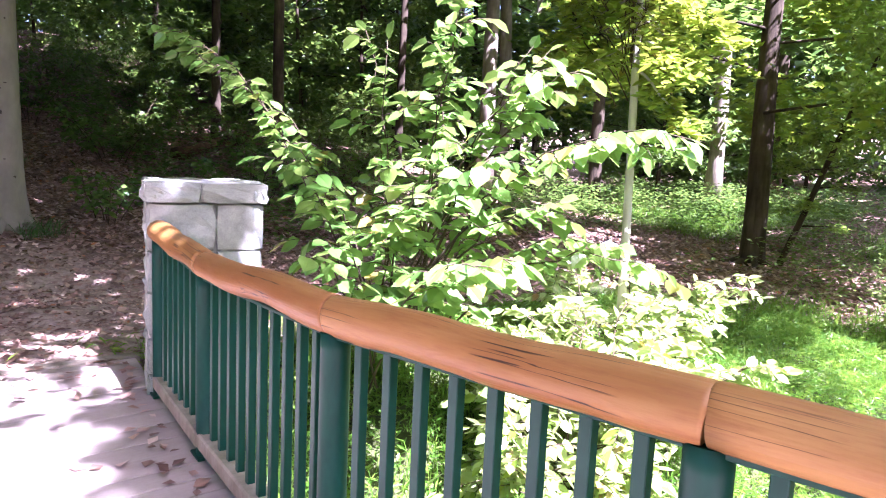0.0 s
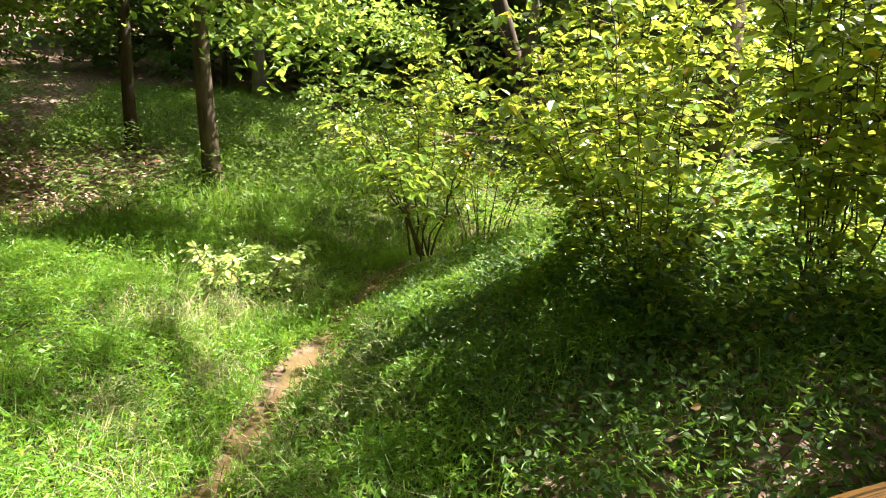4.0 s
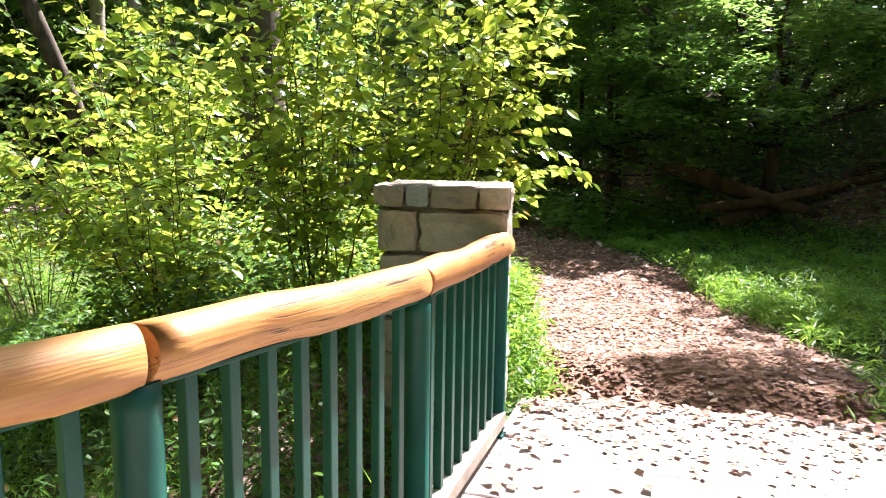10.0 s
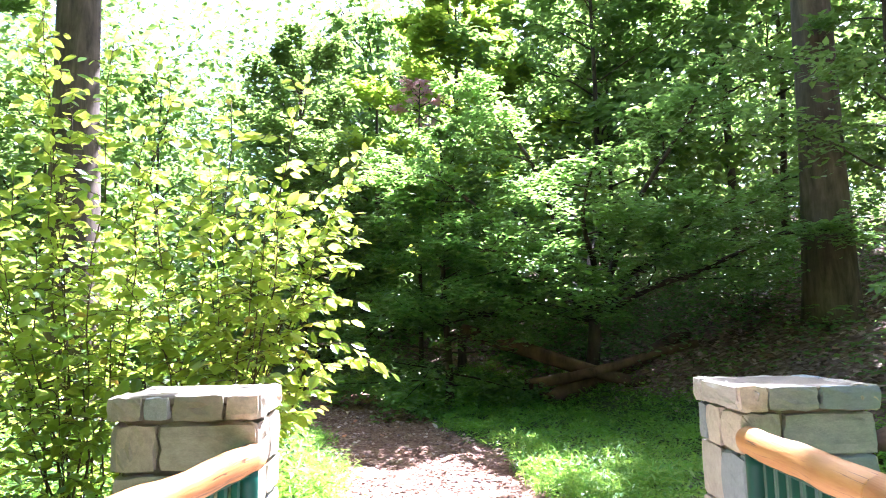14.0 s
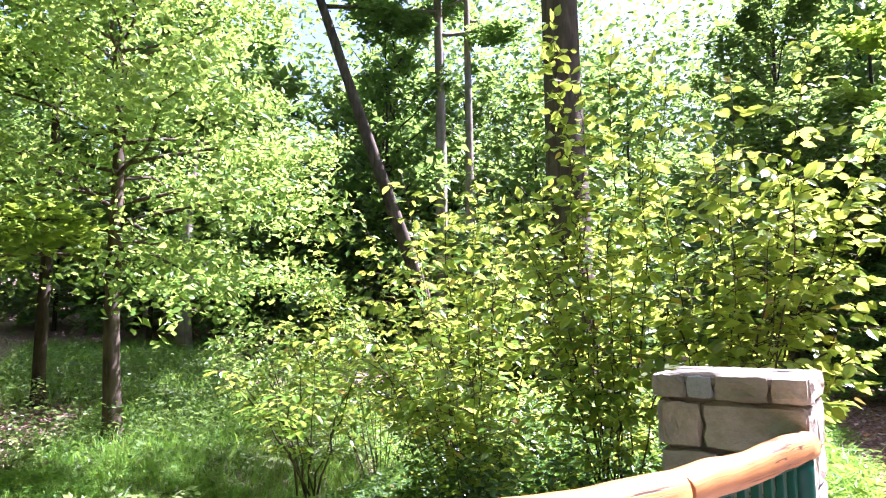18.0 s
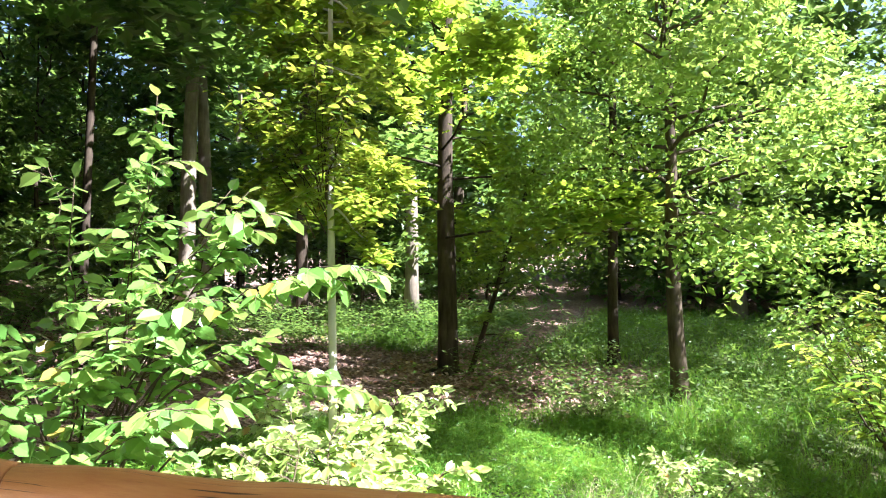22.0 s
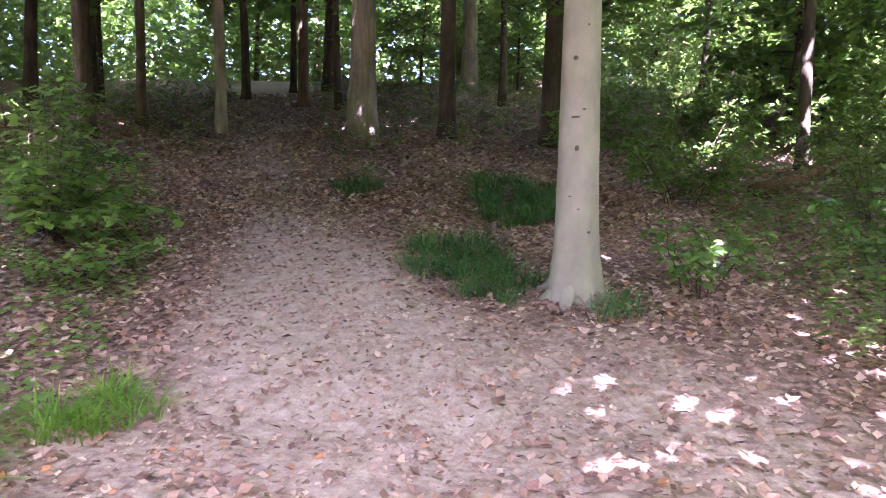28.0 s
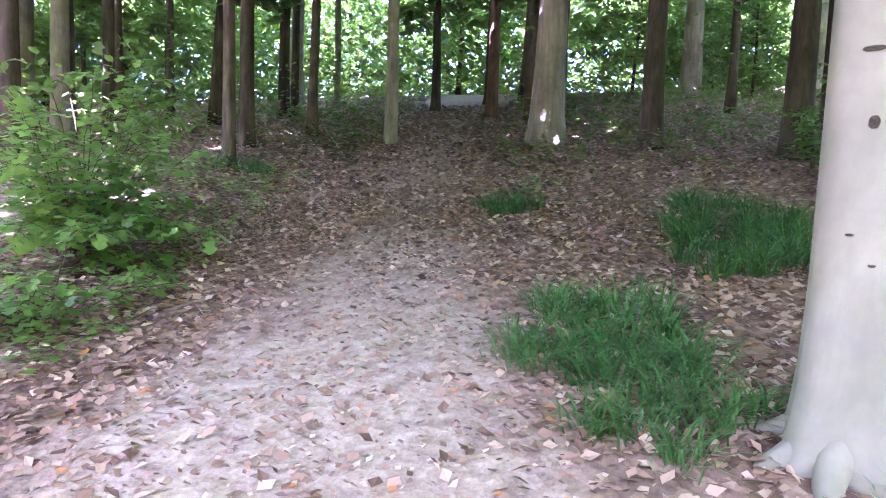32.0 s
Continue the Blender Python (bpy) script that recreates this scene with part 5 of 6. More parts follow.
WEST = [(-22.5, -2.75, 0.37, 24, BARK_PALE, "thick pale trunk with flaking bark beside the path"), (-21.9, -0.3, 0.23, 22, BARK_DARK, "tall dark brown trunk in the shaded woods"),
        (-17.6, -8.1, 0.13, 17, BARK, "slim grey-brown trunk beside the path"), (-19.4, -8.95, 0.17, 18, BARK_DARK, "slim dark trunk beside the path"),
        (-22.6, -6.85, 0.165, 18, BARK_PALE, "slim pale trunk beside the path"), (-30.5, -8.6, 0.17, 20, BARK_DARK, "thin dark trunk by the far path"),
        (-28.3, -5.75, 0.19, 20, BARK_REDDISH, "reddish-brown trunk by the far path"), (-18.6, -13.6, 0.22, 20, BARK_PALE, "grey trunk among low leaves"),
        (-20.5, -17.4, 0.45, 24, BARK_PALE, "thick grey trunk deep in the woods"), (-20.9, 2.4, 0.26, 20, BARK_DARK, "dark trunk behind the low bushes"),
        (-19.3, -12.9, 0.15, 15, BARK_DARK, "thin dark trunk among low leaves"), (-33, 4.5, 0.36, 24, BARK_PALE, "pale trunk deep in the woods"),
        (-29.0, -3.6, 0.14, 19, BARK, "slender grey trunk beside the thick pale one"), (-34, 0.4, 0.36, 24, BARK_PALE, "pale trunk deep in the woods"),
        (-28.8, -13.6, 0.15, 20, BARK_DARK, "thin dark trunk deep in the woods"), (-34, -16.8, 0.32, 23, BARK_PALE, "pale sunlit trunk deep in the woods"),
        (-27, -12.9, 0.2, 20, BARK_DARK, "dark trunk behind the slim ones"), (-32, -13.6, 0.14, 20, BARK_PALE, "thin pale trunk deep in the woods"),
        (-23.2, 3.3, 0.16, 18, BARK_DARK, "slim dark trunk behind the low bushes"), (-33, -7.3, 0.14, 20, BARK_DARK, "thin dark trunk by the far clearing"),
        (-14.5, 10.9, 0.11, 20, BARK_DARK, "dark trunk on the shaded bank"), (-12.5, 17, 0.2, 18, BARK_DARK, "dark trunk beside the leafy path")]
for k, (x, y, r, h, bk, lb) in enumerate(WEST):
    one = tree(x, y, h, r, bk, LEAF_FOREST, lb, crown0=0.36, limbs=18, reach=6.0, n=6500, size=0.46, seed=60 + k, flare=1.35, split=False, group="woodland trees", up=(-0.05, 0.6), spread=0.36)
    if r == 0.26:
        # two more unseen boughs, added to shade the western slope
        shade_bough(one, (x, y, 13.0), (x + 1.5, y + 4.5, 16.5), (-23.5, 3.5, 16.0), (-17.0, 11.5, 17.5), 4000, 0.44, LEAF_FOREST, bk, 95, 50)
        shade_bough(one, (x, y, 14.0), (x + 4.5, y - 1.8, 16.8), (-19.8, -2.2, 16.2), (-14.0, 3.2, 17.6), 2800, 0.42, LEAF_FOREST, bk, 97, 40)

# two trees added only for the shade of their wide one-sided crowns
tree(-14.2, -9.6, 18, 0.16, BARK_DARK, LEAF_FOREST, "slim dark tree added for its crown, which shades the sandy path", crown0=0.42, limbs=26, reach=9.5, n=17000, size=0.46, seed=58, spread=0.36, sector=(0.6, 2.4), up=(0.0, 0.5))
tree(-16.4, 6.6, 18, 0.12, BARK_DARK, LEAF_FOREST, "dark tree on the bank added for its crown, which shades the slope", crown0=0.42, limbs=26, reach=8.5, n=17000, size=0.46, seed=59, spread=0.36, sector=(-2.6, -0.4), up=(0.0, 0.5))

# the spreading tree above the fallen logs: crooked limbs from one low fork
def spreading_tree(x, y, label, limbs, r, n, size, leaf, seed):
    rr = np.random.default_rng(seed)
    z = float(land(x, y)) - 0.08
    top = thing("tree", x, y, z, label, "tree")
    fork = np.array([0.1, -0.15, 1.3])
    part("trunk", tubes_mesh("trunk", [(np.array([(0, 0, 0), (0.02, -0.02, 0.15), (0.06, -0.1, 0.6), fork]), np.array([1.7, 1.2, 1.0, 0.9]) * r)], BARK_DARK, 12), BARK_DARK, top)
    lines, twigs = [], []
    for az, el, ln in limbs:
        a, e = radians(az), radians(el)
        u = np.linspace(0, 1, 12)
        d = np.array([math.cos(a), math.sin(a), 0])
        side = np.array([-d[1], d[0], 0])
        l = fork + ln * (np.outer(u * math.cos(e) + 0.12 * u ** 2, d) + np.outer(u * math.sin(e) - 0.16 * u ** 2.2, (0, 0, 1))) + 0.05 * ln * np.outer(np.sin(u * rr.uniform(6, 10) + rr.uniform(0, 6)) * u, side) + 0.035 * ln * np.outer(np.sin(u * rr.uniform(7, 11)) * u, (0, 0, 1))
        part("limb", tubes_mesh("limb", [(l, np.linspace(0.62 * r, 0.012, 12))], BARK_DARK, 8), BARK_DARK, top)
        for i in range(9):
            t = 0.3 + 0.7 * i / 8
            k = min(int(t * 11), 10)
            aa = a + (1 if i % 2 else -1) * rr.uniform(0.5, 1.2)
            tw = limb_line(l[k], aa, rr.uniform(-0.05, 0.5), rr.uniform(0.9, 1.9) * (1.2 - 0.5 * t), rr)
            twigs.append((tw, np.linspace(0.02, 0.004, len(tw))))
            lines.append(tw)
        lines.append(l[6:])
    tagged(part("branchwork", tubes_mesh("branchwork", twigs, BARK_DARK, 4), BARK_DARK, top), kind="stuff")
    pos = crown_points(lines, n, 0.42, 0.055, rr, 0.1)
    tagged(part("crown", leaves("crown", pos, size, leaf, "mid", 0.72), leaf, top), kind="stuff")


spreading_tree(13.4, 4.2, "spreading multi-limbed tree with layered green leaves above the fallen logs", ((100, 35, 5.0), (135, 48, 5.2), (170, 30, 3.4), (200, 50, 4.0), (235, 38, 3.6), (265, 28, 4.6), (300, 45, 5.0), (60, 50, 4.6), (150, 70, 5.6), (250, 66, 5.6), (20, 55, 4.5), (180, 12, 2.8), (110, 10, 3.6)), 0.13, 34000, 0.14, LEAF_HORNBEAM, 28)

# shrubs
NW = (-2.95, 2.35)
NW_BOUGHS = [((-3.0, 2.3, 0.3), (-4.75, 1.45, 2.28), 0.16, 0.26), ((-2.95, 2.4, 0.2), (-2.62, 2.5, 2.5), 0.0, 0.42), ((-3.0, 2.4, 0.2), (-3.2, 2.2, 2.2), 0.0, 0.4),
             ((-2.95, 2.4, 0.5), (-1.38, 2.85, 1.52), 0.20, 0.36), ((-2.95, 2.4, 0.7), (-2.0, 2.55, 1.92), 0.14, 0.36), ((-3.0, 2.2, 0.3), (-2.72, 1.5, 1.45), 0.12, 0.34),
             ((-2.9, 2.1, 0.0), (-1.55, 1.72, 0.98), 0.16, 0.34), ((-2.9, 2.2, 0.2), (-2.1, 1.75, 1.30), 0.14, 0.34), ((-2.9, 2.4, 0.3), (-1.75, 2.4, 1.25), 0.16, 0.36),
             ((-2.95, 2.2, 0.0), (-2.35, 1.35, 0.95), 0.12, 0.32), ((-2.95, 2.5, 0.6), (-2.3, 2.9, 2.1), 0.06, 0.40), ((-3.0, 2.5, 0.4), (-3.3, 2.9, 2.3), 0.0, 0.40),
             ((-3.0, 2.3, 0.3), (-3.7, 1.9, 1.70), 0.14, 0.34), ((-2.9, 2.5, 0.2), (-1.6, 3.2, 0.85), 0.20, 0.36)]
spray_shrub(*NW, "arching shrub with large glossy green leaves behind the pale pillar", NW_BOUGHS, LEAF_BROAD, LEAF_BROAD_ONE, 0.118, "broad", 295, 0.62, 0.14, 0.056, 41, 0.008, per=2, loose=0.2, ruffle=0.24, droop=0.55)
VINES = [((-3.0, 4.7, 2.2), (-2.85, 3.6, 3.0), 0.10, 0.32), ((-3.0, 4.7, 2.3), (-2.5, 3.9, 3.2), 0.08, 0.32), ((-2.95, 4.7, 2.3), (-2.4, 4.2, 3.1), 0.10, 0.30),
         ((-3.0, 4.7, 2.0), (-3.4, 4.0, 2.9), 0.08, 0.34), ((-3.0, 4.7, 2.4), (-2.8, 4.3, 3.6), 0.10, 0.3)]
spray_shrub(-3.0, 4.7, "leafy vine tangle hung over the white-barked sapling", VINES, LEAF_SHRUB, None, 0.085, "fine", 0, 0.65, 0.10, 0.05, 54, 0.006, name="vine", category="vine", per=3, loose=0.2)
shrub(-2.4, 3.65, 0.95, 0.8, 14, "dense sunlit shrub with pale green leaves below the deck", LEAF_PALE, 0.10, 18, 12, 42, tw_len=0.6, single=150)
shrub(-2.0, 2.85, 0.95, 0.5, 10, "low sunlit shrub with pale leaves beside the railing", LEAF_PALE, 0.10, 14, 11, 43, tw_len=0.5, single=150)
shrub(-3.2, 5.2, 1.0, 0.8, 11, "low sunlit shrub with pale leaves on the far bank", LEAF_PALE, 0.10, 14, 11, 50, tw_len=0.5)
TALL = [((3.5, 4.0, 0.0), (3.57, 3.88, 3.62), 0.0, 0.52), ((3.5, 4.0, 0.0), (3.25, 4.0, 3.35), 0.0, 0.49), ((3.55, 4.0, 0.0), (3.80, 3.55, 3.30), 0.02, 0.52),
        ((3.45, 4.05, 0.0), (3.08, 4.15, 2.55), 0.03, 0.55), ((3.55, 3.95, 0.0), (3.72, 3.8, 2.60), 0.0, 0.55), ((3.5, 3.95, 0.0), (3.30, 3.55, 1.9), 0.05, 0.52),
        ((3.45, 4.0, 0.0), (2.90, 3.95, 1.9), 0.05, 0.52), ((3.55, 4.05, 0.0), (3.95, 4.1, 2.3), 0.03, 0.52), ((3.5, 4.0, 0.0), (3.15, 3.65, 1.2), 0.05, 0.46)]
spray_shrub(3.5, 4.0, "tall sunlit shrub with yellow-green leaves beside the stone pillar", TALL, LEAF_SHRUB, LEAF_SHRUB_ONE, 0.10, "fine", 280, 0.52, 0.12, 0.055, 44, 0.0075, per=2, loose=0.26)
LEANING = [((4.2, 3.4, 0.0), (4.0, 3.15, 3.1), 0.02, 0.58), ((4.2, 3.4, 0.0), (4.78, 2.55, 2.86), 0.10, 0.58), ((4.2, 3.4, 0.3), (4.72, 2.66, 1.98), 0.20, 0.55), ((4.2, 3.4, 0.2), (4.55, 2.7, 1.40), 0.24, 0.52),
           ((4.15, 3.4, 0.2), (3.95, 2.95, 1.45), 0.16, 0.52), ((4.2, 3.4, 0.0), (4.34, 3.0, 2.55), 0.06, 0.58), ((4.2, 3.45, 0.0), (3.86, 3.3, 2.65), 0.03, 0.55), ((4.25, 3.45, 0.0), (4.7, 3.3, 2.4), 0.08, 0.55),
           ((4.15, 3.35, 0.1), (3.75, 2.95, 1.9), 0.10, 0.5), ((4.2, 3.3, 0.1), (4.05, 2.85, 2.2), 0.08, 0.5), ((4.15, 3.45, 0.1), (3.6, 3.4, 1.6), 0.10, 0.5), ((4.2, 3.5, 0.1), (3.8, 3.65, 2.2), 0.05, 0.5), ((4.25, 3.3, 0.1), (4.45, 2.9, 1.2), 0.12, 0.5)]
spray_shrub(4.2, 3.4, "tall shrub with yellow-green leaves leaning over the stone pillar", LEANING, LEAF_SHRUB, LEAF_SHRUB_ONE, 0.105, "fine", 240, 0.52, 0.12, 0.056, 45, 0.0075, per=2, loose=0.19)
OPEN = [((2.75, 4.6, -0.1), (2.85, 4.5, 2.0), 0.0, 0.52), ((2.7, 4.6, -0.1), (2.45, 4.85, 1.6), 0.04, 0.52), ((2.7, 4.6, -0.1), (2.15, 4.5, 1.15), 0.10, 0.49), ((2.75, 4.55, -0.1), (2.4, 4.0, 1.1), 0.08, 0.49),
        ((2.8, 4.6, -0.1), (3.1, 4.3, 1.6), 0.03, 0.49), ((2.7, 4.6, -0.1), (2.0, 4.9, 1.7), 0.06, 0.49), ((2.75, 4.6, -0.1), (2.55, 4.2, 1.5), 0.04, 0.49), ((2.75, 4.6, -0.1), (2.75, 4.1, 0.7), 0.10, 0.3)]
spray_shrub(2.75, 4.6, "open twiggy shrub on the creek bank", OPEN, LEAF_SHRUB, LEAF_SHRUB_ONE, 0.10, "fine", 160, 0.75, 0.15, 0.06, 46, 0.006, per=2, loose=0.3)
BANK = [((3.1, 5.8, -0.2), (2.75, 6.3, 2.5), 0.02, 0.61), ((3.1, 5.8, -0.2), (3.1, 5.5, 2.7), 0.0, 0.61), ((3.1, 5.8, -0.2), (3.4, 5.0, 2.4), 0.03, 0.61), ((3.1, 5.8, -0.2), (2.4, 5.5, 1.9), 0.08, 0.61),
        ((3.1, 5.8, -0.2), (2.1, 6.0, 1.3), 0.12, 0.4), ((3.1, 5.8, -0.2), (2.5, 6.6, 1.6), 0.06, 0.4), ((3.1, 5.8, -0.2), (3.7, 5.9, 2.2), 0.04, 0.4), ((3.1, 5.8, -0.2), (2.3, 5.2, 0.9), 0.14, 0.52)]
spray_shrub(3.1, 5.8, "leafy shrub on the creek bank", BANK, LEAF_SHRUB, None, 0.105, "fine", 0, 0.55, 0.13, 0.056, 47, 0.007, per=3, loose=0.38)
CREEKSIDE = [((1.9, 8.4, -0.7), (1.35, 7.0, 0.75), 0.12, 0.5), ((1.9, 8.4, -0.7), (0.9, 7.6, 0.95), 0.10, 0.5), ((2.0, 8.4, -0.7), (1.6, 7.7, 1.5), 0.04, 0.5), ((2.0, 8.4, -0.7), (2.5, 7.6, 1.1), 0.08, 0.5), ((1.9, 8.5, -0.7), (1.2, 8.9, 1.2), 0.08, 0.5)]
spray_shrub(1.95, 8.4, "twiggy shrub with pale layered leaves over the creek", CREEKSIDE, LEAF_SHRUB, None, 0.12, "fine", 0, 0.85, 0.16, 0.06, 48, 0.014, per=2, loose=0.22)
shrub(3.4, 10.5, 3.4, 1.8, 14, "thicket of thin stems above the creek", LEAF_SHRUB, 0.12, 20, 10, 49, tw_len=1.0, shape="mid")
shrub(5.8, 9.0, 3.2, 1.8, 14, "thicket of leafy stems beyond the shrubs", LEAF_SHRUB, 0.12, 20, 10, 51, tw_len=1.0, shape="mid")
shrub(2.2, 13.4, 2.2, 1.8, 14, "thicket of leafy stems beside the creek", LEAF_SOFT, 0.13, 18, 10, 52, tw_len=1.0, shape="mid")

# ---- grass, litter and low growth ----
def scatter(n, box, keep, seed):
    rr = np.random.default_rng(seed)
    x, y = rr.uniform(box[0], box[1], n), rr.uniform(box[2], box[3], n)
    m = rr.random(n) < keep(x, y)
    x, y = x[m], y[m]
    return np.stack([x, y, land(x, y)], 1)


def off_deck(x, y):
    """1 off the deck, 0 on it."""
    d, s = line_dist(x, y, [(p[0], p[1]) for p in RAIL_A])
    e, q = line_dist(x, y, [(p[0], p[1]) for p in RAIL_B])
    on = (s > 0) & (q < 0) & (x > -4.4) & (x + 0.95 * y < 5.2)
    return ~(on | (d < 0.15) | (e < 0.15))


def clump(x, y, s):
    return 0.35 + 0.65 * smooth(-0.5, 0.4, fractal(x, y, s, 3.0))


def stilt(n, box, seed, tall, size, label):
    """Stilt grass: short lance leaves held out from thin stems."""
    q = np.random.default_rng(seed + 50)
    p = scatter(n, box, lambda x, y: masks(x, y)[0] * clump(x, y, 0.5) * off_deck(x, y), seed)
    h = 0.6 + 0.5 * fractal(p[:, 0], p[:, 1], 0.7, 5.0)
    p[:, 2] += tall * np.clip(h, 0.25, 1.2) * q.random(len(p)) ** 0.6
    p[:, :2] += q.normal(0, 0.015, (len(p), 2))
    a = q.uniform(0, 6.283, len(p))
    hd = np.stack([np.cos(a), np.sin(a), q.uniform(-0.3, 0.9, len(p))], 1)
    tagged(new("grass", leaves("grass", p, size, GRASS, "lance", 0.55, hd)), label, "grass", kind="stuff")


stilt(440000, (-5, 8, 1.0, 9.8), 1, 0.28, 0.066, "bright green stilt grass on the creek banks")
stilt(110000, (-5, 5.5, -9, 1.2), 39, 0.28, 0.09, "green stilt grass on the banks beyond the footbridge")
stilt(240000, (3.5, 17, -4, 14), 2, 0.28, 0.105, "green stilt grass along the chip path")
STRAW = leaf_material("dry_straw", (0.28, 0.24, 0.12), (0.40, 0.35, 0.18), (0.52, 0.46, 0.26), 0.6, 0.2)
g1 = scatter(70000, (-5, 8, 1.2, 11), lambda x, y: masks(x, y)[0] * smooth(0.45, 0.9, clump(x + 3, y, 0.55)) * off_deck(x, y), 31)
tagged(new("grass", blades("grass", g1, 0.30, 0.005, GRASS, 0.9)), "long thin grass blades in clumps on the creek banks", "grass", kind="stuff")
g2 = scatter(30000, (-3.6, 1.2, 1.6, 9), lambda x, y: masks(x, y)[0] * smooth(0.55, 0.95, clump(x, y + 5, 0.7)) * smooth(0.9, 0.2, np.abs(line_dist(x, y, CREEK)[0] - 0.9)) * off_deck(x, y), 32)
tagged(new("grass", blades("grass", g2, 0.26, 0.004, STRAW, 1.2)), "pale dry grass stalks among the green beside the creek", "grass", kind="stuff")
g3 = scatter(80000, (-13, 4, 9.0, 28), lambda x, y: masks(x, y)[0] * clump(x, y, 0.8), 3)
tagged(new("grass", blades("grass", g3, 0.36, 0.010, GRASS, 1.3)), "tall green grass on the mound beyond the creek", "grass", kind="stuff")
l1 = scatter(95000, (-34, -6, 2.2, 15), lambda x, y: clump(x, y, 0.9) * (clump(x, y, 0.9) > 0.5) * (line_dist(x, y, PATH_NORTH)[0] > 1.6) * (y > 2.6 + 0.12 * (-6 - x)), 6)
l1[:, 2] += np.random.default_rng(6).uniform(0.02, 0.45, len(l1))
tagged(new("undergrowth", leaves("undergrowth", l1, 0.12, LEAF_FOREST, "mid", 0.7)), "dark low undergrowth on the shaded bank", "plants", kind="stuff")
l5 = scatter(22000, (-15, -5.5, 15, 23), lambda x, y: smooth(0.35, 0.6, clump(x, y, 0.8)), 19)
l5[:, 2] += np.random.default_rng(19).uniform(0.02, 0.9, len(l5))
tagged(new("undergrowth", leaves("undergrowth", l5, 0.13, LEAF_FOREST, "mid", 0.7)), "dark waist-high undergrowth beyond the creek", "plants", kind="stuff")
l7 = scatter(30000, (-5, 7, 9.0, 20), lambda x, y: smooth(0.5, 0.8, clump(x, y, 0.9)) * (line_dist(x, y, CREEK)[0] > 0.5), 24)
l7[:, 2] += np.random.default_rng(24).uniform(0.02, 0.75, len(l7))
tagged(new("undergrowth", leaves("undergrowth", l7, 0.10, LEAF_TREE, "mid", 0.65)), "knee-high weeds under the trees beyond the creek", "plants", kind="stuff")
l2 = scatter(16000, (-18, -5, -9, -1.6), lambda x, y: (clump(x, y, 0.6) > 0.62) * (line_dist(x, y, PATH_WEST)[0] > 1.8), 7)
l2[:, 2] += np.random.default_rng(7).uniform(0.02, 0.2, len(l2))
tagged(new("undergrowth", leaves("undergrowth", l2, 0.075, LEAF_HORNBEAM, "lobed", 0.75)), "low green seedlings beside the sandy path", "plants", kind="stuff")
l3 = scatter(26000, (10, 24, -9, 8), lambda x, y: (0.25 + 0.75 * (clump(x, y, 0.9) > 0.62)) * (masks(x, y)[0] < 0.3) * (masks(x, y)[2] < 0.2), 8)
l4 = scatter(12000, (14, 24, 1, 8), lambda x, y: (masks(x, y)[0] < 0.3) * (masks(x, y)[2] < 0.2) * (0.5 + 0.5 * clump(x, y, 0.7)), 18)
l3 = np.vstack([l3, l4])
l3[:, 2] += np.random.default_rng(8).uniform(0.03, 0.55, len(l3))
tagged(new("undergrowth", leaves("undergrowth", l3, 0.14, LEAF_FOREST, "mid", 0.7)), "green undergrowth on the slope of the eastern hill", "plants", kind="stuff")
l6 = scatter(30000, (-40, -19, -18, 8), lambda x, y: (clump(x, y, 1.1) > 0.6) * (line_dist(x, y, PATH_WEST)[0] > 1.6), 23)
l6[:, 2] += np.random.default_rng(23).uniform(0.02, 0.5, len(l6))
tagged(new("undergrowth", leaves("undergrowth", l6, 0.15, LEAF_TREE, "mid", 0.7)), "light green low growth between the western trunks", "plants", kind="stuff")
# broad little leaves of the herbs between the grass
h1 = scatter(60000, (-5, 8, 1.2, 10), lambda x, y: 0.6 * masks(x, y)[0] * clump(x, y, 0.4) * off_deck(x, y), 4)
h1[:, 2] += np.random.default_rng(4).uniform(0.06, 0.24, len(h1))
tagged(new("herbs", leaves("herbs", h1, 0.05, GRASS, "mid", 0.6)), "small-leaved herbs among the grass", "plants", kind="stuff")
# undergrowth in the darkened green, standing in for shade under the shrubs
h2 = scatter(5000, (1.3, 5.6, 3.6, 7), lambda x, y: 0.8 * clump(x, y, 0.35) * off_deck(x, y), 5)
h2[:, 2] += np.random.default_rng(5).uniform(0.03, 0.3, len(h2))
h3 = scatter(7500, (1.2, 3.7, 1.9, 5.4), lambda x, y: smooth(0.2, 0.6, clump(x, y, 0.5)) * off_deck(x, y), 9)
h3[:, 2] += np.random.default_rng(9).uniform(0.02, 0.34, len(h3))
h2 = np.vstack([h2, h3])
tagged(new("undergrowth", leaves("undergrowth", h2, 0.05, LEAF_SHADE, "fine", 0.5)), "leafy undergrowth below the shrubs, its green darkened for shade", "plants", kind="stuff")

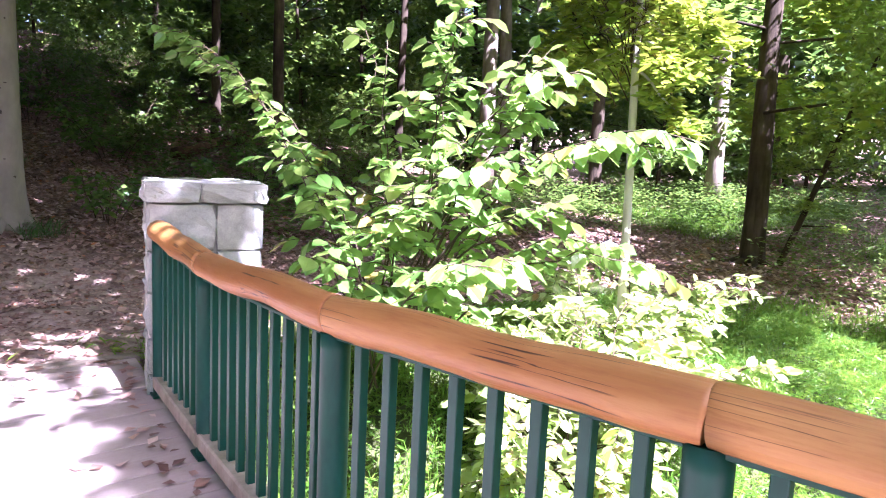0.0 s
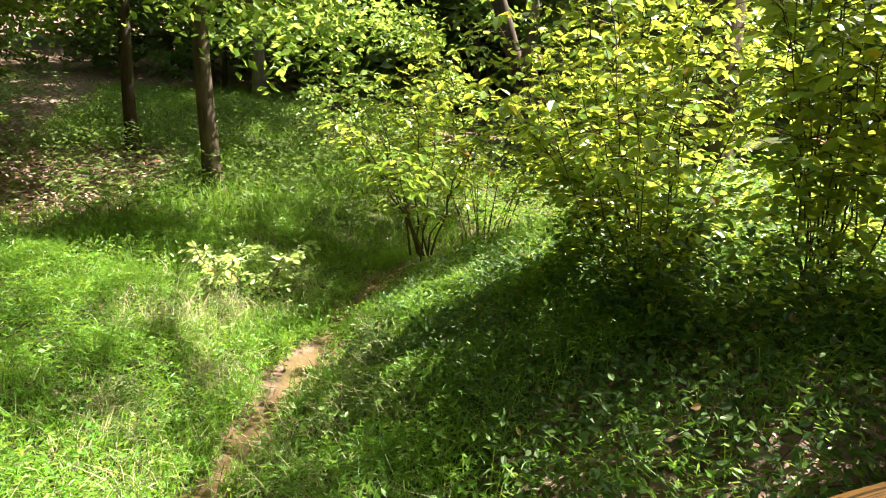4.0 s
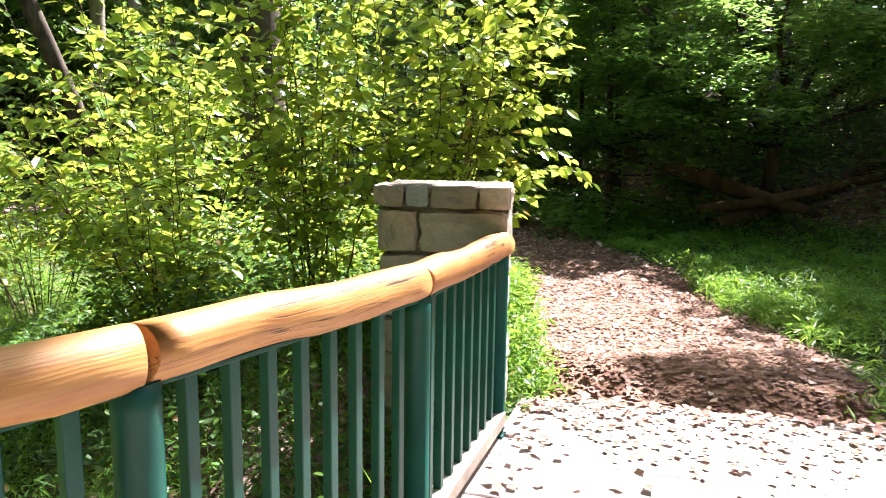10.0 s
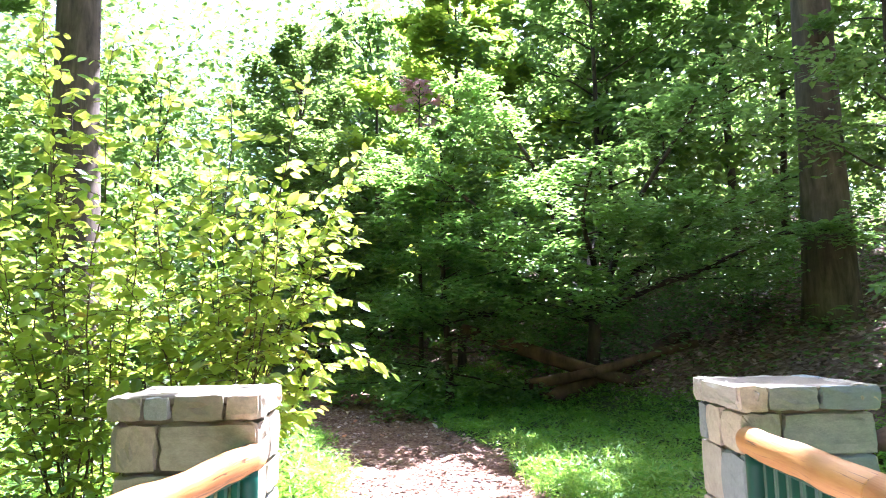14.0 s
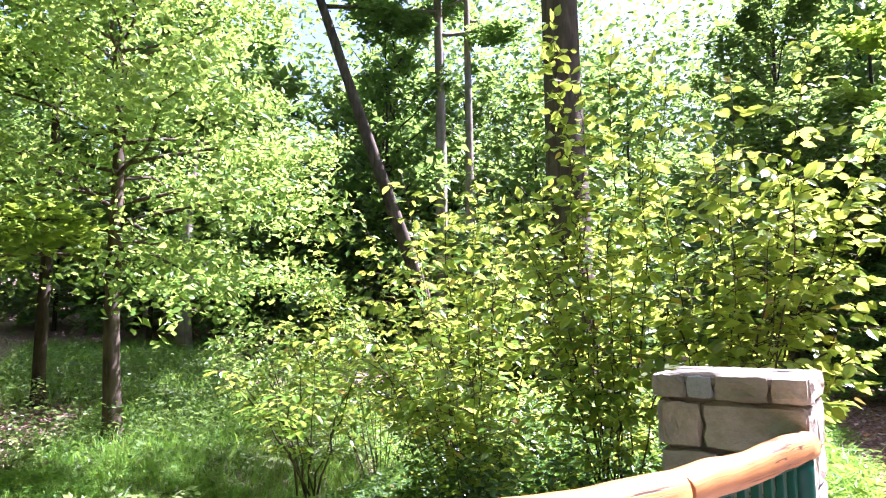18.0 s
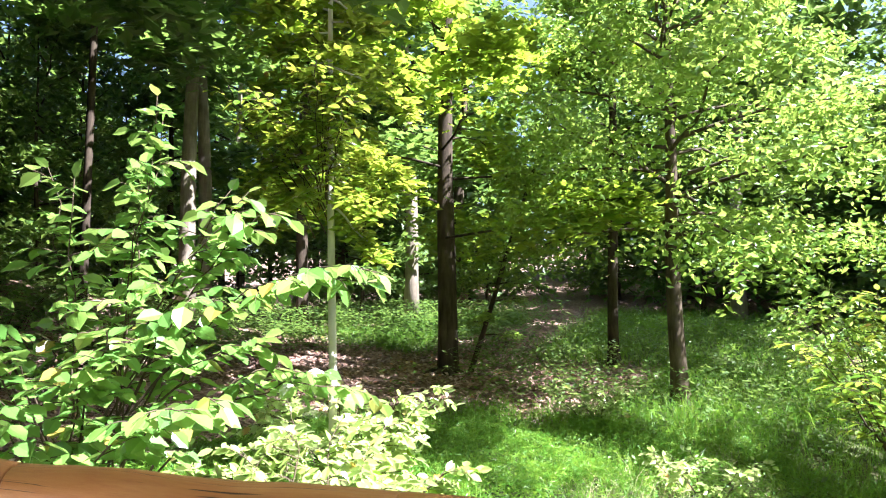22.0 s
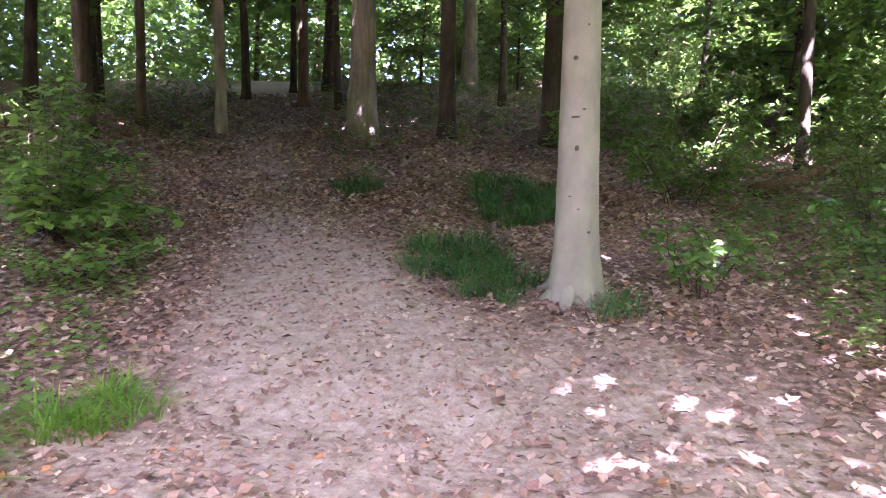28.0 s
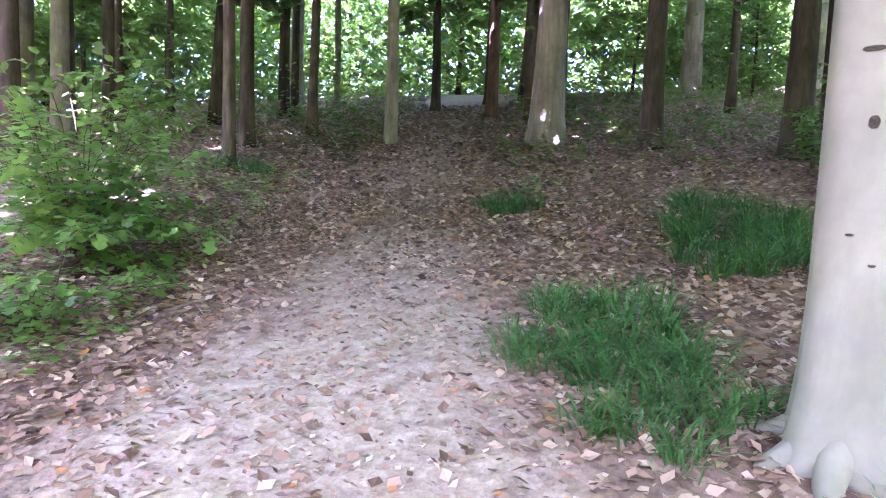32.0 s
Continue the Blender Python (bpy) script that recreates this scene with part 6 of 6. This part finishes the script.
# weeds that fill the shrubs' feet and the bank; LEAF_SHADE paints the shade in
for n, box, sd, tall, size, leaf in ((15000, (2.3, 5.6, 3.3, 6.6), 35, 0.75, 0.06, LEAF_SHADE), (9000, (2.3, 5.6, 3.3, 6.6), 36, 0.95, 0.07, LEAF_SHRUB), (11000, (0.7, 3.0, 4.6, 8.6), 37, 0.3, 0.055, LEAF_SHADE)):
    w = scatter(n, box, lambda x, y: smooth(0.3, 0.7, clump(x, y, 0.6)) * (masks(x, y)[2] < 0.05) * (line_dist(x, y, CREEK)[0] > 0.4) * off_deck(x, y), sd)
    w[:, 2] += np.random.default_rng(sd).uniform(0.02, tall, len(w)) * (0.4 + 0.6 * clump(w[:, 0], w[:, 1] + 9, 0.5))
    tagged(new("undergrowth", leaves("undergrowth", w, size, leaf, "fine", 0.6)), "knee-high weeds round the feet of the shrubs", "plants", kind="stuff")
w = scatter(9000, (3.5, 5.4, 2.2, 4.0), lambda x, y: smooth(0.25, 0.6, clump(x, y, 0.5)) * (masks(x, y)[2] < 0.4) * off_deck(x, y), 38)
w[:, 2] += np.random.default_rng(38).uniform(0.03, 0.5, len(w)) * (0.45 + 0.55 * clump(w[:, 0] + 4, w[:, 1], 0.4))
tagged(new("grass", leaves("grass", w, 0.085, GRASS, "lance", 0.5)), "tall sunlit grass and weeds beside the stone pillar", "grass", kind="stuff")
# dead twigs lying below the shrubs
tq = np.random.default_rng(12)
dead = []
for px, py, pz in scatter(90, (1.3, 3.6, 1.8, 4.4), lambda x, y: 1.0 * off_deck(x, y), 33):
    a, ln = tq.uniform(0, 6.283), tq.uniform(0.15, 0.5)
    u = np.linspace(-0.5, 0.5, 5)
    tx, ty = px + u * ln * math.cos(a) + tq.normal(0, 0.012, 5), py + u * ln * math.sin(a) + tq.normal(0, 0.012, 5)
    dead.append((np.stack([tx, ty, land(tx, ty) + tq.uniform(0.01, 0.07) + 0.1 * u * tq.uniform(-1, 1)], 1), np.linspace(0.005, 0.0015, 5)))
tagged(new("dead_twigs", tubes_mesh("dead_twigs", dead, TWIG, 5)), "thin dead twigs lying among leaves below the shrubs", "twigs", kind="stuff")


def litter_keep(x, y):
    g, s, c, k, n = masks(x, y)
    return np.clip((1 - g) * (1 - 0.86 * s) * (1 - k) * (0.45 + 0.55 * clump(x, y, 0.8)), 0, 1) * off_deck(x, y)


def lay(name, pts, size, material, label, up=0.66, shape="dry", lift=0.012):
    pts[:, 2] += lift
    return tagged(new(name, leaves(name, pts, size, material, shape, up, droop=0.0)), label, "leaves", kind="stuff")


lay("leaf_litter", scatter(66000, (-16, -3.5, -6, 7), litter_keep, 11), 0.075, LITTER, "dry brown fallen leaves on the forest floor")
lay("leaf_litter", scatter(52000, (-32, -13, -14, 8), litter_keep, 12), 0.105, LITTER, "dry brown fallen leaves on the forest floor")
lay("leaf_litter", scatter(26000, (-12, 3, 8, 18), litter_keep, 13), 0.10, LITTER, "dry brown fallen leaves beyond the creek")
lay("leaf_litter", scatter(14000, (-5, 7, -12, -1.5), litter_keep, 40), 0.10, LITTER, "dry brown fallen leaves beyond the footbridge")
lay("leaf_litter", scatter(26000, (7, 22, -10, 13), lambda x, y: litter_keep(x, y) * (1 - masks(x, y)[2]), 14), 0.12, LITTER, "dry brown fallen leaves on the slope")
lay("leaf_litter", scatter(80000, (-17, -4, -5, 3.5), lambda x, y: masks(x, y)[1] * (0.22 + 0.75 * (clump(x, y, 0.35) - 0.35)) * off_deck(x, y), 16), 0.038, LITTER, "broken bits of dry leaf trodden into the sandy path")
lay("leaf_litter", scatter(1500, (1.3, 5.0, 1.6, 5.5), lambda x, y: 0.8 * off_deck(x, y) * (1 - masks(x, y)[0]), 17), 0.055, LITTER, "dry brown leaves below the shrubs")
lay("leaf_litter", scatter(9000, (3.2, 11, 0, 9), lambda x, y: masks(x, y)[2] * off_deck(x, y) * clump(x, y, 0.6), 34), 0.07, LITTER, "curled dry leaves on the chip path", 0.7)
lay("wood_chips", scatter(95000, (3.2, 12, 0, 9.5), lambda x, y: masks(x, y)[2] * off_deck(x, y), 15), 0.042, CHIP, "brown wood chips and dry leaves on the path", 0.9)


def on_deck(n, seed, keep):
    rr = np.random.default_rng(seed)
    u, v = rr.random(n), rr.random(n)
    m = rr.random(n) < keep(u, v)
    p = np.array([curve_at(EDGE_A, a) * (1 - b) + curve_at(EDGE_B, a) * b for a, b in zip(u[m], 0.04 + 0.92 * v[m])])
    p[:, 2] = 0.004
    return p


lay("leaf_litter", on_deck(6000, 21, lambda u, v: 0.04 + 0.5 * (v < 0.07) + 0.6 * smooth(0.955, 1.0, u) + 0.25 * smooth(0.1, 0.0, u)), 0.065, LITTER, "dry brown leaves scattered over the deck boards", 0.8, "dry", 0.006)


lay("wood_chips", on_deck(9000, 22, lambda u, v: 0.95 * smooth(0.9, 0.965, u)), 0.042, CHIP, "brown wood chips trodden onto the end of the deck", 0.9, "dry", 0.006)


def strappy(pos, out, length, width, rr):
    """Long blades that rise from their crown and arch outwards."""
    n = len(pos)
    ln = length * rr.uniform(0.55, 1.2, n)
    turn = np.cross(out, (0, 0, 1.0))
    turn = turn / (np.linalg.norm(turn, axis=1)[:, None] + 1e-9)
    bend = rr.uniform(0.7, 1.7, n)
    out = out / (np.linalg.norm(out, axis=1)[:, None] + 1e-9)
    rows = []
    for u, w in ((0.0, 0.8), (0.3, 1.0), (0.6, 0.85), (0.85, 0.5), (1.0, 0.06)):
        c = pos + out * (ln * bend * 0.62 * u ** 1.5)[:, None] + np.outer(ln * (u - 0.46 * bend * u ** 2), (0, 0, 1))
        half = turn * (0.5 * width * w * rr.uniform(0.8, 1.2, n))[:, None]
        rows += [c - half, c + half]
    v = np.stack(rows, 1).reshape(-1, 3)
    quad = np.array([[2 * i, 2 * i + 1, 2 * i + 3, 2 * i + 2] for i in range(4)])
    f = (quad[None] + (np.arange(n) * 10)[:, None, None]).reshape(-1, 4)
    return v, f


def tuft(x, y, r, n, h, label, seed, mat_=None, width=0.011):
    """Several clumps of strappy blades, the blades leaning away from each clump's crown."""
    rr = np.random.default_rng(seed)
    z0 = float(land(x, y))
    t = thing("grass_tuft", x, y, z0, label, "grass", "grass tufts")
    nc = max(6, min(14, n // 60))
    for c in range(nc):
        a, q = c * 2.4 + rr.uniform(-0.4, 0.4), r * math.sqrt((c + 0.5) / nc)
        cx, cy = x + 1.3 * q * math.cos(a), y + q * math.sin(a)
        m = int(1.0 * n / nc)
        px, py = cx + rr.normal(0, 0.07, m), cy + rr.normal(0, 0.07, m)
        b = rr.uniform(0, 6.283, m)
        out = np.stack([np.cos(b) * 0.6 + (px - cx) * 6, np.sin(b) * 0.6 + (py - cy) * 6, np.zeros(m)], 1)
        v, f = strappy(np.stack([px - x, py - y, land(px, py) - z0 - 0.01], 1), out, h * rr.uniform(1.1, 1.7), width, rr)
        part("clump", mesh_np("clump", v, f, mat_ or TUFT), TUFT, t)


tuft(-10.9, -0.02, 0.62, 1000, 0.27, "dark green clump of strappy grass beside the beech", 1)
tuft(-10.05, 0.42, 0.5, 700, 0.25, "dark green clump of strappy grass at the foot of the beech", 2)
tuft(-15.6, -1.85, 0.4, 500, 0.32, "small dark green grass clump beside the path", 3, width=0.012)
tuft(-15.2, 1.0, 0.9, 1300, 0.36, "wide dark green grass clump behind the beech", 4, width=0.012)
tuft(-13.6, 1.1, 0.8, 1100, 0.36, "wide dark green grass clump behind the beech", 5, width=0.012)
tuft(-5.9, -2.6, 0.3, 420, 0.3, "bright green grass tuft at the edge of the sandy path", 6, GRASS)
tuft(-7.2, -2.25, 0.3, 420, 0.22, "bright green grass clump beside the sandy path", 8, GRASS)
tuft(-9.35, 1.5, 0.28, 200, 0.2, "small green grass clump at the foot of the beech", 9)
tuft(-17.5, -7.6, 0.5, 500, 0.34, "dark green grass clump beside a slim trunk", 7, width=0.012)
shrub(-9.8, 2.4, 0.75, 0.5, 8, "low evergreen bush with whorled leaves beside the beech", LEAF_DARK, 0.10, 6, 8, 71, tw_len=0.3)
PATHSIDE = [((-11.5, -5.2, 0.7), (-11.6, -4.5, 1.85), 0.06, 0.5), ((-11.5, -5.2, 0.7), (-11.5, -3.95, 1.40), 0.14, 0.5), ((-11.5, -5.2, 0.7), (-11.75, -5.3, 2.25), 0.0, 0.5), ((-11.5, -5.2, 0.7), (-11.2, -5.6, 2.15), 0.04, 0.5),
            ((-11.5, -5.2, 0.7), (-10.9, -5.5, 1.75), 0.10, 0.5), ((-11.5, -5.2, 0.7), (-11.1, -4.35, 1.45), 0.10, 0.5), ((-11.6, -5.2, 0.7), (-12.4, -5.3, 2.5), 0.02, 0.55), ((-11.4, -5.2, 0.7), (-10.7, -4.8, 1.30), 0.14, 0.48),
            ((-11.4, -5.1, 0.7), (-11.0, -3.95, 1.10), 0.16, 0.45), ((-11.4, -5.2, 0.7), (-10.3, -4.5, 1.0), 0.18, 0.45)]
spray_shrub(-11.5, -5.2, "leafy bush with layered blue-green leaves beside the sandy path", PATHSIDE, LEAF_HORNBEAM, None, 0.12, "lobed", 0, 0.8, 0.15, 0.065, 72, 0.007, per=4, loose=0.32)
LOWSIDE = [((-10.1, -3.9, 0.35), (-9.8, -3.2, 0.75), 0.1, 0.3), ((-10.1, -3.9, 0.35), (-10.5, -3.3, 0.8), 0.1, 0.3), ((-10.1, -3.9, 0.35), (-9.5, -3.8, 0.7), 0.1, 0.3), ((-10.1, -3.9, 0.35), (-9.7, -4.5, 0.8), 0.1, 0.3)]
spray_shrub(-10.1, -3.9, "low leafy bush at the edge of the sandy path", LOWSIDE, LEAF_HORNBEAM, None, 0.085, "lobed", 0, 0.8, 0.12, 0.06, 73, 0.005, per=4, loose=0.25)
shrub(-12.6, -6.2, 1.9, 1.0, 8, "leafy bush under the trees", LEAF_FOREST, 0.12, 9, 9, 74, tw_len=0.7)
shrub(-5.6, -3.2, 1.5, 0.9, 8, "leafy bush beside the bluish pillar", LEAF_TREE, 0.10, 9, 9, 75, tw_len=0.55)
shrub(9.9, -1.9, 1.1, 1.2, 12, "broad bush with blue-green leaves over a fallen log", LEAF_HORNBEAM, 0.13, 9, 9, 76, tw_len=0.7)
shrub(11.4, -1.5, 1.3, 1.2, 12, "broad bush with blue-green leaves at the foot of the hill", LEAF_HORNBEAM, 0.13, 9, 9, 77, tw_len=0.7)


for x, y, h, sp, sd in ((12.4, -3.2, 1.3, 1.3, 82), (14.2, -4.2, 1.6, 1.4, 83), (14.6, -2.2, 1.2, 1.2, 84), (16.4, -3.4, 1.7, 1.4, 85), (16.0, 1.6, 1.2, 1.2, 86)):
    shrub(x, y, h, sp, 8, "leafy bush on the shaded slope of the hill", LEAF_HORNBEAM, 0.14, 9, 9, sd, tw_len=0.7, shape="mid")
shrub(-1.7, 9.7, 0.7, 0.6, 8, "pale weedy clump on the far bank", LEAF_PALE, 0.09, 8, 8, 87, tw_len=0.3, shape="mid")
shrub(-0.1, 7.7, 0.6, 0.5, 8, "pale weedy clump beside the creek", LEAF_PALE, 0.09, 8, 8, 88, tw_len=0.3, shape="mid")
shrub(-10.8, 5.0, 1.2, 1.0, 8, "dark evergreen bush on the shaded bank", LEAF_DARK, 0.11, 9, 9, 78, tw_len=0.5)
shrub(-13.5, 6.4, 1.5, 1.3, 8, "dark leafy bush on the shaded bank", LEAF_FOREST, 0.12, 10, 9, 79, tw_len=0.6)
shrub(-8.3, 6.2, 1.0, 1.0, 8, "low dark bush on the shaded bank", LEAF_FOREST, 0.11, 9, 9, 80, tw_len=0.5)
for x, y, h, sp, sd in ((-14.3, 3.7, 1.0, 1.0, 101), (-17.6, 6.6, 1.5, 1.3, 102), (-19.2, 3.0, 1.3, 1.2, 103), (-20.6, 6.0, 1.6, 1.4, 104), (-23.0, 4.2, 1.6, 1.5, 105), (-18.2, 9.6, 1.6, 1.4, 106), (-23.4, 8.6, 1.8, 1.5, 107), (-15.2, 8.8, 1.4, 1.3, 108), (-26.5, 6.4, 1.8, 1.6, 109), (-12.2, 7.6, 1.2, 1.1, 110)):
    shrub(x, y, h, sp, 9, "dark leafy bush under the trees of the shaded bank", LEAF_FOREST, 0.14, 10, 9, sd, tw_len=0.7, shape="mid")
shrub(-16.5, 4.6, 1.7, 1.3, 8, "dark leafy bush behind the beech", LEAF_FOREST, 0.13, 10, 9, 81, tw_len=0.7)


def fallen(x0, y0, x1, y1, r, dz, label, seed):
    rr = np.random.default_rng(seed)
    n = 14
    u = np.linspace(0, 1, n)
    x, y = x0 + (x1 - x0) * u, y0 + (y1 - y0) * u
    za, zb = float(land(x0, y0)) + dz[0], float(land(x1, y1)) + dz[1]
    pts = np.stack([x + 0.06 * np.sin(u * 7 + seed), y, za + (zb - za) * u + 0.05 * np.sin(u * 5 + seed)], 1)
    ang = np.linspace(0, 6.283, 14, endpoint=False)
    rad = r * (1 - 0.35 * u)[:, None] * (1 + 0.10 * np.sin(3 * ang + 5 * u[:, None]) + 0.06 * rr.normal(size=(n, 14)))
    t = thing("fallen_log", x0, y0, float(land(x0, y0)), label, "log", "fallen logs")
    part("wood", tubes_mesh("wood", [(pts - np.array([x0, y0, float(land(x0, y0))]), rad)], ROT, 14), ROT, t)


fallen(12.4, 6.4, 13.0, 2.3, 0.15, (1.4 - float(land(12.4, 6.4)), 0.3 - float(land(13.0, 2.3))), "thick rotting log lying across the dark slope", 1)
fallen(12.2, 4.6, 14.5, 2.6, 0.18, (0.15, 0.15), "mossy brown log on the dark slope", 2)
fallen(12.0, 4.9, 13.6, 2.2, 0.10, (0.5, 0.2), "thin bare log leaning on the slope", 3)
fallen(9.4, -0.35, 11.9, -2.7, 0.18, (0.12, 0.12), "grey fallen log under the broad bush", 4)
fallen(-14.5, 5.0, -17.5, 9.0, 0.2, (0.15, 0.15), "fallen log on the shaded bank", 5)

# tall woods around: trunks with high crowns
rr = np.random.default_rng(90)
CROWNS = []
for s in range(4):
    q = np.random.default_rng(300 + s)
    ls = [limb_line(np.array([0, 0, 7.5 + 11 * k / 20]), k * 2.4, 0.15 + 0.045 * k, 4.6 * (1 - 0.025 * k), q) for k in range(20)]
    CROWNS.append((leaves("crown", crown_points(ls, 3300, 0.36, 0.06, q, 0.1), 0.56, LEAF_FOREST, "mid", 0.6), tubes_mesh("branchwork", [(l, np.linspace(0.08, 0.01, len(l))) for l in ls], BARK_DARK, 3)))
TRUNKS = [tubes_mesh("trunk", [(trunk_line(19, (0.01 * s, 0), 0.12, 500 + s), np.linspace(1.0, 0.2, 14) * (0.15 + 0.05 * s) * np.concatenate([[1.35], np.ones(13)]))], (BARK, BARK_DARK, BARK_PALE)[s % 3], 10) for s in range(4)]


def wood_tree(x, y, s, low=False):
    t = thing("woodland_tree", x, y, float(land(x, y)) - 0.1, "tall woodland tree with a bare trunk and a high green crown", "tree", "woodland trees", rz=rr.uniform(0, 360))
    t.scale = (s, s, s * rr.uniform(0.9, 1.15))
    c, l = CROWNS[rr.integers(4)]
    part("trunk", TRUNKS[rr.integers(4)], BARK, t)
    tagged(part("branchwork", l, BARK, t), kind="stuff")
    cr = tagged(part("crown", c, LEAF_FOREST, t), kind="stuff")
    if low:
        cr.location.z = -4.0


count = 0
spots = []
while count < 95:
    a, d = rr.uniform(0, 6.283), rr.uniform(13, 62)
    x, y = d * math.cos(a), d * math.sin(a)
    deg = math.degrees(a) % 360
    if min(line_dist(x, y, PATH_EAST)[0], line_dist(x, y, PATH_WEST)[0], line_dist(x, y, PATH_NORTH)[0]) < 2.2:
        continue
    if line_dist(x, y, CREEK)[0] < (6.5 if d < 30 else 3) or any(math.hypot(x - p, y - q) < 3.3 for p, q in spots):
        continue
    if 0 < deg < 40 and d < 17 or (60 < deg < 125 and d < 24) or (x > 5 and d < 19 and abs(y) < 9):
        continue
    if (150 < deg < 230 and d > 50) or ((deg < 50 or deg > 325) and d < 38) or ((deg < 62 or deg > 320) and d < 25):
        continue
    if (163 < deg < 216 and d < 34) or (118 < deg < 166 and d < 21):
        continue
    spots.append((x, y))
    wood_tree(x, y, rr.uniform(0.8, 1.15), d > 30)
    count += 1

# young trees whose leaves reach low, filling the gaps between the trunks
LOW = []
for s in range(4):
    q = np.random.default_rng(400 + s)
    ls = [limb_line(np.array([0, 0, 1.0 + 7.0 * k / 34]), k * 2.4 + q.uniform(-0.3, 0.3), 0.05 + 0.03 * k, 3.2 * (1 - 0.018 * k) * q.uniform(0.7, 1.1), q) for k in range(34)]
    LOW.append((leaves("crown", crown_points(ls, 4200, 0.38, 0.06, q, 0.15), 0.27, (LEAF_FOREST, LEAF_TREE)[s % 2], "mid", 0.55), tubes_mesh("branchwork", [(l, np.linspace(0.035, 0.004, len(l))) for l in ls[::2]], BARK_DARK, 3)))
STEM = tubes_mesh("trunk", [(trunk_line(8.3, (0.02, 0.01), 0.06, 77), np.linspace(0.09, 0.01, 14))], BARK_DARK, 8)


def young_tree(x, y, s):
    t = thing("young_tree", x, y, float(land(x, y)) - 0.05, "young woodland tree with leaves down to the ground", "tree", "young trees", rz=rr.uniform(0, 360))
    t.scale = (s, s, s * rr.uniform(0.9, 1.2))
    c, l = LOW[rr.integers(4)]
    part("trunk", STEM, BARK_DARK, t)
    tagged(part("branchwork", l, BARK_DARK, t), kind="stuff")
    tagged(part("crown", c, LEAF_TREE, t), kind="stuff")


# sectors: from and to angle, nearest and farthest, how many, size
for a0, a1, d0, d1, cnt, sz in ((-45, 2, 16, 26, 14, 0.95), (2, 34, 20, 34, 12, 1.2), (34, 62, 17, 32, 13, 1.15), (62, 96, 24, 38, 14, 1.25), (98, 128, 25, 36, 10, 1.1), (128, 160, 21, 34, 12, 1.0), (222, 246, 20, 34, 10, 0.9), (160, 186, 34, 46, 8, 0.85)):
    made = 0
    for _ in range(400):
        a, d = radians(rr.uniform(a0, a1)), rr.uniform(d0, d1)
        x, y = d * math.cos(a), d * math.sin(a)
        if min(line_dist(x, y, PATH_EAST)[0], line_dist(x, y, PATH_WEST)[0], line_dist(x, y, PATH_NORTH)[0]) < 3.0 or any(math.hypot(x - p, y - q) < 1.9 for p, q in spots):
            continue
        spots.append((x, y))
        young_tree(x, y, sz * rr.uniform(0.75, 1.2))
        made += 1
        if made == cnt:
            break

# more tall trees over the western slope
made = 0
while made < 28:
    a, d = radians(rr.uniform(138, 236)), rr.uniform(24, 50)
    x, y = d * math.cos(a), d * math.sin(a)
    if min(line_dist(x, y, PATH_WEST)[0], line_dist(x, y, PATH_NORTH)[0]) < 2.0 or any(math.hypot(x - p, y - q) < 2.2 for p, q in spots):
        continue
    spots.append((x, y))
    wood_tree(x, y, rr.uniform(0.85, 1.15), d > 34)
    made += 1

# leafy understorey and the far edge of the woods
def wall_of_leaves(n, r0, r1, a0, a1, z0, z1, size, seed, label, leaf, skip=0.35):
    q = np.random.default_rng(seed)
    a, d = np.radians(q.uniform(a0, a1, n)), q.uniform(r0, r1, n)
    x, y = d * np.cos(a), d * np.sin(a)
    z = q.uniform(z0, z1, n) * q.random(n) ** 0.35
    m = fractal(x + z, y - 0.7 * z, 2.4, seed) + 0.4 * fractal(x, y + z * 1.3, 0.9, seed) > -skip
    paths = np.minimum(np.minimum(line_dist(x, y, PATH_WEST)[0], line_dist(x, y, PATH_EAST)[0]), line_dist(x, y, PATH_NORTH)[0])
    m &= (paths > 1.8) | (z > 3.5)
    pts = np.stack([x, y, land(x, y) + z], 1)[m]
    tagged(new("far_woods", leaves("far_woods", pts, size, leaf, "mid", 0.5)), label, "woods", kind="stuff")


wall_of_leaves(50000, 24, 46, 150, 225, 0.2, 6.0, 0.17, 5, "light green understorey leaves among the western trees", LEAF_TREE, -0.35)
wall_of_leaves(30000, 40, 50, 138, 242, 0.1, 10, 0.5, 10, "shaded leaves of the deep western woods", LEAF_FOREST, 0.5)
wall_of_leaves(110000, 46, 60, 142, 232, 0.2, 18, 0.42, 6, "green leaves at the far edge of the western woods", LEAF_TREE, 0.3)
wall_of_leaves(36000, 52, 64, 75, 285, 0.2, 22, 0.9, 11, "green leaves at the far edge of the woods", LEAF_FOREST, 0.6)
wall_of_leaves(45000, 30, 52, 55, 125, 0.2, 26, 0.5, 7, "green leaves of the woods beyond the creek", LEAF_FOREST, 0.7)
wall_of_leaves(52000, 36, 56, 30, 76, 0.2, 24, 0.5, 9, "green leaves of the tall woods beyond the chip path", LEAF_FOREST, 0.6)
wall_of_leaves(52000, 40, 60, -75, 62, 0.2, 19, 0.75, 8, "green leaves of the woods on the eastern hill", LEAF_FOREST, 0.7)
